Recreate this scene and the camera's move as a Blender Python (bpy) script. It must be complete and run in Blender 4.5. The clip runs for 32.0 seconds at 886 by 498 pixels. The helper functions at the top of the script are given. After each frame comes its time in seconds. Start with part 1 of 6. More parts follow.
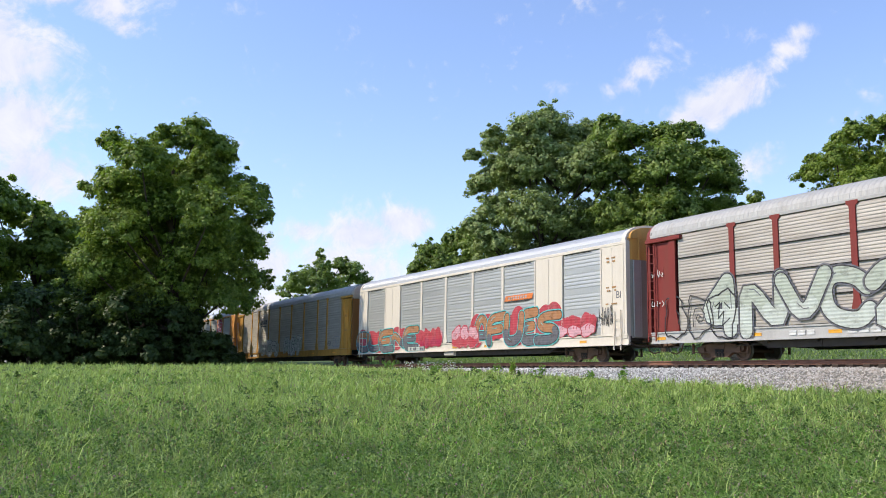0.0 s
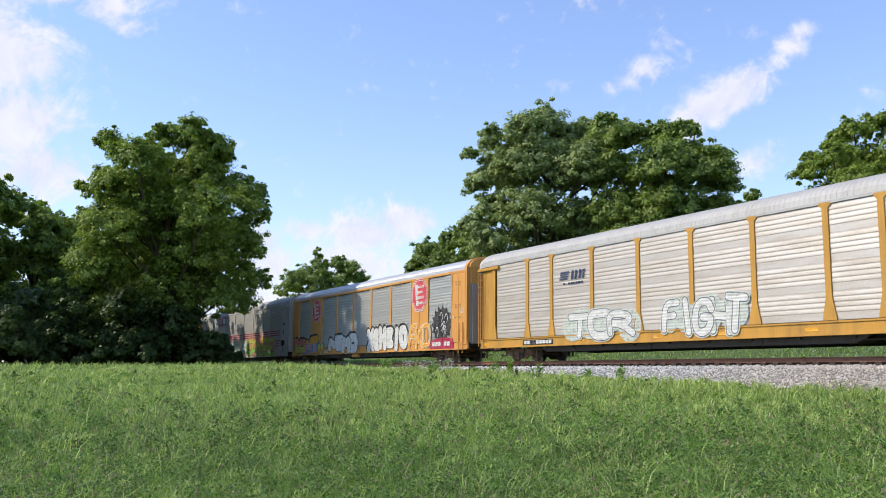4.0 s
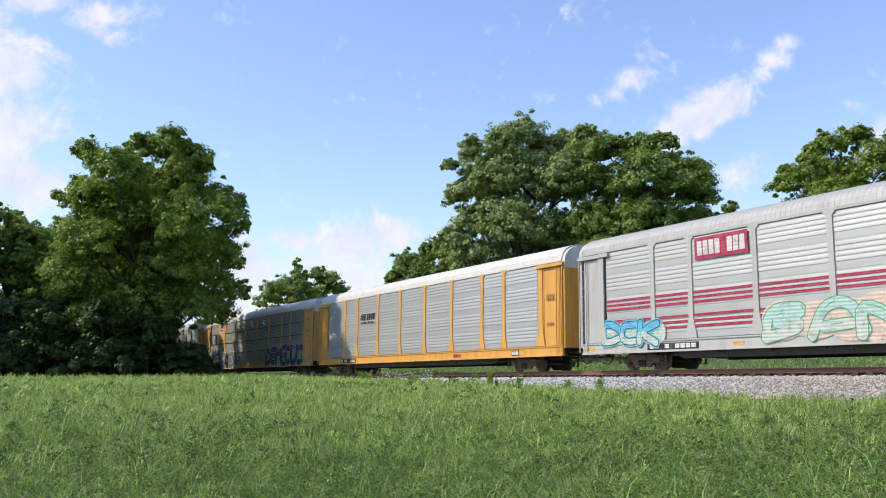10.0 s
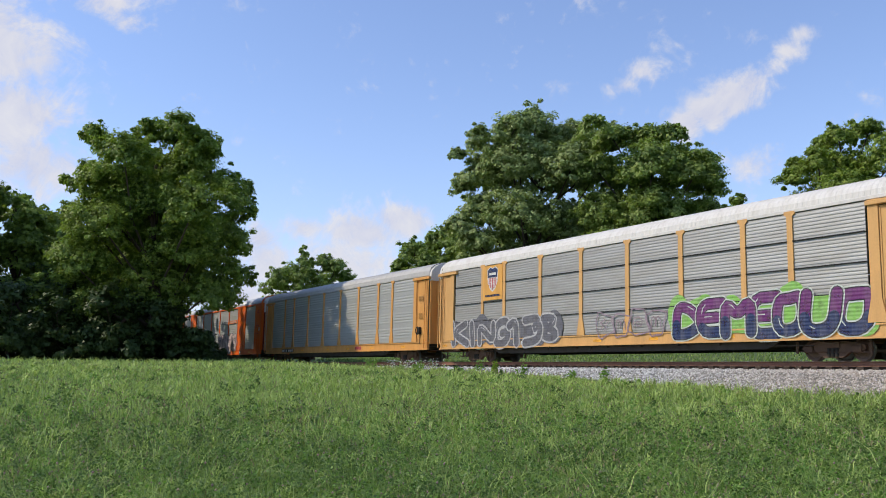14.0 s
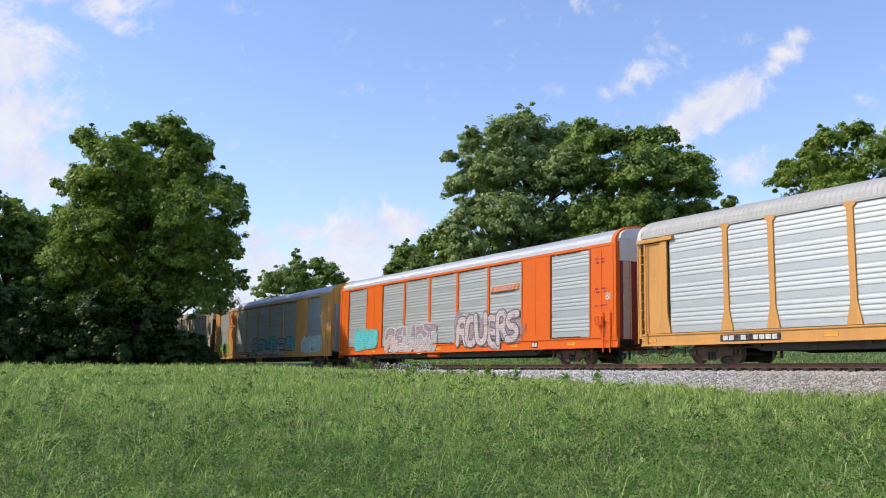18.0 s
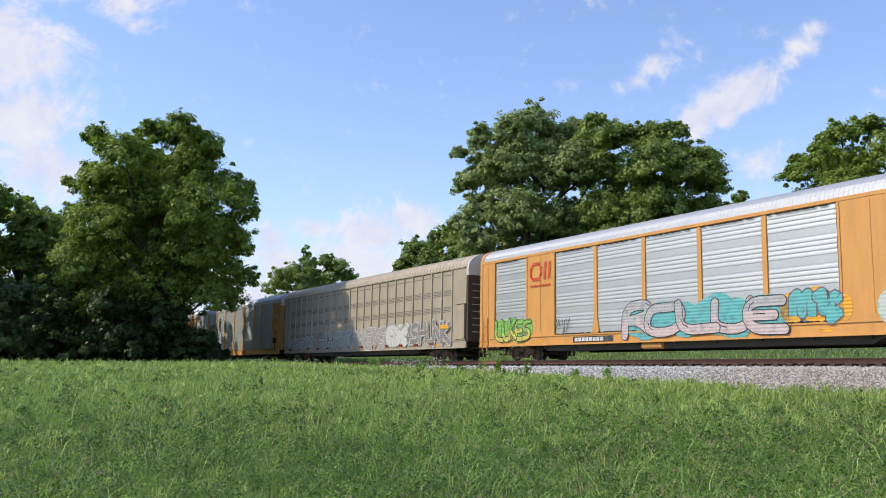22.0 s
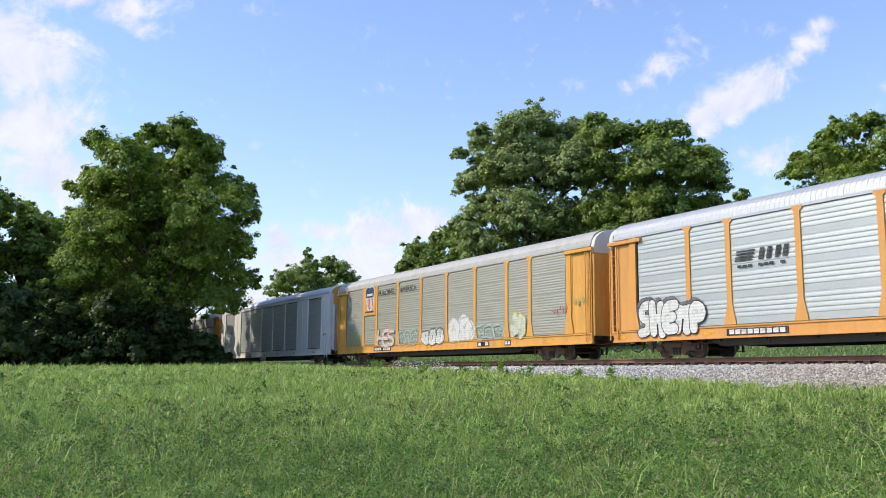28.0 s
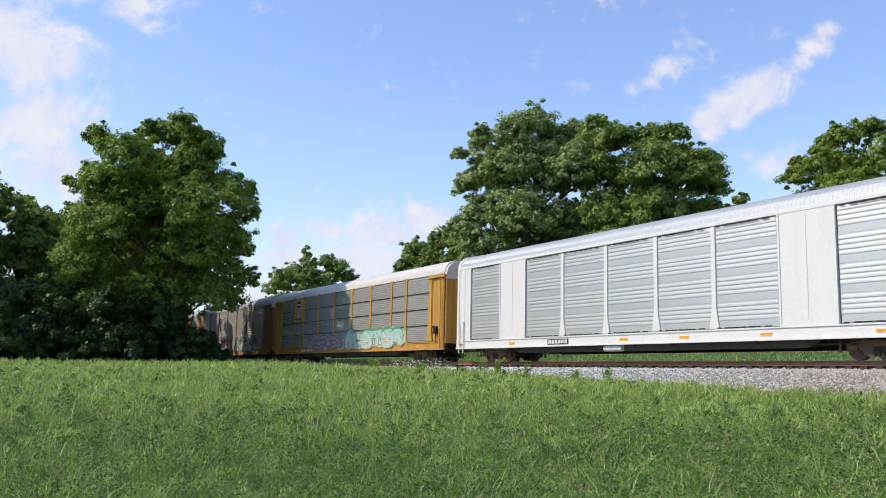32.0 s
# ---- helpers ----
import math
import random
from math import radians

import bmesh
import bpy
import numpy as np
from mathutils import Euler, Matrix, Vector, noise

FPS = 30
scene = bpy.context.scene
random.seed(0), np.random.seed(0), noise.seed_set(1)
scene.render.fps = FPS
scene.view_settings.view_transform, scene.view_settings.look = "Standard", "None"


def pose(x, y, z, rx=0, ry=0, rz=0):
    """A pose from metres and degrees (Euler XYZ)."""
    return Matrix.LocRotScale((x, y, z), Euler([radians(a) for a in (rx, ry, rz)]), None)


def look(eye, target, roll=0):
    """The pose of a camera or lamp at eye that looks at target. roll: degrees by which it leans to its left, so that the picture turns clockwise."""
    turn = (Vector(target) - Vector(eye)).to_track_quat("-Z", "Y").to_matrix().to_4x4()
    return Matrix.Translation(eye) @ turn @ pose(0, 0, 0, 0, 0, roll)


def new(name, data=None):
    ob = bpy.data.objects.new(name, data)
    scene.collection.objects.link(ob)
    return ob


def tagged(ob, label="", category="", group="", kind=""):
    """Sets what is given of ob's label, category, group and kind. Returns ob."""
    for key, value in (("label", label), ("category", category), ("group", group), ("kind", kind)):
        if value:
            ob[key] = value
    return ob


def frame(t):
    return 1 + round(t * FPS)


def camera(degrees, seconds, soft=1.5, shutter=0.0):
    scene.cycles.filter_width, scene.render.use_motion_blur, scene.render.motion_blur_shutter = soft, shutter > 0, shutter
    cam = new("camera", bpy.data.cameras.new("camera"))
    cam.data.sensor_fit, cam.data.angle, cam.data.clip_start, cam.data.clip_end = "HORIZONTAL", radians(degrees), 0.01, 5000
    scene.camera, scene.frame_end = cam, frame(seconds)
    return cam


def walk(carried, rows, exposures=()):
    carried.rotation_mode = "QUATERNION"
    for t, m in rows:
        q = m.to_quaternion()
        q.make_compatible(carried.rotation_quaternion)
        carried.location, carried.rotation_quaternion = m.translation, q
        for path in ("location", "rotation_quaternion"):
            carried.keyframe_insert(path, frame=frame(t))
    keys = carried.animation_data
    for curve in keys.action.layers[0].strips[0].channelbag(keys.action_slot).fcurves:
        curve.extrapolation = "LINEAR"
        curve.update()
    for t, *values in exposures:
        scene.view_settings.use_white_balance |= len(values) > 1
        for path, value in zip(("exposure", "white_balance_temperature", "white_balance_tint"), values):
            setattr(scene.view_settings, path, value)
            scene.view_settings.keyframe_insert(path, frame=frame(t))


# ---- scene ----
# ---- camera: hand-held at one spot in the field; seconds, turn, pitch, roll ----
EYE = (0.0, 0.0, 1.5)
cam = camera(54.03, 32.0, soft=0.95)
TURNS = [
    (0, 60.55, 7.64, -0.40), (0.5, 60.59, 7.56, -0.28), (1, 60.57, 7.36, -0.13), (1.5, 60.73, 7.34, 0.01),
    (2, 60.88, 7.40, -0.24), (2.5, 60.44, 7.49, -0.21), (3, 60.40, 7.44, -0.43), (3.5, 60.43, 7.49, -0.55),
    (5.5, 60.23, 7.78, -0.44), (6, 60.28, 7.78, -0.47), (6.5, 60.37, 7.75, -0.40), (7, 60.26, 7.78, -0.64),
    (7.5, 59.90, 7.81, -0.62), (8, 60.00, 7.85, -0.68), (8.5, 59.98, 7.78, -0.40), (9, 59.39, 7.75, -1.01),
    (9.5, 59.13, 7.95, -0.82), (10, 59.04, 8.26, -0.62), (10.5, 58.88, 8.17, -0.36), (11, 58.81, 7.98, -0.93),
    (11.5, 58.91, 8.39, -0.27), (12, 59.53, 8.31, 0.17), (12.5, 59.74, 7.87, -0.23), (13, 59.48, 7.68, 0.07),
    (13.5, 59.48, 7.66, 0.36), (14, 59.47, 7.54, 0.14), (14.5, 59.32, 7.60, 0.09), (16.5, 58.99, 7.73, -0.08),
    (17, 58.77, 7.70, -0.19), (17.5, 58.81, 7.73, -0.26), (18, 58.98, 7.74, -0.09), (18.5, 59.00, 7.72, -0.14),
    (19, 59.11, 7.74, -0.03), (19.5, 59.23, 7.76, -0.09), (20, 59.26, 7.78, -0.21), (20.5, 59.33, 7.79, -0.16),
    (21, 59.49, 7.74, 0.02), (21.5, 59.58, 7.60, -0.33), (22, 59.62, 7.48, -0.20), (22.5, 59.58, 7.42, -0.36),
    (23, 59.45, 7.47, -0.92), (23.5, 59.21, 7.50, -1.07), (24, 59.29, 7.38, -0.75), (24.5, 59.63, 7.21, -0.57),
    (25, 59.73, 7.17, -0.57), (25.5, 59.79, 7.15, -0.69), (27.5, 59.96, 7.51, -0.63), (28, 59.73, 7.55, -0.72),
    (28.5, 59.60, 7.65, -0.49), (29, 59.53, 7.75, -0.29), (29.5, 59.47, 7.76, -0.21), (30, 59.51, 7.70, -0.04),
    (30.5, 59.59, 7.67, 0.06), (31, 59.46, 7.65, -0.33), (31.5, 59.46, 7.58, -0.18), (32, 59.65, 7.54, 0.03)]
walk(cam, [(t, pose(*EYE, 90 + p, 0, y) @ pose(0, 0, 0, 0, 0, r)) for t, y, p, r in TURNS],
     exposures=[(0, 0.68), (3, 0.70), (6, 0.64), (10, 0.68), (13, 0.33), (17, 0.6), (19, 0.53), (22, 0.55), (24, 0.62), (25, 0.67), (29, 0.70), (31, 0.72), (32, 0.56)])

# ---- sky, sun ----
SUN = Vector((-0.46, -0.89, 0.0)).normalized()
SUN_EL = radians(44)
world = bpy.data.worlds.new("sky")
scene.world = world
world.use_nodes = True
wn = world.node_tree.nodes
sky = wn.new("ShaderNodeTexSky")
sky.sky_type = "NISHITA"
sky.sun_disc = False
sky.sun_elevation = SUN_EL
sky.sun_rotation = math.atan2(SUN.x, SUN.y)
sky.air_density = 1.0
sky.dust_density = 0.3
sky.ozone_density = 4.0
wn["Background"].inputs[1].default_value = 0.15
air = wn.new("ShaderNodeMix")
air.data_type, air.blend_type = "RGBA", "MULTIPLY"
air.inputs[0].default_value = 1.0
air.inputs[7].default_value = (1.07, 1.0, 1.05, 1)
world.node_tree.links.new(sky.outputs[0], air.inputs[6])
world.node_tree.links.new(air.outputs[2], wn["Background"].inputs[0])
sun = new("sun", bpy.data.lights.new("sun", "SUN"))
sun.data.energy, sun.data.angle, sun.data.color = 2.75, radians(0.6), (1.0, 0.89, 0.72)
sun.matrix_basis = look((SUN.x * 60, SUN.y * 60, 60 * math.tan(SUN_EL)), (0, 0, 0))


# ---- materials ----
def shader(name):
    m = bpy.data.materials.new(name)
    m.use_nodes = True
    nt = m.node_tree
    return m, nt, nt.nodes["Principled BSDF"]


def node(nt, kind, **values):
    n = nt.nodes.new(kind)
    for key, value in values.items():
        n.inputs[key].default_value = value
    return n


def mixed(nt, fac, a, b, mode="MIX"):
    n = nt.nodes.new("ShaderNodeMix")
    n.data_type, n.blend_type = "RGBA", mode
    for sock, value in ((n.inputs[0], fac), (n.inputs[6], a), (n.inputs[7], b)):
        if isinstance(value, bpy.types.NodeSocket):
            nt.links.new(value, sock)
        else:
            sock.default_value = value if isinstance(value, float) else (*value, 1)
    return n.outputs[2]


def ramp(nt, src, lo, hi):
    n = nt.nodes.new("ShaderNodeMapRange")
    n.inputs[1].default_value, n.inputs[2].default_value = lo, hi
    nt.links.new(src, n.inputs[0])
    return n.outputs[0]


def spot(nt, scale, stretch=(1, 1, 1), detail=4.0, rough=0.6):
    """Noise in the object's own space, shifted at random from object to object."""
    tc = nt.nodes.new("ShaderNodeTexCoord")
    info = nt.nodes.new("ShaderNodeObjectInfo")
    add = nt.nodes.new("ShaderNodeVectorMath")
    add.operation = "MULTIPLY_ADD"
    add.inputs[1].default_value = stretch
    wide = nt.nodes.new("ShaderNodeMath")
    wide.operation = "MULTIPLY"
    wide.inputs[1].default_value = 90.0
    nt.links.new(info.outputs["Random"], wide.inputs[0])
    nt.links.new(tc.outputs["Object"], add.inputs[0])
    nt.links.new(wide.outputs[0], add.inputs[2])
    n = node(nt, "ShaderNodeTexNoise", Scale=scale, Detail=detail, Roughness=rough)
    nt.links.new(add.outputs[0], n.inputs["Vector"])
    return n.outputs["Fac"]


def bumped(nt, bsdf, src, strength, distance=0.01):
    b = node(nt, "ShaderNodeBump", Strength=strength, Distance=distance)
    nt.links.new(src, b.inputs["Height"])
    nt.links.new(b.outputs[0], bsdf.inputs["Normal"])


def surface(name, color, rough=0.6, metal=0.0, grime=(0.12, 0.09, 0.06), amount=0.35, scale=1.2, streak=True, bump=0.15):
    """Painted or bare metal and the like: run-down streaks, blotches and fine grain."""
    m, nt, b = shader(name)
    runs = spot(nt, scale, (0.55, 1, 3.2) if metal > 0.35 else (2.2, 2.2, 0.35) if streak else (1, 1, 1), 6.0)
    fine = spot(nt, scale * 14, (1, 1, 1), 3.0)
    c = mixed(nt, ramp(nt, runs, 0.42, 0.80), color, grime)
    c = mixed(nt, 1.0 - amount, c, color)
    dust = ramp(nt, fine, 0.25, 0.75)
    c = mixed(nt, 0.16, c, mixed(nt, dust, tuple(v * 0.6 for v in color), tuple(min(1, v * 1.25) for v in color)))
    nt.links.new(c, b.inputs["Base Color"])
    r = ramp(nt, runs, 0.2, 0.9)
    rr = nt.nodes.new("ShaderNodeMapRange")
    rr.inputs[3].default_value, rr.inputs[4].default_value = rough - 0.1, min(1.0, rough + 0.2)
    nt.links.new(r, rr.inputs[0])
    nt.links.new(rr.outputs[0], b.inputs["Roughness"])
    b.inputs["Metallic"].default_value = metal
    b.inputs["Specular IOR Level"].default_value = 0.28
    if bump:
        bumped(nt, b, fine, bump, 0.004)
    return m


def leafy(name, dark, light, back, gloss=0.5):
    """Foliage: colour from leaf to leaf, light shining through."""
    m, nt, b = shader(name)
    geo = nt.nodes.new("ShaderNodeNewGeometry")
    patch = spot(nt, 0.35, (1, 1, 1), 2.0)
    c = mixed(nt, geo.outputs["Random Per Island"], dark, light)
    c = mixed(nt, ramp(nt, patch, 0.35, 0.7), c, mixed(nt, 0.5, c, light))
    nt.links.new(c, b.inputs["Base Color"])
    b.inputs["Roughness"].default_value = gloss
    b.inputs["Specular IOR Level"].default_value = 0.28
    tr = nt.nodes.new("ShaderNodeBsdfTranslucent")
    tr.inputs[0].default_value = (*back, 1)
    mx = nt.nodes.new("ShaderNodeMixShader")
    mx.inputs[0].default_value = 0.34
    nt.links.new(b.outputs[0], mx.inputs[1])
    nt.links.new(tr.outputs[0], mx.inputs[2])
    nt.links.new(mx.outputs[0], nt.nodes["Material Output"].inputs[0])
    return m


PAINT = {}


def paint(key, color, **kw):
    if key not in PAINT:
        PAINT[key] = surface(key, color, **kw)
    return PAINT[key]


YELLOW = paint("yellow paint", (0.68, 0.345, 0.080), rough=0.55, amount=0.42)
YELLOW_OLD = paint("dirty yellow paint", (0.52, 0.27, 0.05), rough=0.65, amount=0.6)
AMBER = paint("amber paint", (0.645, 0.31, 0.088), rough=0.5, amount=0.3)
BROWNED = paint("browned yellow paint", (0.30, 0.13, 0.04), rough=0.7, amount=0.6)
ORANGE = paint("orange paint", (0.72, 0.125, 0.010), rough=0.5, amount=0.12)
WHITE = paint("white paint", (0.69, 0.67, 0.645), rough=0.5, amount=0.15, grime=(0.35, 0.28, 0.2))
CREAM = paint("cream paint", (0.70, 0.625, 0.525), rough=0.55, amount=0.2, grime=(0.35, 0.25, 0.15))
RED = paint("oxide red paint", (0.21, 0.030, 0.024), rough=0.6, amount=0.3)
GREY = paint("light grey paint", (0.46, 0.445, 0.42), rough=0.6, amount=0.35)
TAN_POST = paint("pale tan paint", (0.47, 0.395, 0.30), rough=0.7, amount=0.25)
TAN = paint("tan paint", (0.405, 0.335, 0.245), rough=0.7, amount=0.3)
TAN_DARK = paint("dark tan mesh", (0.185, 0.155, 0.13), rough=0.8, amount=0.3)
STAINED = paint("stained grey door paint", (0.33, 0.30, 0.255), rough=0.65, amount=0.6, grime=(0.14, 0.09, 0.05))
FADED = paint("faded peach-yellow paint", (0.62, 0.345, 0.125), rough=0.65, amount=0.35)
BROWN = paint("dark brown paint", (0.075, 0.05, 0.035), rough=0.7, amount=0.3)
GALV = paint("galvanised steel", (0.50, 0.505, 0.49), rough=0.47, metal=0.58, amount=0.22, grime=(0.36, 0.36, 0.35), scale=0.9)
GALV_MATT = paint("matt galvanised steel", (0.455, 0.455, 0.43), rough=0.55, metal=0.55, amount=0.3, grime=(0.30, 0.27, 0.25), scale=0.9)
GALV_TEAL = paint("bluish-green galvanised steel", (0.45, 0.478, 0.462), rough=0.5, metal=0.5, amount=0.3, grime=(0.26, 0.28, 0.26), scale=0.9)
GALV_OLD = paint("rust-stained galvanised steel", (0.56, 0.51, 0.45), rough=0.52, metal=0.55, amount=0.5, grime=(0.22, 0.15, 0.09), scale=0.9)
GALV_DIRTY = paint("grimy galvanised steel", (0.42, 0.385, 0.34), rough=0.58, metal=0.4, amount=0.5, grime=(0.16, 0.12, 0.08), scale=0.8)
GALV_GREY = paint("dull grey galvanised steel", (0.35, 0.345, 0.325), rough=0.55, metal=0.5, amount=0.4, grime=(0.17, 0.15, 0.12), scale=0.9)
GALV_GREEN = paint("greenish weathered steel", (0.37, 0.37, 0.315), rough=0.55, metal=0.4, amount=0.45, grime=(0.25, 0.20, 0.13), scale=0.9)
ROOF_BRIGHT = paint("bright roof steel", (0.46, 0.47, 0.48), rough=0.45, metal=0.4, amount=0.15, grime=(0.4, 0.4, 0.4))
ROOF_DULL = paint("dull roof steel", (0.42, 0.41, 0.39), rough=0.6, metal=0.2, amount=0.35, grime=(0.25, 0.22, 0.19))
ROOF_WHITE = paint("white roof paint", (0.62, 0.595, 0.55), rough=0.65, amount=0.5, grime=(0.36, 0.31, 0.25))
# Two tones of one underframe: UNDER_LIT is the lighter copy, coloured as lit.
UNDER_LIT = paint("dusty underframe, lit tone", (0.075, 0.060, 0.050), rough=0.85, amount=0.5, grime=(0.04, 0.03, 0.025))
UNDER = paint("dark underframe", (0.030, 0.026, 0.023), rough=0.85, amount=0.3)
TRUCK = paint("rusty cast steel", (0.16, 0.092, 0.060), rough=0.8, amount=0.6, grime=(0.04, 0.03, 0.025), streak=False)
TREAD = paint("polished wheel steel", (0.22, 0.20, 0.18), rough=0.5, metal=0.6, amount=0.2)
WHEEL = paint("browned wheel steel", (0.17, 0.105, 0.075), rough=0.75, amount=0.5, streak=False)
SEAM = paint("black seam", (0.02, 0.02, 0.02), rough=0.8, amount=0.1)
RAIL = paint("rusty rail steel", (0.25, 0.125, 0.08), rough=0.75, amount=0.4, grime=(0.08, 0.04, 0.025), streak=False, scale=2)
RAIL_TOP = paint("shiny rail top", (0.45, 0.42, 0.40), rough=0.35, metal=0.8, amount=0.3, streak=False)
TIE = paint("creosoted timber", (0.055, 0.040, 0.030), rough=0.9, amount=0.4, grime=(0.14, 0.11, 0.09), streak=False, scale=3)
BARK = paint("grey-brown bark", (0.085, 0.062, 0.045), rough=0.95, amount=0.5, grime=(0.04, 0.03, 0.022), scale=4, bump=0.8)
SPRAY = {key: paint(key + " spray paint", c, rough=0.55, amount=0.4, grime=(0.32, 0.30, 0.27), scale=2.5, bump=0) for key, c in dict(
    white=(0.66, 0.65, 0.62), black=(0.02, 0.02, 0.025), teal=(0.12, 0.43, 0.43), pale_teal=(0.40, 0.57, 0.51),
    red=(0.47, 0.045, 0.065), signal=(0.62, 0.07, 0.03), mauve=(0.30, 0.22, 0.26), crimson=(0.40, 0.02, 0.07), pink=(0.66, 0.36, 0.40), orange=(0.75, 0.20, 0.04), rust=(0.42, 0.19, 0.08),
    yellow=(0.58, 0.53, 0.10), lime=(0.22, 0.46, 0.09), green=(0.09, 0.33, 0.17), faded=(0.40, 0.20, 0.05), navy=(0.02, 0.035, 0.10), purple=(0.14, 0.03, 0.14),
    sky=(0.12, 0.42, 0.66), celadon=(0.42, 0.46, 0.38), rose=(0.62, 0.07, 0.085), aqua=(0.10, 0.52, 0.52), salmon=(0.66, 0.22, 0.16), orchid=(0.60, 0.34, 0.50), citron=(0.50, 0.50, 0.08), peach=(0.66, 0.50, 0.40), dusk=(0.34, 0.26, 0.28), blush=(0.56, 0.45, 0.44), pearl=(0.60, 0.585, 0.55), dove=(0.37, 0.35, 0.32), ash=(0.24, 0.22, 0.20), mist=(0.52, 0.56, 0.50), silver=(0.43, 0.42, 0.42), slate=(0.12, 0.12, 0.14), amber=(0.82, 0.38, 0.03)).items()}
# the sprayed coats follow the sheets' corrugation and have worn thin in places
for m in SPRAY.values():
    nt = m.node_tree
    b = nt.nodes["Principled BSDF"]
    wave = node(nt, "ShaderNodeTexWave", Scale=2.6, Distortion=0.0)
    wave.bands_direction = "Z"
    nt.links.new(nt.nodes.new("ShaderNodeTexCoord").outputs["Object"], wave.inputs["Vector"])
    bumped(nt, b, wave.outputs["Fac"], 0.55, 0.014)
    thin = nt.nodes.new("ShaderNodeMapRange")
    for i, v in ((1, 0.50), (2, 0.72), (3, 0.97), (4, 0.45)):
        thin.inputs[i].default_value = v
    nt.links.new(spot(nt, 3.0, (1, 1, 1.6), 7.0, 0.7), thin.inputs[0])
    nt.links.new(thin.outputs[0], b.inputs["Alpha"])


# ---- mesh helpers ----
class Shape:
    """Corner points and faces of one mesh, gathered from simple solids."""

    def __init__(self):
        self.v, self.f, self.s = [], [], []

    def add(self, verts, faces, slot=0):
        n = len(self.v)
        self.v += verts
        self.f += [tuple(n + i for i in f) for f in faces]
        self.s += [slot] * len(faces)
        return self

    def box(self, x0, x1, y0, y1, z0, z1, slot=0, cut=0.0):
        """A box; cut: its long edges along z and x are bevelled by that much."""
        if not cut:
            return self.add([(x, y, z) for x in (x0, x1) for y in (y0, y1) for z in (z0, z1)],
                            [(0, 1, 3, 2), (4, 6, 7, 5), (0, 4, 5, 1), (2, 3, 7, 6), (0, 2, 6, 4), (1, 5, 7, 3)], slot)
        c = cut
        prof = [(y0 + c, z0), (y1 - c, z0), (y1, z0 + c), (y1, z1 - c), (y1 - c, z1), (y0 + c, z1), (y0, z1 - c), (y0, z0 + c)]
        return self.prism(prof, x0, x1, slot)

    def prism(self, prof, x0, x1, slot=0, caps=True):
        """A closed (y, z) outline drawn along x."""
        n = len(prof)
        verts = [(x0, y, z) for y, z in prof] + [(x1, y, z) for y, z in prof]
        faces = [(i, n + i, n + (i + 1) % n, (i + 1) % n) for i in range(n)]
        if caps:
            faces += [tuple(range(n)), tuple(range(2 * n - 1, n - 1, -1))]
        return self.add(verts, faces, slot)

    def plate(self, outline, y0, y1, slot=0):
        """A closed (x, z) outline with its faces at y0 and y1."""
        n = len(outline)
        verts = [(x, y0, z) for x, z in outline] + [(x, y1, z) for x, z in outline]
        faces = [(i, (i + 1) % n, n + (i + 1) % n, n + i) for i in range(n)] + [tuple(range(n - 1, -1, -1)), tuple(range(n, 2 * n))]
        return self.add(verts, faces, slot)

    def flat(self, outline, y, slot=0):
        return self.add([(x, y, z) for x, z in outline], [tuple(range(len(outline)))], slot)

    def tube(self, a, b, r, n=8, slot=0, r2=None):
        """A round bar from a to b."""
        a, b = Vector(a), Vector(b)
        q = (b - a).to_track_quat("Z", "Y")
        ring = [q @ Vector((math.cos(6.28319 * i / n), math.sin(6.28319 * i / n), 0)) for i in range(n)]
        verts = [tuple(a + v * r) for v in ring] + [tuple(b + v * (r if r2 is None else r2)) for v in ring]
        faces = [(i, (i + 1) % n, n + (i + 1) % n, n + i) for i in range(n)] + [tuple(range(n - 1, -1, -1)), tuple(range(n, 2 * n))]
        return self.add(verts, faces, slot)

    def lathe(self, prof, n=24, slot=0):
        """(radius, y) outline turned about the y axis."""
        verts, k = [], len(prof)
        for i in range(n):
            c, s = math.cos(6.2831853 * i / n), math.sin(6.2831853 * i / n)
            verts += [(r * c, y, r * s) for r, y in prof]
        faces = [(i * k + j, i * k + j + 1, ((i + 1) % n) * k + j + 1, ((i + 1) % n) * k + j) for i in range(n) for j in range(k - 1)]
        return self.add(verts, faces, slot)

    def mesh(self, name, mats):
        me = bpy.data.meshes.new(name)
        me.from_pydata(self.v, [], self.f)
        for m in mats:
            me.materials.append(m)
        if len(mats) > 1:
            me.polygons.foreach_set("material_index", self.s)
        return me


def part(name, me, parent, at=(0, 0, 0), label="", rz=0.0):
    ob = new(name, me)
    ob.parent = parent
    ob.location = at
    if rz:
        ob.rotation_euler = (0, 0, rz)
    if label:
        ob["label"] = label
    return ob


MESHES = {}


def kept(key, mats, build):
    """The mesh of that shape in those materials, built once."""
    k = (key, tuple(m.name for m in mats))
    if k not in MESHES:
        s = Shape()
        build(s)
        MESHES[k] = s.mesh(key.split("|")[0], mats)
    return MESHES[k]


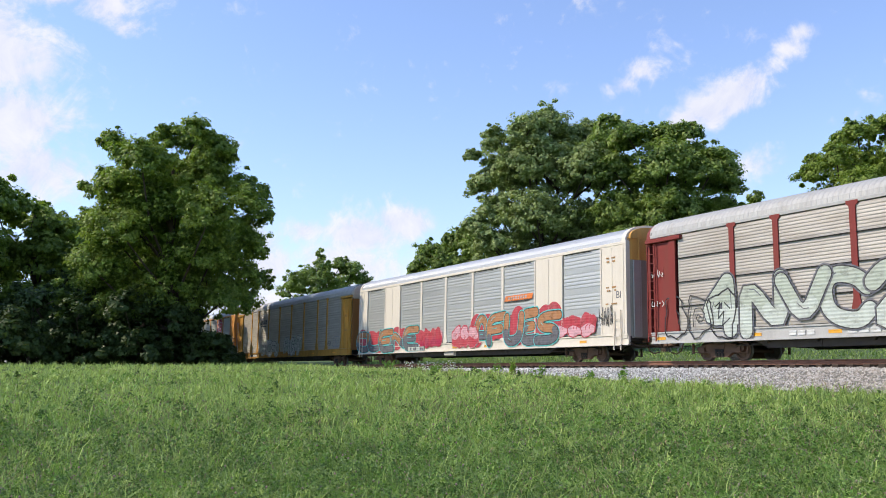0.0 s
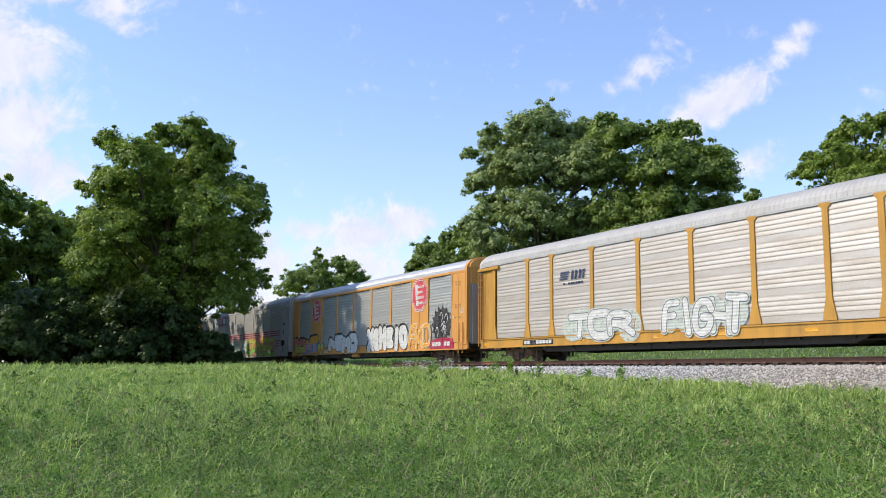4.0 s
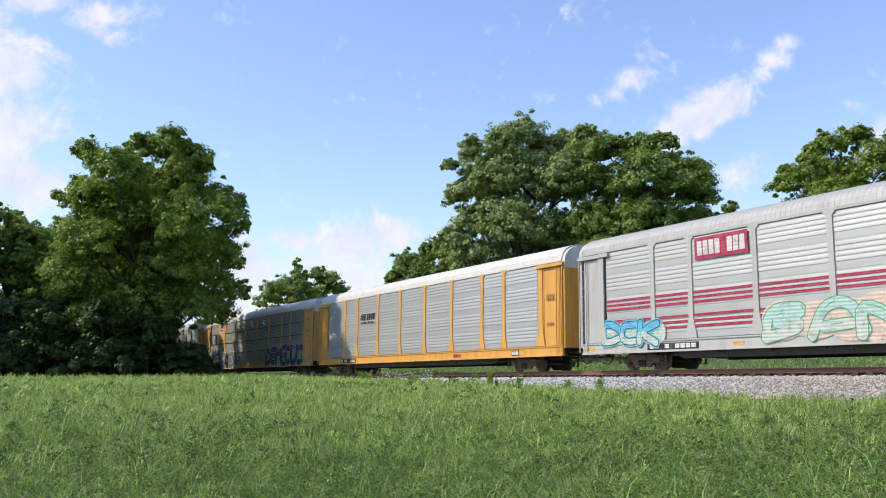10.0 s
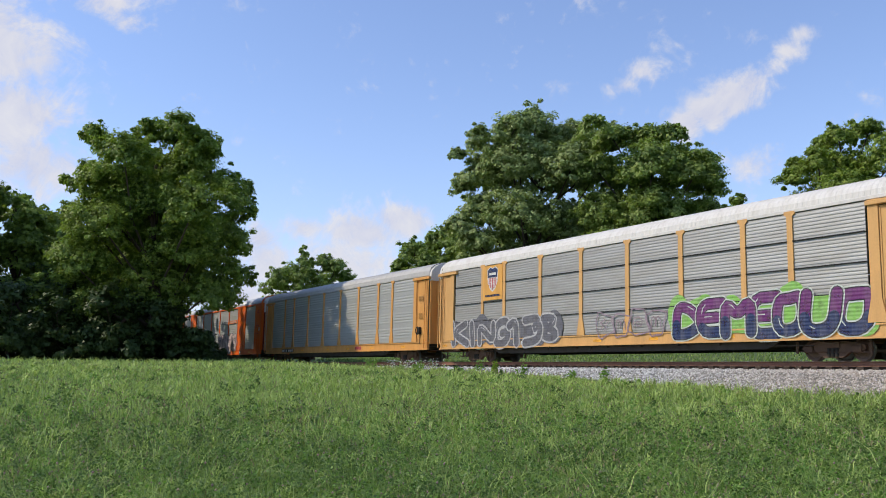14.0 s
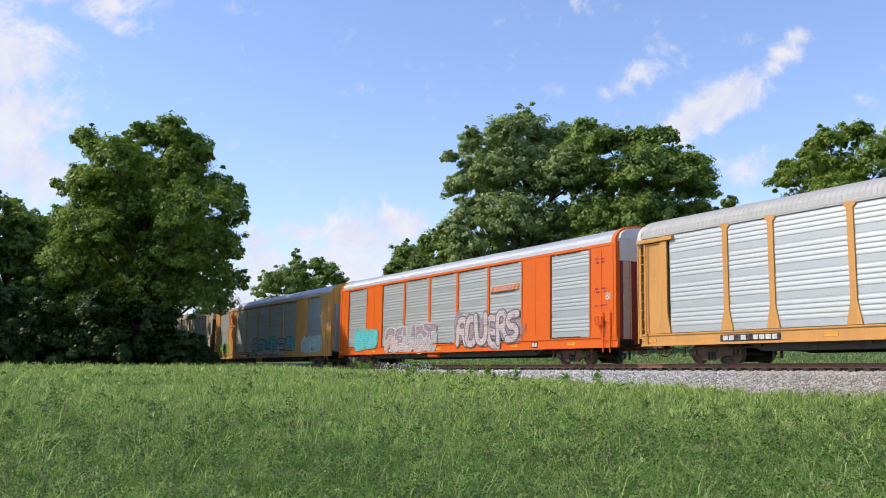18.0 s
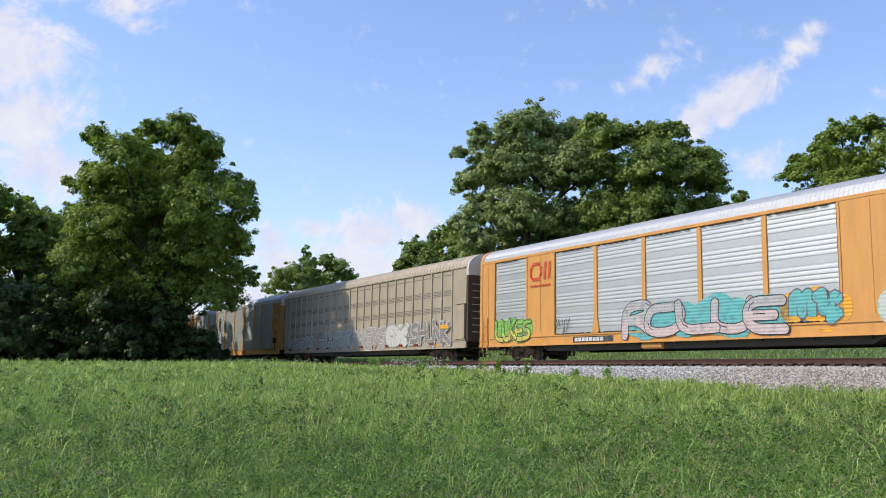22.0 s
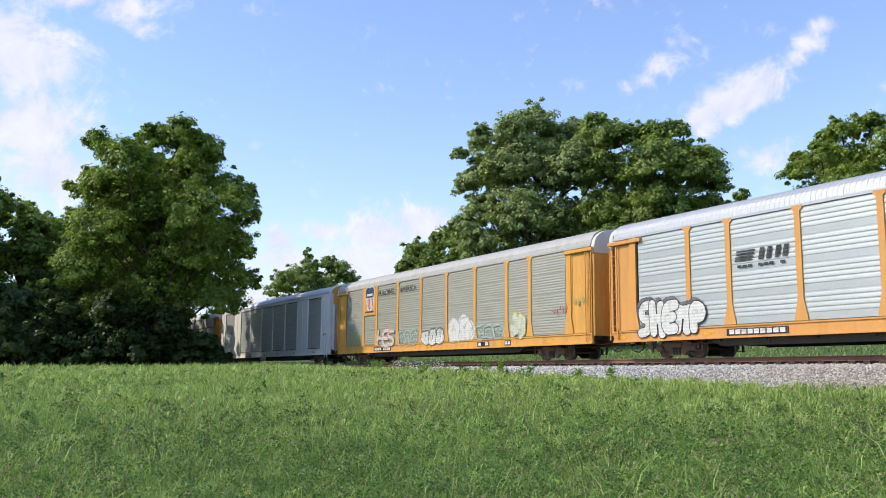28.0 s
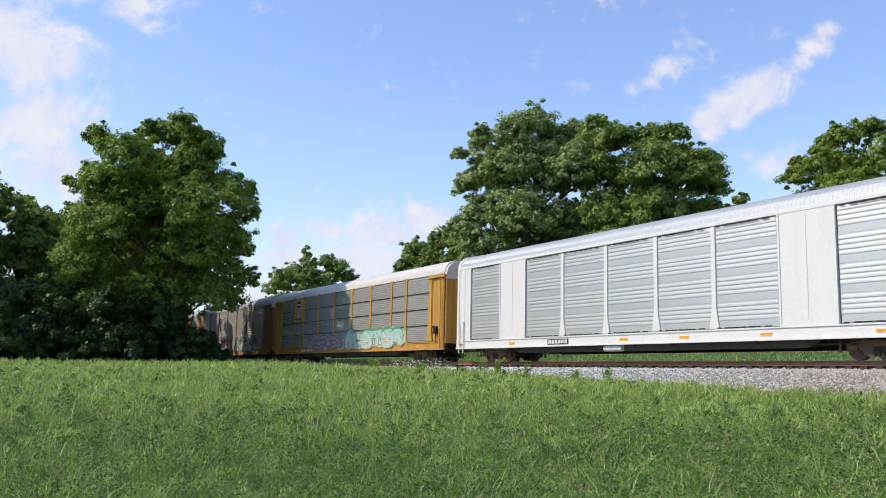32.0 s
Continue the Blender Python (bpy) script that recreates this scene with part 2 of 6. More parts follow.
def soup(name, verts, faces_per, mats, slots=None, smooth=False, tint=None):
    """A mesh of equal small polygons out of numpy arrays: verts (n, k, 3) where each run of k corners is one polygon."""
    n, k = verts.shape[:2]
    me = bpy.data.meshes.new(name)
    me.vertices.add(n * k)
    me.vertices.foreach_set("co", verts.astype(np.float32).ravel())
    fp = np.asarray(faces_per, dtype=np.int32)
    m = len(fp)
    idx = (fp[None] + (np.arange(n) * k)[:, None, None]).astype(np.int32)
    me.loops.add(n * m * fp.shape[1])
    me.loops.foreach_set("vertex_index", idx.ravel())
    me.polygons.add(n * m)
    me.polygons.foreach_set("loop_start", np.arange(0, n * m * fp.shape[1], fp.shape[1], dtype=np.int32))
    for mt in mats:
        me.materials.append(mt)
    if slots is not None:
        me.polygons.foreach_set("material_index", np.repeat(np.asarray(slots, dtype=np.int32), m))
    if smooth:
        me.polygons.foreach_set("use_smooth", np.ones(n * m, dtype=bool))
    if tint is not None:
        at = me.attributes.new("tint", "FLOAT", "POINT")
        at.data.foreach_set("value", np.repeat(tint.astype(np.float32), k))
    me.update(calc_edges=True)
    me.validate()
    return me


# ---- ground ----
TRACK_Y, RAIL_Z, CANT = 25.63, 1.593, -1.432
FWD = Vector((-0.866, 0.5, 0.0))
RISE_R = np.array([0, 8, 18, 28, 46, 59, 80, 120, 300, 4000])
RISE_Z = np.array([-0.12, -0.12, 0.16, 0.66, 1.22, 1.58, 1.9, 2.1, 2.4, 2.4])


def ground_z(x, y):
    """Height of the soil, for numbers or arrays."""
    x, y = np.asarray(x, float), np.asarray(y, float)
    r = np.hypot(x, y)
    z = np.interp(r, RISE_R, RISE_Z)
    lumps = 0.05 * np.sin(x * 0.31 + 1.3 * np.sin(y * 0.17)) * np.sin(y * 0.27 + 0.7) + 0.025 * np.sin(x * 0.9 + y * 0.6) * np.sin(y * 1.1 - x * 0.3)
    z = z + lumps * np.clip((300 - r) / 200, 0, 1)
    z = z + 0.22 * np.exp(-((x + 9) ** 2 / 18 + (y - 19.5) ** 2 / 8))
    bed = np.clip(1 - np.abs(y - TRACK_Y) / 6.0, 0, 1)
    z = np.minimum(z, z * (1 - bed) + (RAIL_Z - 0.55) * bed)
    return z + np.clip(y - 33, 0, 60) * 0.05


def grid_lines(lo, hi, fine_lo, fine_hi, step, far):
    a = np.arange(fine_lo, fine_hi + step / 2, step)
    left = fine_lo - np.cumsum(step * 1.35 ** np.arange(1, far))
    right = fine_hi + np.cumsum(step * 1.35 ** np.arange(1, far))
    return np.concatenate([left[left > lo][::-1], a, right[right < hi]])


gx = grid_lines(-3500, 3500, -110, 25, 1.0, 26)
gy = grid_lines(-3500, 3500, -15, 100, 1.0, 26)
GX, GY = np.meshgrid(gx, gy, indexing="ij")
GZ = ground_z(GX, GY)
gm = bpy.data.meshes.new("ground")
ny = len(gy)
gm.from_pydata(np.stack([GX, GY, GZ], -1).reshape(-1, 3).tolist(), [],
               [(i * ny + j, (i + 1) * ny + j, (i + 1) * ny + j + 1, i * ny + j + 1) for i in range(len(gx) - 1) for j in range(ny - 1)])
gm.polygons.foreach_set("use_smooth", np.ones(len(gm.polygons), dtype=bool))
soil, snt, sb = shader("meadow soil")
big = spot(snt, 0.10, (1, 1, 1), 5.0)
mid = spot(snt, 1.4, (1, 1, 1), 5.0)
tiny = spot(snt, 30.0, (1, 1, 1), 3.0)
sc = mixed(snt, ramp(snt, big, 0.35, 0.65), (0.055, 0.100, 0.018), (0.085, 0.135, 0.026))
sc = mixed(snt, ramp(snt, mid, 0.45, 0.75), sc, (0.050, 0.085, 0.022))
sc = mixed(snt, ramp(snt, tiny, 0.45, 0.8), sc, (0.12, 0.15, 0.05))
snt.links.new(sc, sb.inputs["Base Color"])
sb.inputs["Roughness"].default_value = 0.95
bumped(snt, sb, tiny, 0.8, 0.05)
gm.materials.append(soil)
ground = tagged(new("ground", gm), "green meadow soil rising gently to the railway", "ground", kind="structure")

# ---- ballast bed, ties, rails ----
stone_mat, bnt, bb = shader("crushed limestone")
bgeo = bnt.nodes.new("ShaderNodeNewGeometry")
bc = mixed(bnt, bgeo.outputs["Random Per Island"], (0.20, 0.20, 0.195), (0.72, 0.715, 0.70))
where = bnt.nodes.new("ShaderNodeTexCoord")
split = bnt.nodes.new("ShaderNodeSeparateXYZ")
bnt.links.new(where.outputs["Object"], split.inputs[0])
bc = mixed(bnt, ramp(bnt, split.outputs["X"], -25.0, -17.0), bc, mixed(bnt, 0.5, bc, (0.42, 0.335, 0.25)))
bnt.links.new(bc, bb.inputs["Base Color"])
bb.inputs["Roughness"].default_value = 0.9
bumped(bnt, bb, spot(bnt, 40.0), 0.6, 0.01)
# Bed coloured dark to stand for the shade between the loose stones.
gap_shade = paint("stone bed dark as gaps", (0.20, 0.185, 0.16), rough=0.95, amount=0.5, grime=(0.10, 0.09, 0.075), streak=False, scale=6, bump=0.6)
bed = Shape()
bed.prism([(-4.4, -1.6), (-3.6, -1.0), (-1.95, -0.34), (-1.2, -0.26), (1.2, -0.24), (1.95, -0.30), (3.6, -1.0), (4.4, -1.6)], -700, 300)
bed_ob = tagged(new("ballast_bed", bed.mesh("ballast_bed", [gap_shade])), "bank of crushed limestone under the track, dark as shaded gaps", "ballast", kind="structure")
bed_ob.matrix_basis = pose(0, TRACK_Y, RAIL_Z)


def pebbles(n, x0, x1, y0, y1, size0, size1, zfun, seed):
    """Loose angular stones lying on zfun(x, y)."""
    g = np.random.default_rng(seed)
    u = g.random(n)
    x = x0 + (x1 - x0) * u
    y = g.uniform(y0, y1, n)
    s = g.uniform(size0, size1, n)
    base = np.array([(1, 0, 0), (-1, 0, 0), (0, 1, 0), (0, -1, 0), (0, 0, 1), (0, 0, -1)], float)
    pts = base[None] * s[:, None, None] * g.uniform(0.6, 1.25, (n, 6, 1)) + g.normal(0, 0.22, (n, 6, 3)) * s[:, None, None]
    a = g.uniform(0, 6.283, n)
    c, sn = np.cos(a)[:, None], np.sin(a)[:, None]
    px, py = pts[..., 0] * c - pts[..., 1] * sn, pts[..., 0] * sn + pts[..., 1] * c
    pts[..., 0], pts[..., 1] = px + x[:, None], py + y[:, None]
    pts[..., 2] = pts[..., 2] * 0.8 + zfun(x, y)[:, None]
    return pts


OCTA = [(0, 2, 4), (2, 1, 4), (1, 3, 4), (3, 0, 4), (2, 0, 5), (1, 2, 5), (3, 1, 5), (0, 3, 5)]


def bed_z(x, y):
    return np.interp(y, [-4.4, -3.6, -1.95, -1.2, 1.2, 1.95, 3.6], [-1.6, -1.0, -0.34, -0.26, -0.24, -0.30, -1.0]) + 0.01


near_st = pebbles(34000, -33, 0, -3.9, -0.8, 0.022, 0.055, bed_z, 1)
far_st = pebbles(13000, -85, -33, -3.7, -0.8, 0.035, 0.075, bed_z, 2)
st_ob = tagged(new("ballast_stones", soup("ballast_stones", np.concatenate([near_st, far_st]), OCTA, [stone_mat])),
               "loose pale crushed limestone beside the rails", "ballast", kind="stuff")
st_ob.matrix_basis = pose(0, TRACK_Y, RAIL_Z)

track = tagged(new("railway_track"), "single railway track of rusty rails on timber ties", "railway track", kind="structure")
track.matrix_basis = pose(0, TRACK_Y, RAIL_Z, CANT)
head = [(-0.037, -0.006), (-0.03, 0), (0.03, 0), (0.037, -0.006), (0.037, -0.035), (0.010, -0.05), (0.010, -0.145),
        (0.072, -0.16), (0.072, -0.172), (-0.072, -0.172), (-0.072, -0.16), (-0.010, -0.145), (-0.010, -0.05), (-0.037, -0.035)]
for side in (-1, 1):
    s = Shape()
    s.prism([(side * 0.755 + y, z) for y, z in head][::1], -600, 250)
    rail = part("rail", s.mesh("rail", [RAIL]), track)
    s = Shape()
    s.prism([(side * 0.755 + y, z) for y, z in ((-0.028, 0.0), (0.028, 0.0), (0.028, 0.002), (-0.028, 0.002))], -600, 250)
    part("running_surface", s.mesh("running_surface", [RAIL_TOP]), rail, label="bright worn running surface")
tie = kept("tie", [TIE], lambda s: s.box(-0.115, 0.115, -1.32, 1.32, -0.36, -0.172, cut=0.012))
plate_me = kept("tie_plate", [RAIL], lambda s: [s.box(-0.10, 0.10, q * 0.755 - 0.17, q * 0.755 + 0.17, -0.172, -0.155) for q in (-1, 1)])
for i in range(200):
    x = -97 + i * 0.53 + random.uniform(-0.03, 0.03)
    t_ob = part("tie", tie, track, (x, random.uniform(-0.05, 0.05), 0), rz=random.uniform(-0.02, 0.02))
    part("tie_plate", plate_me, t_ob)
s = Shape()
for i in range(380):
    x = -97.5 - i * 0.55
    s.box(x - 0.115, x + 0.115, -1.3, 1.3, -0.36, -0.172)
far_ties = part("far_ties", s.mesh("far_ties", [TIE]), track)
far_ties["kind"] = "stuff"


# ---- freight train: covered car carriers ----
SILL_Z, PANEL_Z0, PANEL_Z1, EAVE, CROWN, HALF_W = 0.65, 1.12, 4.82, 4.95, 5.70, 1.50
POSTS = (1.46, 4.38, 7.31, 9.24)
PITCH, FIRST, SPEED, SPURT = 28.55, 1.0142, 11.1322, 0.0011
WHEEL_R = 0.36
REAR = 0.3  # the rear end stands that much nearer to the middle


def arch(half, eave, crown, n=14):
    """Outline of a rounded roof, from the near eave to the far one."""
    out = []
    for i in range(n + 1):
        a = math.pi * i / n
        y = -half * math.copysign(abs(math.cos(a)) ** 0.85, math.cos(a))
        out.append((y, eave + (crown - eave) * math.sin(a) ** 0.9))
    return out


def ribbed_roof(x0, x1, pitch, depth, half=HALF_W, eave=EAVE, crown=CROWN):
    def build(s):
        lo, hi = arch(half, eave, crown), arch(half + depth, eave, crown + depth)
        n, k = len(lo), int((x1 - x0) / pitch)
        rings = []
        for i in range(k):
            x = x0 + i * pitch
            rings += [(x, lo), (x + pitch * 0.45, lo), (x + pitch * 0.55, hi), (x + pitch * 0.9, hi)]
        rings.append((x1, lo))
        verts = [(x, y, z) for x, p in rings for y, z in p]
        faces = [(a * n + j, a * n + j + 1, (a + 1) * n + j + 1, (a + 1) * n + j) for a in range(len(rings) - 1) for j in range(n - 1)]
        s.add(verts, faces)
        s.prism([(y, z - 0.03) for y, z in lo] , x0, x1)
    return build


def louvre(width, z0, z1, ribs=4, flat=0.28, deep=0.034):
    """One corrugated sheet: a flat strip below, rounded ribs above; the outer face towards -y."""
    def build(s):
        h = z1 - z0
        step = (h * (1 - flat) - 0.02) / ribs
        prof = [(0.025, z0), (0.0, z0), (0.0, z0 + h * flat)]
        for i in range(ribs):
            b = z0 + h * flat + i * step
            prof += [(-deep, b + 0.014), (-deep * 1.05, b + step * 0.30), (-deep * 0.55, b + step * 0.62), (0.0, b + step * 0.80), (0.0, b + step * 0.98)]
        prof += [(0.0, z1), (0.025, z1)]
        s.prism(prof[::-1], -width / 2, width / 2)
    return build


def post(width, foot, z0=PANEL_Z0, z1=PANEL_Z1, proud=0.03, head=0.0):
    """Upright of a side: slim, widening to a gusset at its foot, with a T-shaped head if asked."""
    def build(s):
        w, f = width / 2, foot / 2
        out = [(-f, z0), (f, z0), (f, z0 + 0.08), (w, z0 + 0.75), (w, z1 - 0.1)]
        if head:
            out += [(head / 2, z1 - 0.02), (head / 2, z1 + 0.08), (-head / 2, z1 + 0.08), (-head / 2, z1 - 0.02)]
        else:
            out += [(w, z1), (-w, z1)]
        out += [(-w, z1 - 0.1), (-w, z0 + 0.75), (-f, z0 + 0.08)]
        s.plate(out, -proud, 0.03)
    return build


def rung_ladder(car, x, side, z0, z1, w, mat):
    lad = part("ladder", kept("ladder|%.2f%.2f" % (z0, z1), [mat], lambda s: [s.box(q * w / 2 - 0.02, q * w / 2 + 0.02, -0.10, -0.06, z0, z1) for q in (-1, 1)]), car,
               (x, side * HALF_W, 0), rz=0 if side < 0 else math.pi)
    me = kept("rung", [mat], lambda s: s.tube((-w / 2, -0.11, 0), (w / 2, -0.11, 0), 0.016, 6))
    for i in range(int((z1 - z0) / 0.36)):
        part("rung", me, lad, (0, 0, z0 + 0.2 + i * 0.36))


def wheelset(parent, x):
    def build(s):
        for q in (-1, 1):
            prof = [(0.0, 0.0), (0.09, 0.0), (0.10, 0.03), (0.26, 0.045), (0.30, 0.0), (WHEEL_R - 0.006, -0.005), (WHEEL_R, 0.01)]
            s.lathe([(r, q * (0.82 - y)) for r, y in prof][::q], 28, 0)
            tread = [(WHEEL_R, q * 0.81), (WHEEL_R + 0.002, q * 0.74), (WHEEL_R + 0.026, q * 0.715), (WHEEL_R + 0.022, q * 0.69), (0.29, q * 0.69), (0.27, q * 0.72), (0.08, q * 0.73)]
            s.lathe(tread[::q], 28, 1)
            for i in range(4):
                a = i * 1.5708
                s.box(0.17 * math.cos(a) - 0.03, 0.17 * math.cos(a) + 0.03, q * 0.785 - 0.008, q * 0.785 + 0.008, 0.17 * math.sin(a) - 0.03, 0.17 * math.sin(a) + 0.03, 0)
        s.tube((0, -0.98, 0), (0, 0.98, 0), 0.075, 10, 0)
    return part("wheelset", kept("wheelset", [WHEEL, TREAD], build), parent, (x, 0, WHEEL_R))


def side_frame(s):
    """Cast side frame of a three-piece truck, seen along y."""
    out = [(-1.12, 0.38), (-1.10, 0.50), (-0.80, 0.56), (-0.45, 0.62), (0.45, 0.62), (0.80, 0.56), (1.10, 0.50), (1.12, 0.38), (0.98, 0.30),
           (0.66, 0.34), (0.42, 0.16), (0.34, 0.11), (-0.34, 0.11), (-0.42, 0.16), (-0.66, 0.34), (-0.98, 0.30)]
    for q in (-1, 1):
        s.plate(out, q * 1.00 - 0.07, q * 1.00 + 0.07)
        for x in (-0.14, 0.0, 0.14):
            s.tube((x, q * 1.0 - q * -0.08, 0.14), (x, q * 1.0 - q * -0.08, 0.40), 0.06, 8, 1)
        for x in (-0.85, 0.85):
            s.box(x - 0.15, x + 0.15, q * 1.02 - 0.12, q * 1.02 + 0.12, 0.26, 0.48, 0, 0.03)
        s.box(-0.25, 0.25, q * 1.02 - 0.10, q * 1.02 + 0.10, 0.40, 0.60, 0, 0.03)
        s.tube((-1.35, q * 1.10, 0.30), (1.35, q * 1.10, 0.27), 0.016, 6)
        for x in (-1.3, 1.3):
            s.box(x - 0.04, x + 0.04, q * 1.08 - 0.03, q * 1.08 + 0.03, 0.24, 0.62)
    s.box(-0.22, 0.22, -1.05, 1.05, 0.34, 0.58, 0, 0.04)


def truck(car, x):
    """A four-wheeled truck; its wheelsets turn."""
    b = part("truck", kept("truck_frame", [TRUCK, UNDER], side_frame), car, (x, 0, 0))
    return [wheelset(b, -0.85), wheelset(b, 0.85)]


def lettering(words, height, mat, car, x, z, y, name="lettering"):
    cu = bpy.data.curves.new(name, "FONT")
    cu.body, cu.size, cu.extrude, cu.align_x = words, height, 0.002, "CENTER"
    tmp = bpy.data.objects.new(name, cu)
    me = bpy.data.meshes.new_from_object(tmp)
    bpy.data.objects.remove(tmp)
    me.materials.append(mat)
    ob = part(name, me, car, (x, y, z))
    ob.rotation_euler = (math.pi / 2, 0, 0)
    return ob


def bars(car, x, z, w, h, mat, backing=None, name="marking", y=None, n=7, seed=0):
    """Writing that is too small to read: a row of short bars, on a plate if there is one."""
    r = random.Random(seed + int(x * 10))
    y = -(HALF_W + 0.012) if y is None else y
    s = Shape()
    if backing:
        s.box(x - w / 2, x + w / 2, y - 0.006, y + 0.006, z - h / 2, z + h / 2, 0)
    step = w * 0.92 / n
    for i in range(n):
        if r.random() < 0.12:
            continue
        cx = x - w * 0.46 + (i + 0.5) * step
        s.box(cx - step * 0.40, cx + step * 0.40, y - 0.012, y - 0.007, z - h * 0.33, z + h * 0.33, 1 if backing else 0)
    return part(name, s.mesh(name, [backing, mat] if backing else [mat]), car)


def blob(r, cx, cz, w, h, rough=0.16, n=22, lean=0.0):
    """Uneven rounded outline of a sprayed letter."""
    p1, p2, p3 = r.uniform(0, 6.3), r.uniform(0, 6.3), r.uniform(0, 6.3)
    out = []
    for i in range(n):
        a = 6.2832 * i / n
        k = 1 + rough * math.sin(3 * a + p1) + rough * 0.7 * math.sin(5 * a + p2) + rough * 0.4 * math.sin(8 * a + p3)
        x = math.copysign(abs(math.cos(a)) ** 0.75, math.cos(a)) * w / 2 * k
        z = math.copysign(abs(math.sin(a)) ** 0.75, math.sin(a)) * h / 2 * k
        out.append((cx + x + lean * z, cz + z))
    return out


def stroke(s, pts, w, y, slot):
    """A painted line of even width along pts."""
    for (x0, z0), (x1, z1) in zip(pts, pts[1:]):
        d = math.hypot(x1 - x0, z1 - z0) or 1
        nx, nz = -(z1 - z0) / d * w / 2, (x1 - x0) / d * w / 2
        ex, ez = (x1 - x0) / d * w * 0.3, (z1 - z0) / d * w * 0.3
        s.flat([(x0 + nx - ex, z0 + nz - ez), (x0 - nx - ex, z0 - nz - ez), (x1 - nx + ex, z1 - nz + ez), (x1 + nx + ex, z1 + nz + ez)], y, slot)


def ribbon(s, pts, w, y, slot):
    """A fat painted line with rounded joints, its pieces laid one over the other."""
    for i, ((x0, z0), (x1, z1)) in enumerate(zip(pts, pts[1:])):
        d = math.hypot(x1 - x0, z1 - z0) or 1
        nx, nz = -(z1 - z0) / d * w / 2, (x1 - x0) / d * w / 2
        s.flat([(x0 + nx, z0 + nz), (x0 - nx, z0 - nz), (x1 - nx, z1 - nz), (x1 + nx, z1 + nz)], y - 0.00016 * i, slot)
        if i:
            s.flat([(x0 + w / 2 * math.cos(0.6283 * k), z0 + w / 2 * math.sin(0.6283 * k)) for k in range(10)][::-1], y - 0.00016 * i - 0.00008, slot)


def swath(s, pts, w, y, slot):
    """A fat painted line in one strip, with round ends."""
    n = len(pts)
    left, right = [], []
    for i, (x, z) in enumerate(pts):
        a, b = pts[max(0, i - 1)], pts[min(n - 1, i + 1)]
        d = math.hypot(b[0] - a[0], b[1] - a[1]) or 1
        ux, uz = (b[0] - a[0]) / d * w / 2, (b[1] - a[1]) / d * w / 2
        yy = y - 0.00002 * i
        left.append((x - uz, yy, z + ux))
        right.append((x + uz, yy, z - ux))
        if i in (0, n - 1):
            q = -1 if i == 0 else 1
            cap = [(x + math.cos(k * 0.5236) * -uz + q * math.sin(k * 0.5236) * ux, z + math.cos(k * 0.5236) * ux + q * math.sin(k * 0.5236) * uz) for k in range(7)]
            s.flat(cap if q < 0 else cap[::-1], yy, slot)
    s.add(left + right, [(i, n + i, n + i + 1, i + 1) for i in range(n - 1)], slot)


def rounded(pts, times=2):
    """Corners cut twice, ends kept."""
    for _ in range(times):
        out = [pts[0]]
        for (x0, z0), (x1, z1) in zip(pts, pts[1:]):
            out += [(x0 * 0.75 + x1 * 0.25, z0 * 0.75 + z1 * 0.25), (x0 * 0.25 + x1 * 0.75, z0 * 0.25 + z1 * 0.75)]
        pts = out + [pts[-1]]
    return pts


# strokes of hand-drawn letters: column and row on a grid of 0 to 4, strokes parted by a bar
GLYPHS = dict(A="00 14 34 40|11 31", B="00 04 34 33 02 32 31 00", C="43 34 14 03 01 10 30 41", D="00 04 24 42 41 20 00", E="44 04 00 40|02 32", F="44 04 00|02 32",
              G="43 34 14 03 01 10 30 41 42 22", H="00 04|40 44|02 42", I="20 24", J="44 41 30 10 01", K="00 04|44 02 40", L="04 00 40", M="00 04 22 44 40",
              N="00 04 40 44", O="24 04 00 40 44 24", P="00 04 34 43 32 02", R="00 04 34 43 32 02 22 40", S="44 14 03 12 32 41 30 00", T="04 44|24 20",
              U="04 01 10 30 41 44", V="04 20 44", W="04 10 22 30 44", X="04 40|00 44", Y="04 22 44|22 20", Z="04 44 00 40")
GLYPHS.update({"1": "03 24 20", "3": "04 44 22 43 41 30 00", "4": "34 30|34 01 41", "8": "22 04 44 22 01 20 41 22", "2": "03 14 34 43 00 40"})


def glyph(ch):
    return [[(int(q[0]) / 4 - 0.5, int(q[1]) / 4 - 0.5) for q in line.split()] for line in GLYPHS[ch].split("|")]


# bent lines of the sprayed pieces, in a unit square
BENDS = [[[(-0.48, -0.5), (-0.44, 0.3), (-0.25, 0.46), (-0.06, 0.22), (-0.02, -0.34), (0.02, 0.28), (0.2, 0.46), (0.42, 0.22), (0.46, -0.5)]],
         [[(0.1, -0.05), (-0.1, 0.1), (-0.22, -0.1), (-0.05, -0.3), (0.25, -0.25), (0.38, 0.1), (0.1, 0.42), (-0.3, 0.4), (-0.46, 0.0), (-0.42, -0.5)]],
         [[(-0.5, 0.3), (-0.2, 0.48), (-0.25, -0.2), (0.1, 0.1), (0.05, -0.48), (0.5, -0.2)], [(0.1, 0.45), (0.46, 0.2)]],
         [[(-0.46, -0.45), (-0.1, 0.0), (-0.4, 0.2), (0.1, 0.48)], [(0.0, -0.5), (0.2, 0.1), (0.48, 0.35)]],
         [[(-0.46, -0.5), (-0.4, 0.3), (-0.02, 0.48), (0.38, 0.3), (0.46, -0.5)], [(-0.1, -0.5), (0.06, 0.1)]],
         [[(-0.5, -0.1), (-0.3, 0.42), (0.0, 0.0), (0.2, -0.46), (0.5, -0.05)], [(-0.4, -0.5), (0.0, -0.42)], [(0.1, 0.46), (0.46, 0.3)]]]


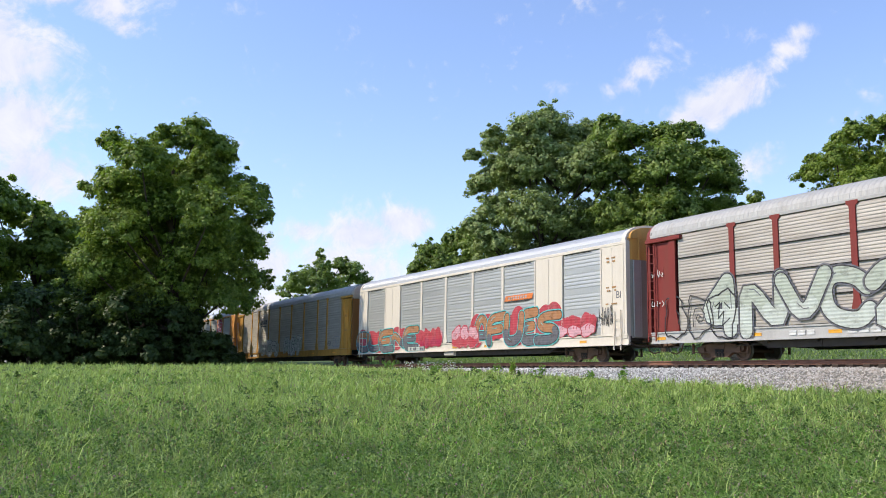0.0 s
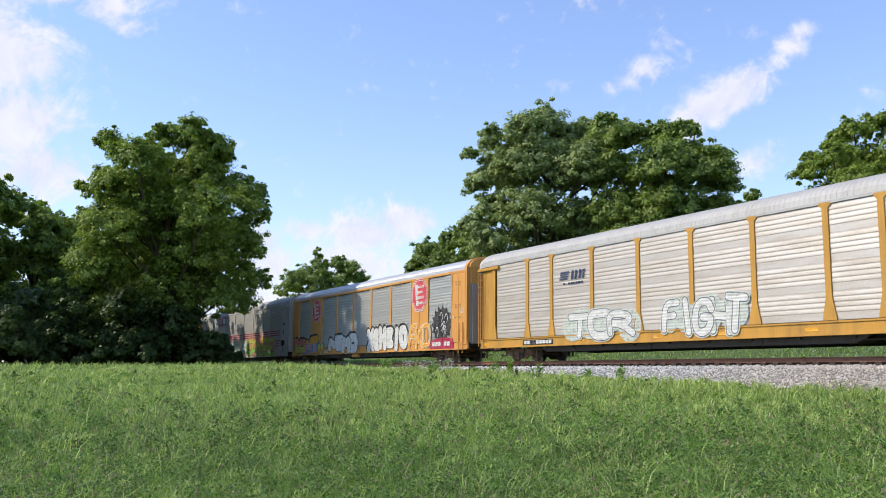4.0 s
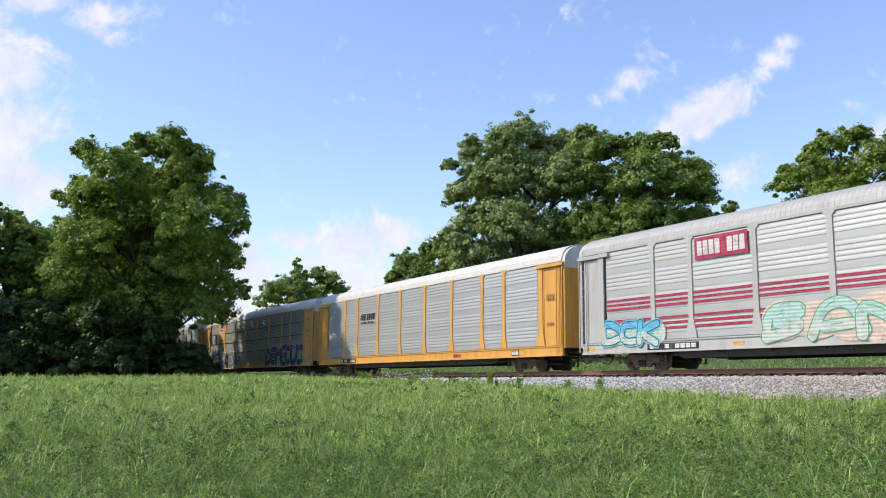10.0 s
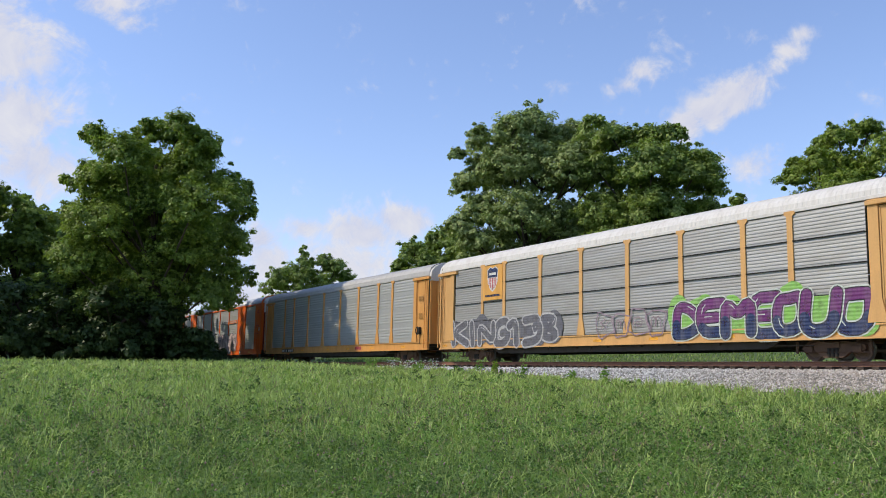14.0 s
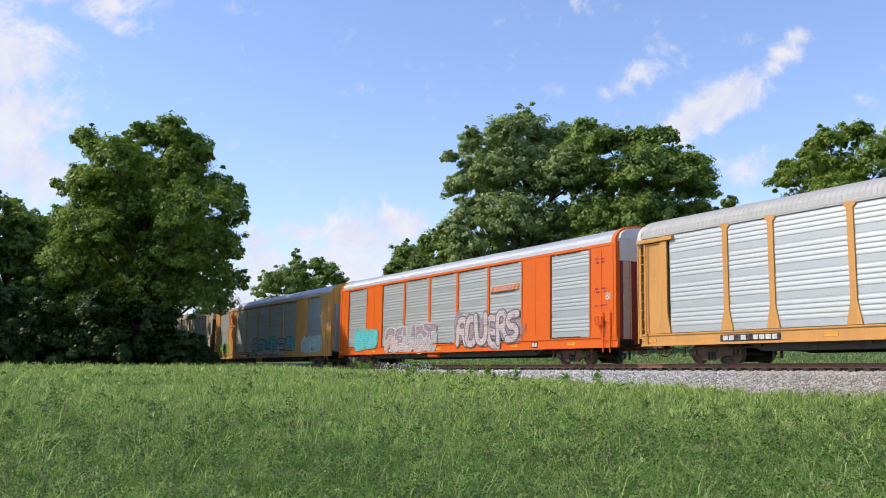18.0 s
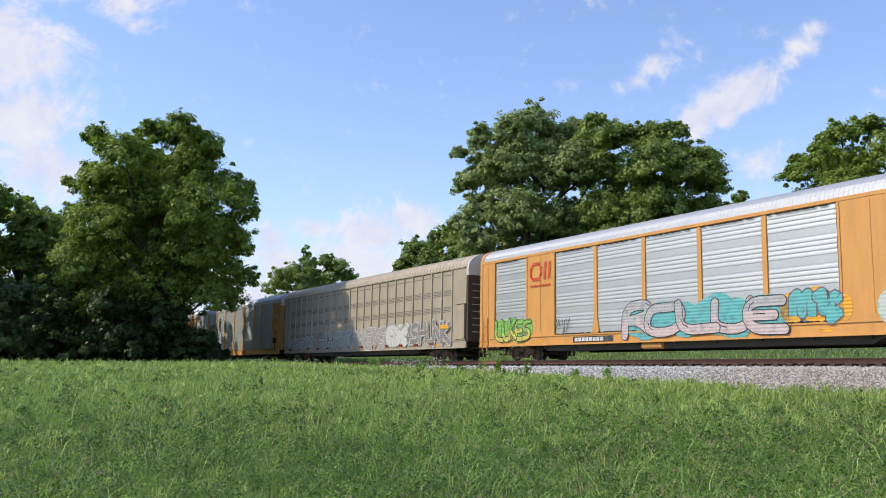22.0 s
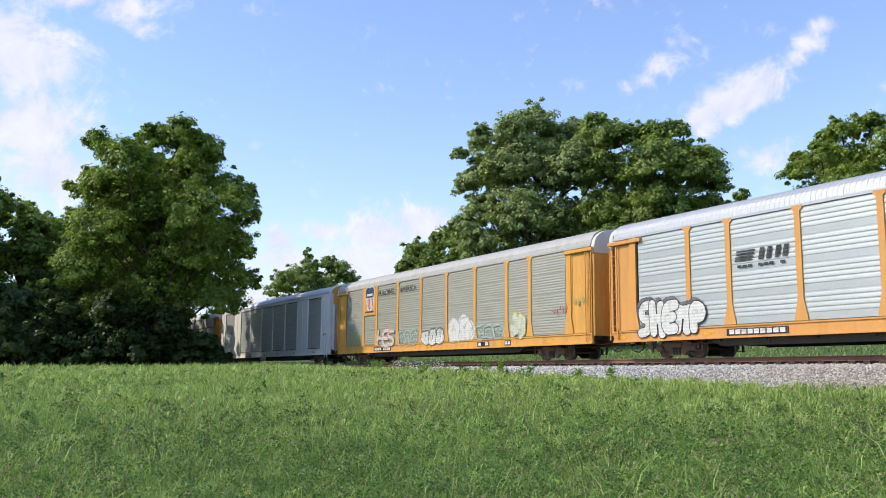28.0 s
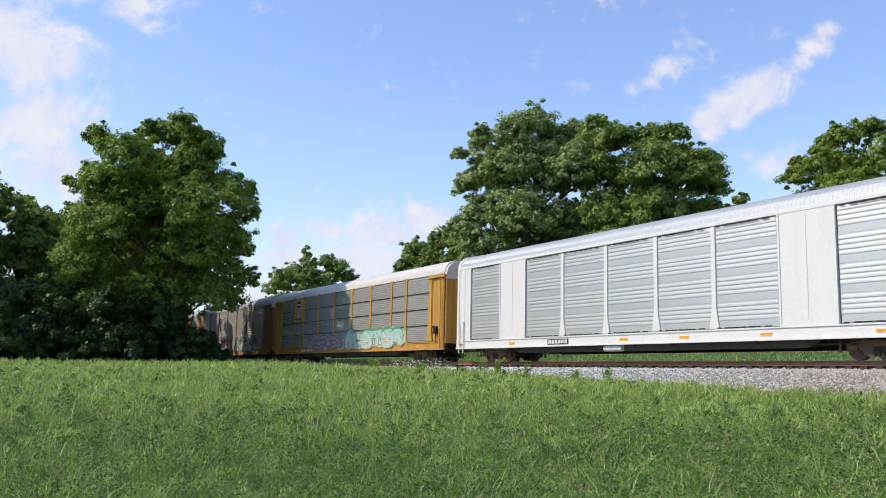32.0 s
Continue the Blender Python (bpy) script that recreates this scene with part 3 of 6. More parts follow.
def graffiti(car, x0, x1, z0, z1, n, fill, line, halo=None, accent=None, edge=None, style="bubble", seed=1):
    """A sprayed name across the side: a halo, then letter by letter outlines, bodies and inner strokes, each a coat on top of the last."""
    r = random.Random(seed * 131 + int(x0 * 7))
    word, n = (n, len(n)) if isinstance(n, str) else ("", n)
    mats = [SPRAY[k] for k in (fill, line, accent or fill, edge or line)]
    top = -(HALF_W + 0.034)
    step, h, zc = (x1 - x0) / n, z1 - z0, (z0 + z1) / 2
    words = {"outline": "outlined", "bubble": "rounded", "wild": "spiky"}[style]
    ob = new("graffiti")
    ob.parent = car
    ob["label"] = "%s %s spray-painted lettering" % (words, (fill if style != "outline" else line).replace("_", " "))
    if halo:
        s = Shape()
        puffs = [(x0 + (i + 0.5) * step / 2 + r.uniform(-0.2, 0.2) * step, zc + r.uniform(-0.1, 0.14) * h, max(step * 0.5, 0.3 * h), h * r.uniform(0.32, 0.56)) for i in range(2 * n)]
        ends = (min(p[0] - p[2] for p in puffs) + 0.02, max(p[0] + p[2] for p in puffs) - 0.02)
        rim = []
        for q in (1, -1):
            for i in range(61):
                x = ends[0] + (ends[1] - ends[0]) * (i if q > 0 else 60 - i) / 60
                over = [q * pz + rz * math.sqrt(1 - ((x - px) / rx) ** 2) for px, pz, rx, rz in puffs if abs(x - px) < rx]
                rim.append((x, max(q * max(over or [q * zc + 0.02]), 0.72 + 0.02 * q)))
        s.flat(rim[::-1], top)
        part("halo", s.mesh("halo", [SPRAY[halo]]), ob)
    for i in range(n):
        s = Shape()
        cx, cz = x0 + (i + 0.5) * step + r.uniform(-0.08, 0.08) * step, zc + r.uniform(-0.05, 0.05) * h
        hh, lean, wide = h * r.uniform(0.86, 1.06), r.uniform(-0.14, 0.14), step * r.uniform(1.05, 1.25)
        y = top - 0.009 - 0.006 * (i % 3)
        keep = random.Random(seed * 7 + i)
        bends = keep.choice(BENDS)
        fat = min(wide, hh) * (0.30 if style == "wild" else 0.13)

        def placed(line_pts, k, w, up):
            q = [(cx + u * (wide - w) * k + lean * v * (hh - w), cz + v * (hh - w) * k) for u, v in line_pts]
            return [(q[j][0] + (q[j + 1][0] - q[j][0]) * f / 3, q[j][1] + (q[j + 1][1] - q[j][1]) * f / 3) for j in range(len(q) - 1) for f in range(3)] + q[-1:]
        if word:
            wide *= 1.08
            fat = min(wide, hh) * {"bubble": 0.45, "wild": 0.26, "outline": 0.19}[style]
            warp = [keep.uniform(-0.07, 0.07) for _ in range(4)]
            lines = []
            for b in glyph(word[i]):
                b = [(u + warp[0] * v + warp[1] * (v * v - 0.12), v + warp[2] * u + warp[3] * (u > 0.2)) for u, v in b]
                lines.append([(cx + u * (wide - fat) + lean * v * (hh - fat), cz + v * (hh - fat)) for u, v in rounded(b)])
            if style == "bubble":
                for b in lines:
                    swath(s, [(u - 0.10, v + 0.12) for u, v in b], fat + 0.06, y + 0.002, 3 if edge else 1)
            elif edge:
                for j, b in enumerate(lines):
                    swath(s, b, fat + 0.17, y - 0.0002 * j, 3)
            for j, b in enumerate(lines):
                swath(s, b, fat + 0.075, y - 0.0022 - 0.0002 * j, 1)
            for j, b in enumerate(lines):
                swath(s, b, fat, y - 0.0042 - 0.0002 * j, 0)
                if accent:
                    cut = zc - 0.04 * h + 0.07 * h * math.sin(cx * 3)
                    low = []
                    for q in b + [(0, 1e6)]:
                        if q[1] < cut:
                            low.append(q)
                        else:
                            if len(low) > 1:
                                swath(s, low, fat, y - 0.0056 - 0.0002 * j, 2)
                            low = []
                if style == "wild":
                    k = len(b) // 3
                    stroke(s, [(u + fat * 0.2, v + fat * 0.15) for u, v in b[k:k + 3]], 0.035, y - 0.0075, 3 if edge else 1)
            part("letter", s.mesh("letter", mats), ob)
            continue
        if style == "wild":
            bends = [[(u + keep.uniform(-0.06, 0.06), v + keep.uniform(-0.05, 0.05)) for u, v in b] for b in bends]
            lines = [placed(b, 1.0, fat, 0) for b in bends]
            for b in lines:
                if edge:
                    ribbon(s, b, fat + 0.22, y, 3)
            for b in lines:
                ribbon(s, b, fat + 0.10, y - 0.0016, 1)
            for j, b in enumerate(lines):
                ribbon(s, b, fat, y - 0.0032 - 0.0012 * j, 0)
                if accent:
                    for p, q in zip(b, b[1:]):
                        if p[1] + q[1] < 2 * zc + 0.24 * h * math.sin(p[0] * 4):
                            ribbon(s, [p, q], fat, y - 0.0052 - 0.0012 * j - 0.00005 * (b.index(p) % 7), 2)
                p = b[len(b) // 2]
                stroke(s, [p, (p[0] + 0.1 * step, p[1] + 0.12 * h)], 0.03, y - 0.0078, 3 if edge else 1)
            part("letter", s.mesh("letter", mats), ob)
            continue
        if style == "outline":
            pts = blob(keep, cx, cz, wide * 0.9, hh, 0.12, 24, lean)
            stroke(s, pts + pts[:1], 0.06, y, 1)
            for b in bends:
                stroke(s, placed(b, 0.55, 0.1, 0), 0.045, y - 0.001, 1)
            part("letter", s.mesh("letter", mats), ob)
            continue
        state = keep.getstate()
        if edge:
            s.flat(blob(keep, cx, cz, wide + 0.17, hh + 0.19, 0.09, 26, lean), y, 3)
            keep.setstate(state)
        s.flat(blob(keep, cx, cz + 0.03, wide + 0.07, hh + 0.10, 0.09, 26, lean), y - 0.001, 1)
        keep.setstate(state)
        s.flat(blob(keep, cx, cz, wide * 0.96, hh, 0.09, 26, lean), y - 0.002, 0)
        if accent:
            keep.setstate(state)
            low = [(px, min(pz, cz + 0.10 * hh * math.sin(px * 5 + i))) for px, pz in blob(keep, cx, cz, wide * 0.92, hh * 0.96, 0.09, 26, lean)]
            s.flat(low, y - 0.0025, 2)
        for _ in range(2):
            u, v = keep.uniform(-0.25, 0.2), keep.uniform(-0.3, 0.1)
            ribbon(s, placed([(u, v), (u + keep.uniform(-0.06, 0.06), v + 0.16), (u + keep.uniform(0.0, 0.2), v + 0.3)], 1.0, 0.1, 0), max(0.035, fat * 0.36), y - 0.003 - 0.001 * _, 1)
        part("letter", s.mesh("letter", mats), ob)
    return ob


def scribble(car, x, z, w, h, key, seed=0, n=5):
    """A quick hand-drawn tag of thin lines."""
    r = random.Random(seed + 5)
    s = Shape()
    for i in range(n):
        cx = x - w / 2 + (i + 0.5) * w / n
        pts = [(cx + r.uniform(-0.5, 0.5) * w / n, z + r.uniform(-0.5, 0.5) * h) for _ in range(4)]
        stroke(s, pts, 0.035, -(HALF_W + 0.050) - i * 0.0005, 0)
    return part("tag", s.mesh("tag", [SPRAY[key]]), car)


def burst(car, x, z, w, h):
    """A black spiky cloud ringed with white dots, white lines in it and a red band with bars below."""
    r = random.Random(91)
    ob = new("graffiti")
    ob.parent = car
    ob["label"] = "black spiky spray-painted cloud over a red band"
    y = -(HALF_W + 0.040)
    s = Shape()
    s.flat([(x + w * (0.80 + 0.22 * (i % 2)) * math.cos(6.2832 * i / 30), z + h * (0.80 + 0.22 * (i % 2)) * math.sin(6.2832 * i / 30)) for i in range(30)], y)
    part("cloud", s.mesh("cloud", [SPRAY["black"]]), ob)
    s = Shape()
    for i in range(7):
        a, b = r.uniform(-0.65, 0.4), r.uniform(-0.5, 0.5)
        swath(s, rounded([(x + w * a, z + h * b), (x + w * (a + 0.15), z + h * (b + 0.25)), (x + w * (a + 0.3), z + h * (b - 0.05)), (x + w * (a + 0.2), z + h * (b - 0.3))]), 0.045, y - 0.003 - 0.002 * i, 0)
    part("line_drawing", s.mesh("line_drawing", [SPRAY["white"]]), ob)
    for i in range(9):
        a = 0.3 + 2.6 * i / 8
        s = Shape()
        s.flat(blob(r, x + w * 1.22 * math.cos(a), z + h * 1.12 * math.sin(a), 0.13, 0.13, 0.05, 10), y)
        part("dot", s.mesh("dot", [SPRAY["white"]]), ob)
    s = Shape()
    s.flat([(x - w * 1.15, 0.72), (x + w * 1.2, 0.72), (x + w * 1.15, 1.28), (x + w * 0.2, 1.36), (x - w * 1.1, 1.24)], y - 0.004)
    part("band", s.mesh("band", [SPRAY["crimson"]]), ob, label="red band")
    bars(car, x, 1.0, w * 1.9, 0.36, SPRAY["white"], None, "small_writing", y=y - 0.002, n=6)


def underframe(car, sill, lit_mat=UNDER_LIT):
    """Deck, centre sill, side sills, couplers and pipes."""
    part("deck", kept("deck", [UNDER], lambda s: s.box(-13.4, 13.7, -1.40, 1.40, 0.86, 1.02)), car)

    def keel(s):
        s.plate([(-13.5, 0.86), (-9.0, 0.60), (-7.6, 0.42), (7.6, 0.42), (9.0, 0.60), (13.5, 0.86)], -0.35, 0.35)
        for q in (-1, 1):
            s.plate([(-9.0, 0.86), (-8.0, 0.40), (8.0, 0.40), (9.0, 0.86)], q * 1.24 - 0.03, q * 1.24 + 0.03)
        for i in range(9):
            s.box(-8 + i * 2 - 0.05, -8 + i * 2 + 0.05, -1.38, 1.38, 0.56, 0.86)
    # centre sill and pipes take the lit tone, the deck the dark one
    part("centre_sill", kept("centre_sill", [lit_mat], keel), car)
    for q in (-1, 1):
        def sill_shape(s):
            y0, y1 = q * HALF_W, q * (HALF_W - 0.10)
            s.box(-13.45, 13.75, min(y0, y1), max(y0, y1), SILL_Z, PANEL_Z0 - 0.02, 0, 0.015)
            s.box(-13.45, 13.75, min(y0, y0 + q * 0.05), max(y0, y0 + q * 0.05), SILL_Z, SILL_Z + 0.06)
            s.box(-13.45, 13.75, min(y0, y0 + q * 0.04), max(y0, y0 + q * 0.04), PANEL_Z0 - 0.07, PANEL_Z0 - 0.018)
        part("side_sill", kept("side_sill|%d" % q, [sill], sill_shape), car)
        pipe = Shape()
        pipe.tube((-9.5, q * 1.2, 0.52), (9.8, q * 1.2, 0.50), 0.02, 6)
        for x in (-6.1, -1.3, 4.2):
            pipe.box(x - 0.25, x + 0.25, q * 1.2 - 0.1, q * 1.2 + 0.1, 0.40, 0.62)
        if "brake_pipe|%d" % q not in MESHES:
            MESHES["brake_pipe|%d" % q] = pipe.mesh("brake_pipe", [lit_mat])
        part("brake_pipe", MESHES["brake_pipe|%d" % q], car)
    for q in (-1, 1):
        def hook(s):
            s.box(13.6, 14.08, -0.13, 0.13, 0.62, 0.86, 0, 0.03)
            s.box(14.0, 14.26, -0.2, 0.17, 0.58, 0.92, 0, 0.05)
            s.box(13.55, 13.8, -0.6, 0.6, 0.78, 1.0)
            hang = [(13.7, -0.45, 0.75), (13.85, -0.47, 0.45), (14.05, -0.42, 0.32), (14.27, -0.3, 0.38)]
            for a, b in zip(hang, hang[1:]):
                s.tube(a, b, 0.028, 6)
            lever = [(13.72, -1.45, 0.80), (13.85, -1.2, 0.62), (13.95, -0.3, 0.66)]
            for a, b in zip(lever, lever[1:]):
                s.tube(a, b, 0.018, 6)
        part("coupler", kept("coupler", [TRUCK], hook), car, rz=0 if q > 0 else math.pi)


def sheets(car, x0, x1, mat, side, seams, ribs, flat, deep, rows=4):
    """The stacked corrugated sheets of one bay; on the far side in one piece."""
    w, h = abs(x1 - x0), (PANEL_Z1 - PANEL_Z0) / rows
    xc = (x0 + x1) / 2
    for i in range(rows):
        z = PANEL_Z0 + i * h
        me = kept("side_sheet|%.2f|%d|%.2f|%.3f" % (w, ribs, flat, deep), [mat], louvre(w, 0, h - (0.022 if seams else 0.006), ribs, flat, deep))
        part("side_sheet", me, car, (xc, side * (HALF_W - 0.02), z + 0.01), rz=0 if side < 0 else math.pi)
        if seams and side < 0 and i:
            part("seam", kept("seam|%.2f" % w, [SEAM], lambda s: s.box(-w / 2, w / 2, -0.048, 0.0, -0.016, 0.016)), car, (xc, side * (HALF_W - 0.01), z))


def hand_brake(car, x, mat):
    def build(s):
        for i in range(16):
            a, b = 0.3927 * i, 0.3927 * (i + 1)
            s.tube((0.22 * math.cos(a), -0.16, 0.22 * math.sin(a)), (0.22 * math.cos(b), -0.16, 0.22 * math.sin(b)), 0.018, 5)
        for i in range(3):
            a = 2.0944 * i
            s.tube((0, -0.16, 0), (0.22 * math.cos(a), -0.16, 0.22 * math.sin(a)), 0.014, 5)
        s.box(-0.14, 0.14, -0.12, 0.02, -0.2, 0.2, 0, 0.02)
        s.tube((0.05, -0.06, -0.2), (0.1, -0.06, -0.75), 0.02, 6)
    part("hand_brake", kept("hand_brake", [mat], build), car, (x, -(HALF_W + 0.01), 1.75))


def car_a(name, c):
    """Car carrier with slim posts between corrugated bays and flat doors at the ends."""
    car = new(name)
    underframe(car, c.get("sill", c["paint"]))
    edges = [-12.02, -9.24, -7.31, -4.38, -1.46, 1.46, 4.38, 7.31, 9.24, 12.02]
    pw = 0.22
    for side in (-1, 1):
        turn = 0 if side < 0 else math.pi
        for a, b in zip(edges, edges[1:]):
            sheets(car, a + pw / 2 - 0.01, b - pw / 2 + 0.01, c["sheet"], side, c.get("seams"), c.get("ribs", 4), c.get("flat", 0.26), c.get("deep", 0.0105))
        for x in [-p for p in POSTS[::-1]] + list(POSTS):
            part("side_post", kept("side_post|a", [c["post"]], post(pw, 0.5, head=0.42)), car, (x, side * HALF_W, 0), rz=turn)
        part("eave_rail", kept("eave_rail|a", [c["roof"]], lambda s: s.box(-13.55, 13.55, -0.02, 0.08, PANEL_Z1 + 0.02, EAVE + 0.01, 0, 0.01)), car, (REAR / 2, side * HALF_W, 0), rz=turn)
        for q in (-1, 1):
            part("corner_post", kept("corner_post", [c["post"]], post(0.34, 0.62, proud=0.05)), car, (q * 12.2, side * HALF_W, 0), rz=turn)

            def door(s):
                s.box(-0.62, 0.62, -0.015, 0.05, PANEL_Z0, 4.62)
                s.box(-0.60, -0.55, -0.04, -0.014, PANEL_Z0 + 0.05, 4.55)
                s.box(0.50, 0.55, -0.04, -0.014, PANEL_Z0 + 0.05, 4.55)
                s.box(-0.35, -0.05, -0.022, -0.014, 3.3, 3.65)
            part("end_door_side", kept("end_door_side", [c["paint"]], door), car, (q * 12.98 + (q < 0) * REAR, side * (HALF_W - 0.03), 0), rz=turn)
            part("door_header", kept("door_header", [c["paint"]], lambda s: s.box(-0.95, 0.95, -0.12, 0.03, 4.64, 4.80, 0, 0.02)), car, (q * 12.95 + (q < 0) * REAR, side * HALF_W, 0), rz=turn)
            rung_ladder(car, q * 13.62 + (q < 0) * REAR, side, 0.75, 4.6, 0.42, c["paint"])
    roof = part("roof", kept("roof|a", [c["roof"]], ribbed_roof(-13.45, 13.75, 0.20, 0.010)), car)
    for q in (-1, 1):
        def end(s):
            prof = [(-1.46, 1.0), (1.46, 1.0), (1.46, 4.55), (-1.46, 4.55)]
            s.prism(prof[::-1], 13.78, 13.92)
        wall = part("end_wall", kept("end_wall|a", [c.get("end", c["paint"])], end), car, ((q < 0) * REAR, 0, 0), rz=0 if q > 0 else math.pi)
        for y in (-1.0, -0.5, 0.5, 1.0):
            part("end_rib", kept("end_rib", [c.get("end", c["paint"])], lambda s: s.box(13.92, 13.97, -0.04, 0.04, 1.05, 4.5)), wall, (0, y, 0))
        part("end_hood", kept("end_hood|a", [c.get("hood", c["roof"])], lambda s: s.prism(([(-1.49, 4.55)] + arch(1.49, 4.85, 5.66) + [(1.49, 4.55)])[::-1], 13.72, 13.95)), car, ((q < 0) * REAR, 0, 0), rz=0 if q > 0 else math.pi)
        part("roof_gap", kept("roof_gap|a", [SEAM], lambda s: s.prism((arch(1.515, 4.86, 5.715) + [(1.46, 4.80), (-1.46, 4.80)])[::-1], 13.655, 13.70)), car, ((q < 0) * REAR, 0, 0), rz=0 if q > 0 else math.pi, label="dark gap between roof and end hood")
        part("door_seam", kept("door_seam", [SEAM], lambda s: s.box(13.92, 13.985, -0.03, 0.03, 1.05, 5.4)), car, ((q < 0) * REAR, 0, 0), rz=0 if q > 0 else math.pi)
    if c.get("brake"):
        hand_brake(car, c["brake"], UNDER)
    return car


def car_b(name, c):
    """Car carrier with broad flat panels among its corrugated bays and rounded end doors."""
    car = new(name)
    underframe(car, c["paint"])
    bays = [(-12.03, -9.38), (-7.17, -4.38), (-4.38, -1.46), (-1.46, 1.46), (1.46, 4.38), (4.38, 7.17), (9.38, 12.03)]
    for side in (-1, 1):
        turn = 0 if side < 0 else math.pi
        for a, b in bays:
            sheets(car, a + 0.05, b - 0.05, c["sheet"], side, False, 4, 0.28, 0.0105)
        for a, b in bays if side < 0 else ():
            w = b - a - 0.3

            def gaps(s):
                for z in (PANEL_Z0 + 0.018, PANEL_Z1 - 0.022):
                    k = int(w / 0.34)
                    for i in range(k):
                        s.box(-w / 2 + i * 0.34, -w / 2 + i * 0.34 + (0.30 if (i * 7) % 5 else 0.18), -0.040, -0.024, z - 0.018, z + 0.018)
            part("drain_edge", kept("drain_edge|%.2f" % w, [SEAM], gaps), car, ((a + b) / 2, side * HALF_W, 0))["kind"] = "stuff"
        for x in (-4.38, -1.46, 1.46, 4.38):
            part("side_post", kept("side_post|b", [c["paint"]], post(0.20, 0.42, proud=0.03)), car, (x, side * HALF_W, 0), rz=turn)
        for a, b in ((-9.38, -7.17), (7.17, 9.38), (-13.25, -12.03), (12.03, 13.55)):
            w = b - a

            def flat_panel(s):
                s.box(-w / 2, w / 2, -0.02, 0.05, PANEL_Z0 - 0.02, PANEL_Z1 + 0.02)
            panel = part("flat_panel", kept("flat_panel|%.2f" % w, [c["paint"]], flat_panel), car, ((a + b) / 2, side * HALF_W, 0), rz=turn)
            for e in (-w / 2 + 0.05, w / 2 - 0.05):
                part("edge_strip", kept("edge_strip", [c["paint"]], lambda s: s.box(-0.04, 0.04, -0.045, -0.019, PANEL_Z0, PANEL_Z1)), panel, (e, 0, 0))
            part("seam_strip", kept("seam_strip", [c["paint"]], lambda s: s.box(-0.02, 0.02, -0.034, -0.019, PANEL_Z0 + 0.2, PANEL_Z1 - 0.05)), panel)
        part("eave_rail", kept("eave_rail|b", [c["paint"]], lambda s: s.box(-13.45, 13.45, -0.035, 0.08, PANEL_Z1 + 0.022, EAVE + 0.03, 0, 0.012)), car, (REAR / 2, side * HALF_W, 0), rz=turn)
        for q in (-1, 1):
            part("corner_post", kept("corner_post|b", [c["paint"]], lambda s: s.box(-0.11, 0.11, -0.05, 0.16, 0.9, 5.0, 0, 0.03)), car, (q * 13.58 + (q < 0) * REAR, side * (HALF_W - 0.02), 0), rz=turn)
            rung_ladder(car, q * 13.15 + (q < 0) * REAR, side, 0.45, 2.1, 0.42, c["paint"])
    part("roof", kept("roof|b", [c["roof"]], ribbed_roof(-13.15, 13.45, 0.17, 0.008)), car)
    for q in (-1, 1):
        turn = 0 if q > 0 else math.pi
        part("roof_rim", kept("roof_rim", [c["paint"]], lambda s: s.prism((arch(1.53, 4.95, 5.74) + [(1.5, 4.6), (-1.5, 4.6)])[::-1], 13.42, 13.66)), car, ((q < 0) * REAR, 0, 0), rz=turn)

        def bowed(z0, z1, low=True):
            def build(s):
                plan = [(13.56, -1.40), (13.63, -1.38), (13.72, -1.24), (13.79, -0.9), (13.83, -0.02), (13.83, 0.02), (13.79, 0.9), (13.72, 1.24), (13.63, 1.38), (13.56, 1.40)]
                n = len(plan)
                s.add([(x, y, z) for z in (z0, z1) for x, y in plan], [(i, i + 1, n + i + 1, n + i) for i in range(n - 1)] + [tuple(range(n - 1, -1, -1)), tuple(range(n, 2 * n)), (n - 1, 0, n, 2 * n - 1)])
                for x, y in plan[1:-1:2]:
                    s.tube((x + 0.01, y, z0), (x + 0.01, y, z1), 0.035, 6)
            return build
        part("end_door", kept("end_door|b", [c["door"]], bowed(0.95, 4.2)), car, ((q < 0) * REAR, 0, 0), rz=turn)
        for y in (-1.02, 1.02):
            part("door_strip", kept("door_strip", [GALV], lambda s: s.box(13.79, 13.86, -0.20, 0.20, 1.0, 4.18, 0, 0.02)), car, ((q < 0) * REAR - 0.03 * q, y, 0), rz=turn, label="bare steel door strip")
        part("end_hood", kept("end_hood|b", [c["hood"]], bowed(4.2, 5.15)), car, ((q < 0) * REAR, 0, 0), rz=turn)
        part("end_cap", kept("end_cap|b", [c["hood"]], lambda s: s.prism((arch(1.36, 5.15, 5.62) + [(1.36, 5.1), (-1.36, 5.1)])[::-1], 13.60, 13.80)), car, ((q < 0) * REAR, 0, 0), rz=turn)
    part("air_tank", kept("air_tank", [c["paint"]], lambda s: s.tube((-0.55, -1.30, 0.52), (0.55, -1.30, 0.52), 0.13, 12)), car, (-1.2, 0, 0))
    lettering("BI", 0.42, SPRAY[c.get("mark", "white")], car, 13.2, 2.62, -(HALF_W + 0.026))
    if c.get("brake"):
        hand_brake(car, c["brake"], c["paint"])
    return car


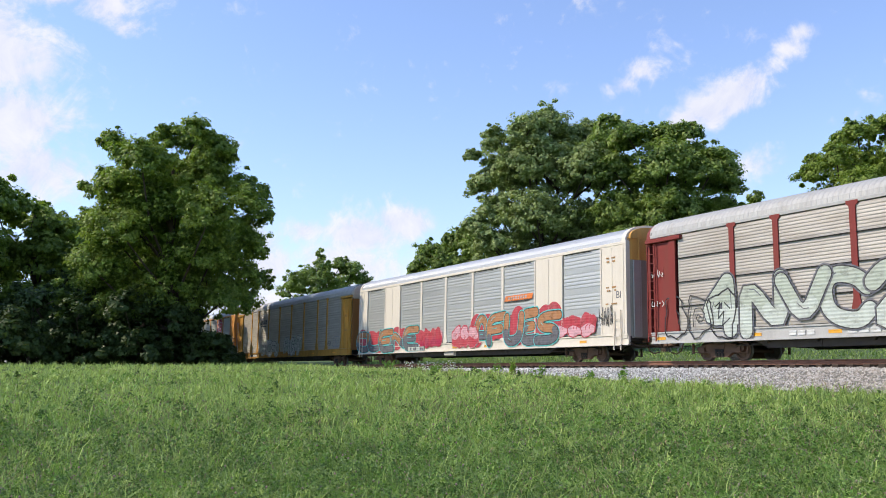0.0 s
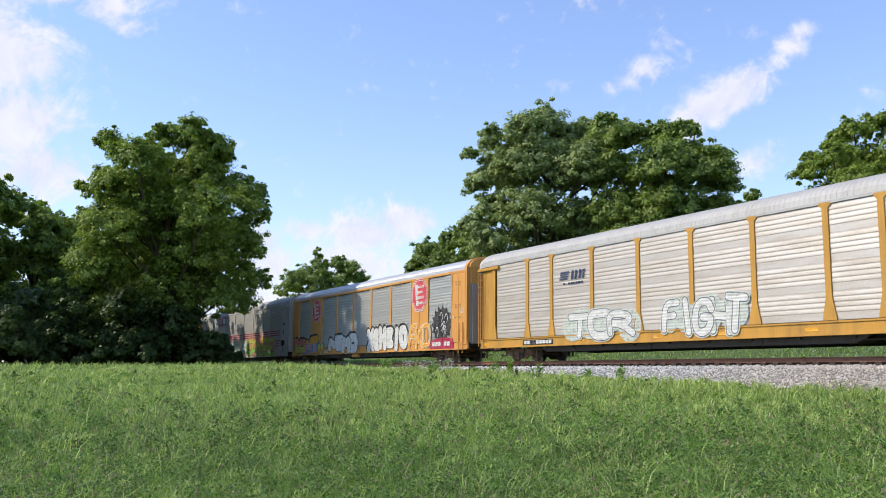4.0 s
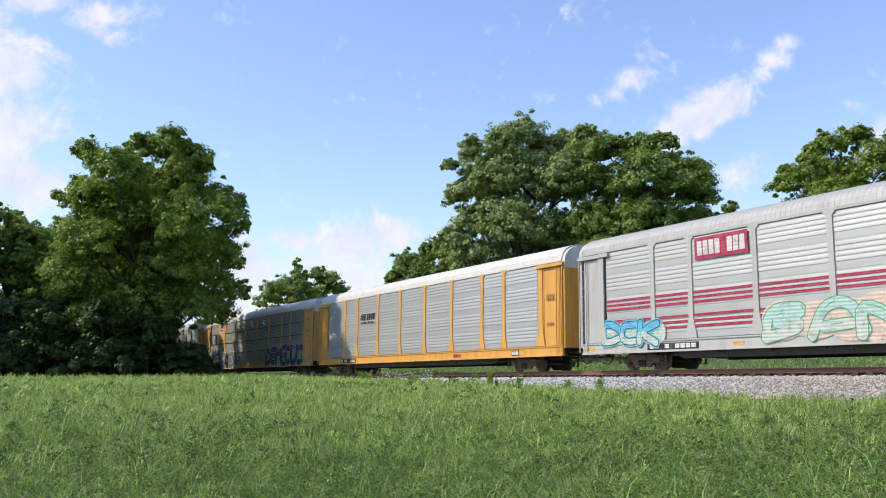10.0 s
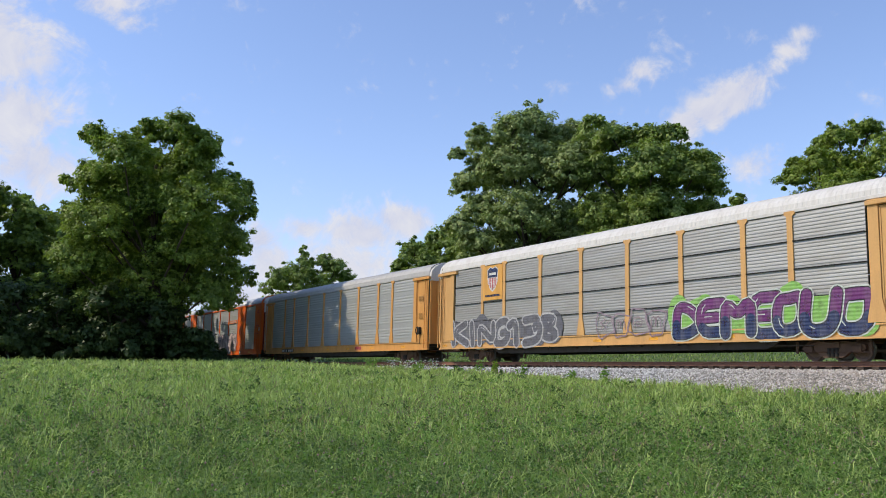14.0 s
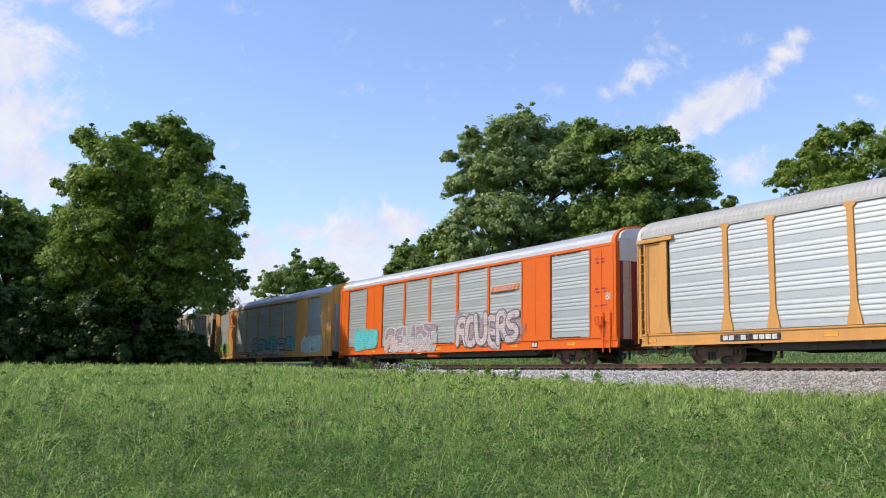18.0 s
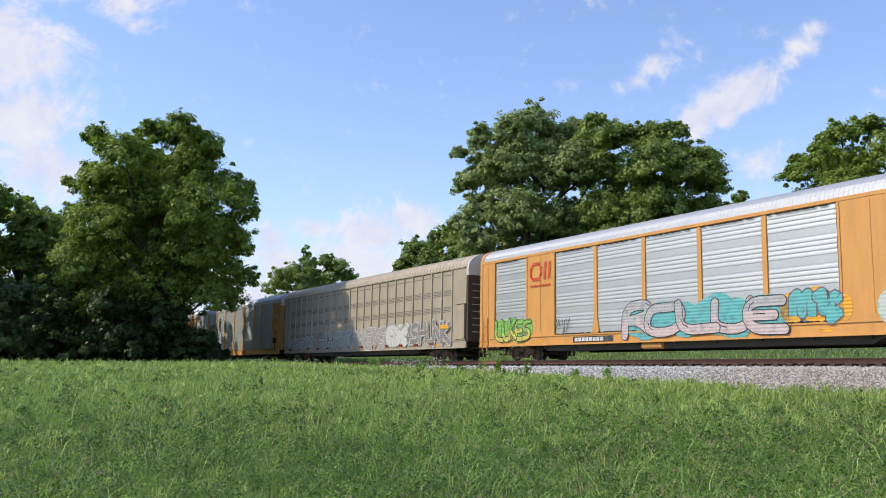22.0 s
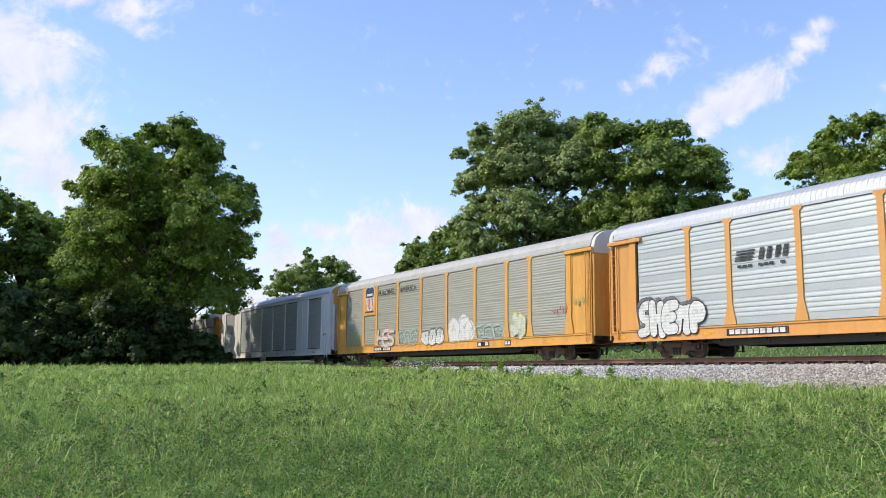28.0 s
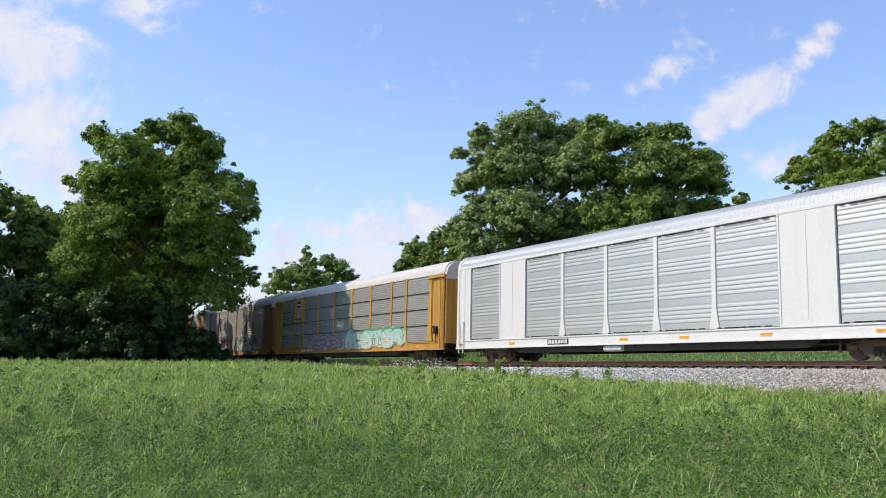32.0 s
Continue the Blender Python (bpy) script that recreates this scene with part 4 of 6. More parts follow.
def car_c(name, c):
    """Car carrier sided with narrow flat panels that have bands of slots."""
    car = new(name)
    underframe(car, c["sill"])
    n, x0 = 22, -12.32
    step = 24.64 / n
    for side in (-1, 1):
        turn = 0 if side < 0 else math.pi
        for i in range(n):
            xc = x0 + (i + 0.5) * step

            def plain(s):
                s.box(-step / 2 + 0.03, step / 2 - 0.03, 0.0, 0.03, PANEL_Z0, PANEL_Z1 + 0.1)
            pan = part("side_panel", kept("side_panel|c", [c["paint"]], plain), car, (xc, side * (HALF_W - 0.03), 0), rz=turn)

            for z in [z + k * 0.085 for z in (1.75, 2.62, 3.52) for k in range(4)] + [4.62] if side < 0 else ():
                part("slot", kept("slot", [TAN_DARK], lambda s: s.box(-step / 2 + 0.13, step / 2 - 0.13, -0.006, 0.0, 0.0, 0.045)), pan, (0, 0, z))
        for i in range(n + 1):
            part("side_post", kept("side_post|c", [TAN_POST], lambda s: s.box(-0.036, 0.036, -0.045, 0.03, PANEL_Z0, PANEL_Z1 + 0.1, 0, 0.012)), car, (x0 + i * step, side * HALF_W, 0), rz=turn)
        part("eave_rail", kept("eave_rail|c", [c["paint"]], lambda s: s.box(-13.7, 13.7, -0.04, 0.06, PANEL_Z1 + 0.08, EAVE + 0.04, 0, 0.012)), car, (0, side * HALF_W, 0), rz=turn)
        for q in (-1, 1):
            def end_side(s):
                s.box(-0.68, 0.68, -0.01, 0.05, 3.0, PANEL_Z1 + 0.1)
                s.box(-0.68, -0.28, -0.01, 0.05, PANEL_Z0, 3.0)
                s.box(-0.26, 0.56, -0.06, 0.05, PANEL_Z0, 2.95, 0, 0.02)
            part("end_panel", kept("end_panel|c", [c["paint"]], end_side), car, (q * 13.06, side * (HALF_W - 0.02), 0), rz=0 if q * side < 0 else math.pi if side > 0 else 0)
        for i in range(14):
            part("stake_pocket", kept("stake_pocket", [PAINT["oxide red paint"]], lambda s: s.box(-0.24, 0.24, -0.055, 0.0, 0.86, 0.98)), car, (-12 + i * 1.85, side * HALF_W, 0), rz=turn)
    part("roof", kept("roof|c", [c["roof"]], ribbed_roof(-13.55, 13.75, 0.36, 0.035)), car)
    for q in (-1, 1):
        turn = 0 if q > 0 else math.pi
        part("end_wall", kept("end_wall|c", [c["end"]], lambda s: s.prism([(-1.47, 4.5), (1.47, 4.5), (1.47, 1.0), (-1.47, 1.0)], 13.75, 13.90)), car, rz=turn)
        part("end_hood", kept("end_hood|c", [c["hood"]], lambda s: s.prism(([(-1.49, 4.5)] + arch(1.49, 4.85, 5.72) + [(1.49, 4.5)])[::-1], 13.72, 13.93)), car, rz=turn)

        def grabs(s):
            for i in range(8):
                z = 1.5 + i * 0.36
                s.tube((13.98, -1.25, z), (13.98, -0.75, z), 0.018, 6)
                s.tube((13.98, 0.2, z), (13.98, 0.7, z), 0.018, 6)
        part("grab_irons", kept("grab_irons", [c["hood"]], grabs), car, rz=turn)
    return car


TRAIN = []


def couple(k, car, label):
    """Number k in the train; trucks, place and label."""
    tagged(car, label, "freight car", "cars of the train")
    wheels = truck(car, -10.35) + truck(car, 10.35)
    TRAIN.append((k, car, wheels))
    car.matrix_basis = pose(FIRST - 13.6 - PITCH * k, TRACK_Y, RAIL_Z, CANT)
    return car


def sill_plates(car, color, dark, spots):
    """Small reflective patches along the side sill, and the dark number plates with bars."""
    for x in (-12.9, -8.3, -5.2, -0.4, 2.9, 6.6, 10.8):
        part("reflector", kept("reflector|" + color, [SPRAY[color]], lambda s: s.box(-0.24, 0.24, -0.006, 0.004, 0.80, 0.91)), car, (x, -(HALF_W + 0.006), 0))
    for x, w, n in spots:
        bars(car, x, 0.86, w, 0.24, SPRAY["white"], SPRAY["black"] if dark else None, "number_marking", n=n)


def horse_emblem(car, x, z, w, key="navy"):
    """Railway emblem drawn as slanting bars and a wedge, with bars below."""
    s = Shape()
    y = -(HALF_W + 0.020)
    for i in range(4):
        s.flat([(x - w * 0.5 - i * 0.03, z + 0.16 - i * 0.10), (x - w * 0.08 - i * 0.04, z + 0.16 - i * 0.10), (x - w * 0.10 - i * 0.04, z + 0.23 - i * 0.10), (x - w * 0.48 - i * 0.03, z + 0.23 - i * 0.10)], y, 0)
    for a in (-0.03, 0.13, 0.31, 0.46):
        s.flat([(x + w * a, z - 0.16), (x + w * (a + 0.10), z - 0.16), (x + w * (a + 0.15), z + 0.24), (x + w * (a + 0.05), z + 0.24)], y - 0.001, 0)
    part("emblem", s.mesh("emblem", [SPRAY[key]]), car, label="dark slanted railway emblem")
    bars(car, x + w * 0.02, z - 0.33, w * 1.1, 0.14, SPRAY[key], None, "emblem_writing", y=-(HALF_W + 0.020), n=9)


def shield_panel(car, x, c, k=1.0):
    """Flat painted panel with a shield on it, over the upper half of a narrow bay."""
    s = Shape()
    s.box(x - 0.86, x + 0.86, -(HALF_W + 0.05), -(HALF_W - 0.03), 3.05, 4.80)
    plate = part("emblem_panel", s.mesh("emblem_panel", [c]), car)
    out = [(-0.45, 4.55), (-0.2, 4.68), (0, 4.6), (0.2, 4.68), (0.45, 4.55), (0.40, 3.95), (0.2, 3.62), (0, 3.5), (-0.2, 3.62), (-0.40, 3.95)]
    s = Shape()
    y = -(HALF_W + 0.052)
    out = [(a * k, 4.1 + (b - 4.1) * k) for a, b in out]
    s.flat([(x + a * 1.1, 4.1 + (b - 4.1) * 1.08) for a, b in out], y, 0)
    s.flat([(x + a, b) for a, b in out], y - 0.002, 1)
    s.flat([(x + a, max(b, 4.18)) for a, b in out[:6]] + [(x - 0.43 * k, 4.18)], y - 0.004, 2)
    for i in range(5):
        foot = 4.1 - (0.35 + 0.10 * (2 - abs(i - 2))) * k
        s.flat([(x + (i * 0.15 - 0.34) * k, foot), (x + (i * 0.15 - 0.27) * k, foot), (x + (i * 0.15 - 0.27) * k, 4.16), (x + (i * 0.15 - 0.34) * k, 4.16)], y - 0.005, 3)
    s.box(x - 0.30 * k, x + 0.30 * k, y - 0.008, y - 0.005, 4.30, 4.36 + 0.06 * k, 0)
    part("shield", s.mesh("shield", [SPRAY["white"], SPRAY["white"], SPRAY["navy"], SPRAY["red"]]), plate, label="red, white and blue shield")
    bars(car, x, 3.27, 1.4, 0.15, SPRAY["navy"], None, "emblem_writing", y=-(HALF_W + 0.053), n=10)


def octagon(car, x, z, r):
    """Red eight-sided emblem with a white rim and bars for its writing."""
    s = Shape()
    y = -(HALF_W + 0.048)
    for i, (k, slot) in enumerate(((1.0, 1), (0.95, 0), (0.89, 1), (0.85, 0))):
        s.flat([(x + k * r * 1.08 * math.cos(0.3927 + 0.7854 * j), z + k * r * 1.08 * math.sin(0.3927 + 0.7854 * j)) for j in range(8)], y - 0.002 * i, slot)
    g = random.Random(3)
    for i in range(4):
        zz = z + r * (0.5 - 0.33 * i)
        s.box(x - r * 0.55 + i * 0.05 * r, x - r * 0.22 + i * 0.05 * r, y - 0.012, y - 0.008, zz - r * 0.16, zz + r * 0.14, 1)
        for j in range(5 - (i == 1)):
            s.box(x - r * 0.15 + j * 0.15 * r, x - r * 0.05 + j * 0.15 * r, y - 0.012, y - 0.008, zz - r * 0.08, zz + r * g.uniform(0.05, 0.09), 1)
    part("octagon_emblem", s.mesh("octagon_emblem", [SPRAY["rose"], SPRAY["white"]]), car, label="red octagonal emblem with white writing")


def swoosh_plate(car, x, z, w):
    s = Shape()
    y = -(HALF_W + 0.020)
    s.flat([(x - w / 2, z - 0.02), (x + w / 2 - 0.1, z - 0.02), (x + w / 2, z + 0.26), (x - w / 2 + 0.1, z + 0.24)], y, 0)
    s.flat([(x - w / 2 + 0.02, z - 0.10), (x + w / 2 - 0.5, z - 0.10), (x + w / 2, z + 0.0), (x - w / 2 + 0.02, z - 0.03)], y, 1)
    for i in range(8):
        s.flat([(x - w * 0.36 + i * 0.21, z + 0.05), (x - w * 0.36 + i * 0.21 + 0.12, z + 0.05), (x - w * 0.36 + i * 0.21 + 0.14, z + 0.19), (x - w * 0.36 + i * 0.21 + 0.02, z + 0.19)], y - 0.003, 2)
    part("emblem_stripe", s.mesh("emblem_stripe", [SPRAY["orange"], SPRAY["black"], SPRAY["silver"]]), car, label="orange emblem stripe with black underline")


def small_writing(car, xs, color="faded"):
    for x, z, w, h, n in xs:
        bars(car, x, z, w, h, SPRAY[color], None, "small_writing", y=-(HALF_W + 0.03), n=n)


END_NOTES = [(12.7, 4.35, 0.7, 0.1, 8), (12.7, 4.2, 0.7, 0.1, 7), (12.7, 3.1, 0.8, 0.1, 8), (12.7, 2.96, 0.8, 0.1, 6), (12.7, 2.4, 0.9, 0.09, 9)]
A = dict(paint=YELLOW, post=YELLOW, sheet=GALV, roof=ROOF_DULL, hood=ROOF_WHITE)

# 0: red and silver
car = couple(0, car_a("car_carrier", dict(A, paint=RED, post=RED, sheet=GALV_DIRTY, roof=ROOF_DULL, hood=RED, sill=GREY, seams=True, ribs=7, flat=0.1, deep=0.009)),
             "dirty silver car carrier wagon with red posts and ends, heavy graffiti")
graffiti(car, -12.6, -9.2, 0.8, 2.4, 3, "mist", "black", None, None, None, "outline", 3)
graffiti(car, -10.6, 3.0, 0.78, 3.0, "4NVC2SEK", "celadon", "black", None, "mist", "slate", "wild", 4)
sill_plates(car, "amber", False, [(-6.6, 1.5, 4), (-3.6, 2.6, 6)])
bars(car, -1.4, 3.9, 2.4, 1.4, SPRAY["white"], PAINT["oxide red paint"], "sign_panel", y=-(HALF_W + 0.05), n=3)
scribble(car, -13.0, 3.4, 0.7, 0.3, "white", 2)
scribble(car, -13.0, 2.2, 0.7, 0.25, "white", 3)
# 1: white, sprayed
car = couple(1, car_b("car_carrier", dict(paint=CREAM, sheet=GALV, roof=ROOF_BRIGHT, door=STAINED, hood=YELLOW, mark="slate")),
             "cream-white car carrier wagon with teal and orange graffiti and red clouds")
graffiti(car, -13.3, -4.7, 0.78, 2.2, "OUENE", "rust", "black", "red", "slate", "aqua", "wild", 5)
graffiti(car, -4.5, -1.9, 0.95, 1.9, 4, "red", "red", "pink", "crimson", None, "bubble", 6)
graffiti(car, -0.6, 2.0, 0.85, 1.9, 3, "pink", "red", None, "red", None, "bubble", 207)
graffiti(car, 1.7, 8.9, 0.75, 2.5, "AFUES", "rust", "black", "red", "slate", "aqua", "wild", 7)
graffiti(car, 8.9, 11.6, 1.1, 2.0, 3, "red", "red", None, "pink", None, "bubble", 8)
swoosh_plate(car, 5.8, 3.05, 2.5)
sill_plates(car, "amber", False, [])
bars(car, -4.9, 0.86, 2.0, 0.24, SPRAY["slate"], SPRAY["mist"], "number_marking", y=-(HALF_W + 0.072), n=9)
small_writing(car, END_NOTES)
scribble(car, 12.4, 1.9, 0.9, 0.9, "black", 4, 9)
# 2: dirty yellow
car = couple(2, car_a("car_carrier", dict(A, paint=YELLOW_OLD, post=YELLOW_OLD, sheet=GALV_OLD, roof=ROOF_DULL, hood=GALV_OLD, end=BROWNED)),
             "rust-stained silver car carrier wagon with dirty yellow posts and doors")
horse_emblem(car, -5.8, 3.75, 1.6)
graffiti(car, -6.0, -1.8, 0.85, 2.1, "TOR", "white", "slate", "mist", None, "mist", "wild", 9)
scribble(car, -2.0, 1.4, 0.8, 0.9, "rust", 8)
graffiti(car, 0.0, 4.0, 0.85, 2.25, "FIGHT", "white", "slate", "mist", None, "mist", "wild", 10)
graffiti(car, 10.6, 11.9, 1.2, 2.0, 1, "mist", "silver", None, None, None, "outline", 11)
scribble(car, 9.9, 1.5, 0.9, 0.4, "slate", 12)
sill_plates(car, "amber", True, [(-8.4, 2.4, 9)])
small_writing(car, [(12.9, 3.4, 0.5, 0.3, 3), (12.9, 2.4, 0.5, 0.2, 4)])
# 3: amber with octagons
car = couple(3, car_b("car_carrier", dict(paint=AMBER, sheet=GALV, roof=ROOF_BRIGHT, door=STAINED, hood=YELLOW)),
             "amber car carrier wagon with red octagons and white bubble graffiti")
octagon(car, -8.28, 3.95, 0.88)
octagon(car, 8.28, 3.95, 0.98)
graffiti(car, -12.9, -10.4, 0.75, 1.95, "ZO", "salmon", "black", "orchid", "yellow", None, "bubble", 12)
graffiti(car, -10.4, -7.9, 0.75, 2.05, "NT", "amber", "black", "sky", "orchid", None, "bubble", 112)
graffiti(car, -7.8, -6.7, 0.75, 1.5, 2, "yellow", "black", None, "amber", None, "bubble", 113)
graffiti(car, -5.6, -0.6, 0.72, 2.05, "NEMO", "white", "black", None, None, "black", "bubble", 13)
graffiti(car, 1.1, 6.7, 0.72, 2.25, "XEHEIO", "white", "black", None, None, "black", "bubble", 14)
graffiti(car, 7.1, 9.6, 0.85, 2.25, "FKO", "amber", "white", None, None, None, "outline", 15)
burst(car, 10.95, 2.1, 1.15, 1.05)
scribble(car, -8.0, 1.6, 1.6, 0.5, "slate", 19)
sill_plates(car, "amber", False, [(-6.8, 2.0, 8)])
small_writing(car, END_NOTES)
# 4: silver with red stripes
car = couple(4, car_a("car_carrier", dict(A, paint=GREY, post=GREY, sheet=GALV_MATT, roof=ROOF_DULL, hood=GREY, sill=GREY, end=GREY, brake=12.9)),
             "silver-grey car carrier wagon with dark red stripes and colourful graffiti")
for z in (1.55, 1.75, 1.95, 2.42, 2.60, 2.78):
    for a, b in zip([-12.02, -9.24, -7.31, -4.38, -1.46, 1.46, 4.38, 7.31, 9.24], [-9.24, -7.31, -4.38, -1.46, 1.46, 4.38, 7.31, 9.24, 12.02]):
        w = b - a - 0.24
        part("stripe", kept("stripe|%.2f" % w, [SPRAY["crimson"]], lambda s: s.box(-w / 2, w / 2, -0.036, -0.02, -0.045, 0.045, 0, 0.006)), car, ((a + b) / 2, -(HALF_W - 0.02), z))
bars(car, -5.8, 4.35, 2.4, 0.80, SPRAY["white"], SPRAY["crimson"], "sign_panel", y=-(HALF_W + 0.05), n=8)
graffiti(car, -12.0, -9.0, 0.95, 1.95, "DOK", "sky", "navy", "mist", "mist", "aqua", "wild", 20)
graffiti(car, -3.9, 2.8, 0.75, 2.15, "BANS", "pale_teal", "green", "peach", "mist", None, "wild", 21)
graffiti(car, 3.0, 10.5, 0.75, 2.4, "EANSE", "citron", "slate", "salmon", "lime", None, "wild", 22)
scribble(car, 10.8, 1.7, 1.1, 0.5, "white", 23)
sill_plates(car, "amber", True, [(-8.3, 2.6, 9), (4.9, 0.8, 3)])
small_writing(car, [(12.9, 3.3, 0.5, 0.3, 4), (12.9, 2.6, 0.3, 0.6, 2)], "slate")
# 5: yellow, white roof
car = couple(5, car_a("car_carrier", dict(A, roof=ROOF_WHITE)), "clean yellow car carrier wagon with bright corrugated sides and white roof")
horse_emblem(car, -5.9, 3.55, 1.8, "black")
sill_plates(car, "amber", True, [(-8.6, 2.3, 9), (10.2, 0.6, 2)])
bars(car, 5.0, 0.86, 0.9, 0.26, SPRAY["red"], None, "marking", n=3)
small_writing(car, [(12.9, 3.3, 0.6, 0.4, 3), (12.9, 2.1, 0.5, 0.2, 3)])
# 6: yellow, grey sheets with seams
UP = dict(A, paint=FADED, post=FADED, sheet=GALV_GREY, roof=ROOF_WHITE, seams=True, ribs=7, flat=0.08, deep=0.009)
car = couple(6, car_a("car_carrier", UP), "yellow car carrier wagon with dull grey sheets, shield and dark graffiti")
shield_panel(car, -8.28, YELLOW)
graffiti(car, -12.0, -3.0, 0.72, 2.15, "KING138", "slate", "silver", "slate", None, "silver", "wild", 24)
graffiti(car, -0.4, 3.6, 1.0, 2.0, 4, "pink", "mauve", None, None, None, "outline", 25)
graffiti(car, 4.2, 12.0, 0.75, 2.3, "DEMEOUO", "purple", "black", "lime", "navy", "mist", "wild", 26)
sill_plates(car, "amber", False, [(-6.8, 2.6, 9)])
small_writing(car, [(12.9, 4.0, 0.5, 0.2, 4), (12.9, 3.2, 0.6, 0.3, 5), (12.9, 2.8, 0.6, 0.15, 5)])
# 7: yellow, very bright sheets
car = couple(7, car_a("car_carrier", dict(A, paint=AMBER, post=AMBER, brake=12.8)), "amber car carrier wagon with bright galvanised corrugated sides")
sill_plates(car, "amber", True, [(-8.3, 2.5, 9)])
bars(car, 4.6, 0.88, 1.1, 0.3, SPRAY["red"], None, "marking", n=3)
small_writing(car, [(12.9, 3.6, 0.6, 0.4, 3), (12.9, 2.6, 0.5, 0.5, 4)])
# 8: orange
car = couple(8, car_b("car_carrier", dict(paint=ORANGE, sheet=GALV, roof=ROOF_BRIGHT, door=RED, hood=WHITE, brake=12.75)),
             "bright orange car carrier wagon with pink and white bubble graffiti")
swoosh_plate(car, 5.8, 3.55, 2.4)
graffiti(car, -10.9, -7.8, 0.95, 2.15, "SMS", "aqua", "teal", "aqua", None, None, "bubble", 27)
graffiti(car, -6.4, -0.8, 0.80, 2.2, "REUCT", "dusk", "mauve", "silver", "blush", "white", "wild", 28)
graffiti(car, 1.6, 7.0, 0.90, 2.5, "ROUERS", "blush", "mauve", "dusk", None, "slate", "wild", 29)
scribble(car, 7.0, 1.6, 1.2, 0.6, "slate", 30)
sill_plates(car, "amber", True, [(-5.3, 2.0, 8), (8.2, 0.45, 2)])
small_writing(car, END_NOTES, "crimson")
# 9: amber with red letters
car = couple(9, car_b("car_carrier", dict(paint=AMBER, sheet=GALV, roof=ROOF_BRIGHT, door=STAINED, hood=YELLOW)),
             "amber car carrier wagon with red emblem and big silver-teal graffiti")
s = Shape()
yy = -(HALF_W + 0.05)
stroke(s, [(-8.35, 4.45), (-8.8, 4.45), (-9.0, 4.2), (-9.0, 3.9), (-8.8, 3.72), (-8.35, 3.72), (-8.2, 3.95), (-8.2, 4.25), (-8.35, 4.45)], 0.14, yy, 0)
for a in (-7.95, -7.6):
    s.flat([(a - 0.08, 3.68), (a + 0.08, 3.68), (a + 0.16, 4.5), (a, 4.5)], yy - 0.002, 0)
part("emblem", s.mesh("emblem", [SPRAY["signal"]]), car, label="red rounded railway emblem")
bars(car, -8.25, 3.42, 1.7, 0.12, SPRAY["signal"], None, "emblem_writing", y=yy, n=8)
graffiti(car, -11.9, -9.0, 0.9, 1.95, "LUKES", "lime", "black", "lime", "yellow", None, "wild", 31)
graffiti(car, -2.6, 5.2, 0.75, 2.2, "ROLUE", "silver", "black", "teal", "blush", None, "wild", 32)
graffiti(car, 5.2, 7.3, 1.1, 2.2, 2, "teal", "slate", "amber", None, None, "wild", 33)
graffiti(car, 8.5, 12.0, 0.9, 2.0, "ESHO", "mist", "pale_teal", "pale_teal", None, None, "outline", 34)
scribble(car, -6.6, 1.5, 1.0, 0.8, "black", 35)
sill_plates(car, "amber", True, [(-4.6, 2.6, 10)])
small_writing(car, END_NOTES)
# 10: tan
car = couple(10, car_c("car_carrier", dict(paint=TAN, sill=TAN, roof=TAN_POST, end=BROWN, hood=ROOF_WHITE)),
             "dusty tan car carrier wagon with slotted panels and white graffiti")
graffiti(car, -12.0, -7.4, 0.85, 1.8, "RAEKE", "dove", "pearl", None, None, None, "wild", 36)
graffiti(car, -5.6, 0.4, 0.75, 2.05, "OYSTER", "dove", "pearl", "dove", None, None, "wild", 37)
graffiti(car, 0.6, 4.4, 0.75, 2.1, "METS", "dove", "pearl", "dove", None, None, "wild", 38)
graffiti(car, 4.6, 7.2, 0.85, 2.2, "OX", "pearl", "dove", "pearl", None, "dove", "bubble", 39)
graffiti(car, 7.0, 12.2, 0.9, 2.2, "4SHUNK", "ash", "pearl", None, None, "dove", "wild", 40)
bars(car, -5.0, 1.55, 2.6, 0.22, SPRAY["white"], SPRAY["slate"], "number_marking", y=-(HALF_W + 0.08), n=9)
part("reflector", kept("reflector|big", [SPRAY["amber"]], lambda s: s.box(-0.45, 0.45, -0.01, 0.004, 1.72, 1.95)), car, (11.6, -(HALF_W + 0.07), 0))
sill_plates(car, "amber", False, [])
# 11: yellow
car = couple(11, car_a("car_carrier", dict(A, sheet=GALV_TEAL, roof=ROOF_BRIGHT, paint=AMBER, post=AMBER, brake=12.9)), "amber car carrier wagon with bluish ribbed sides and white bubble graffiti")
horse_emblem(car, -5.95, 3.45, 2.0, "black")
graffiti(car, -11.9, -8.5, 0.8, 2.2, "SHEMP", "white", "black", None, None, "slate", "bubble", 41)
graffiti(car, 5.2, 6.7, 1.2, 1.9, 3, "white", "white", None, None, None, "outline", 42)
graffiti(car, 7.5, 9.0, 1.3, 2.0, 3, "white", "white", None, None, None, "outline", 43)
scribble(car, 10.8, 1.7, 1.5, 0.7, "pink", 44)
sill_plates(car, "amber", True, [(-6.2, 2.6, 9)])
bars(car, 4.6, 0.88, 1.1, 0.3, SPRAY["red"], None, "marking", n=3)
small_writing(car, [(12.9, 3.4, 0.5, 0.4, 3), (12.9, 2.4, 0.4, 0.6, 4)])
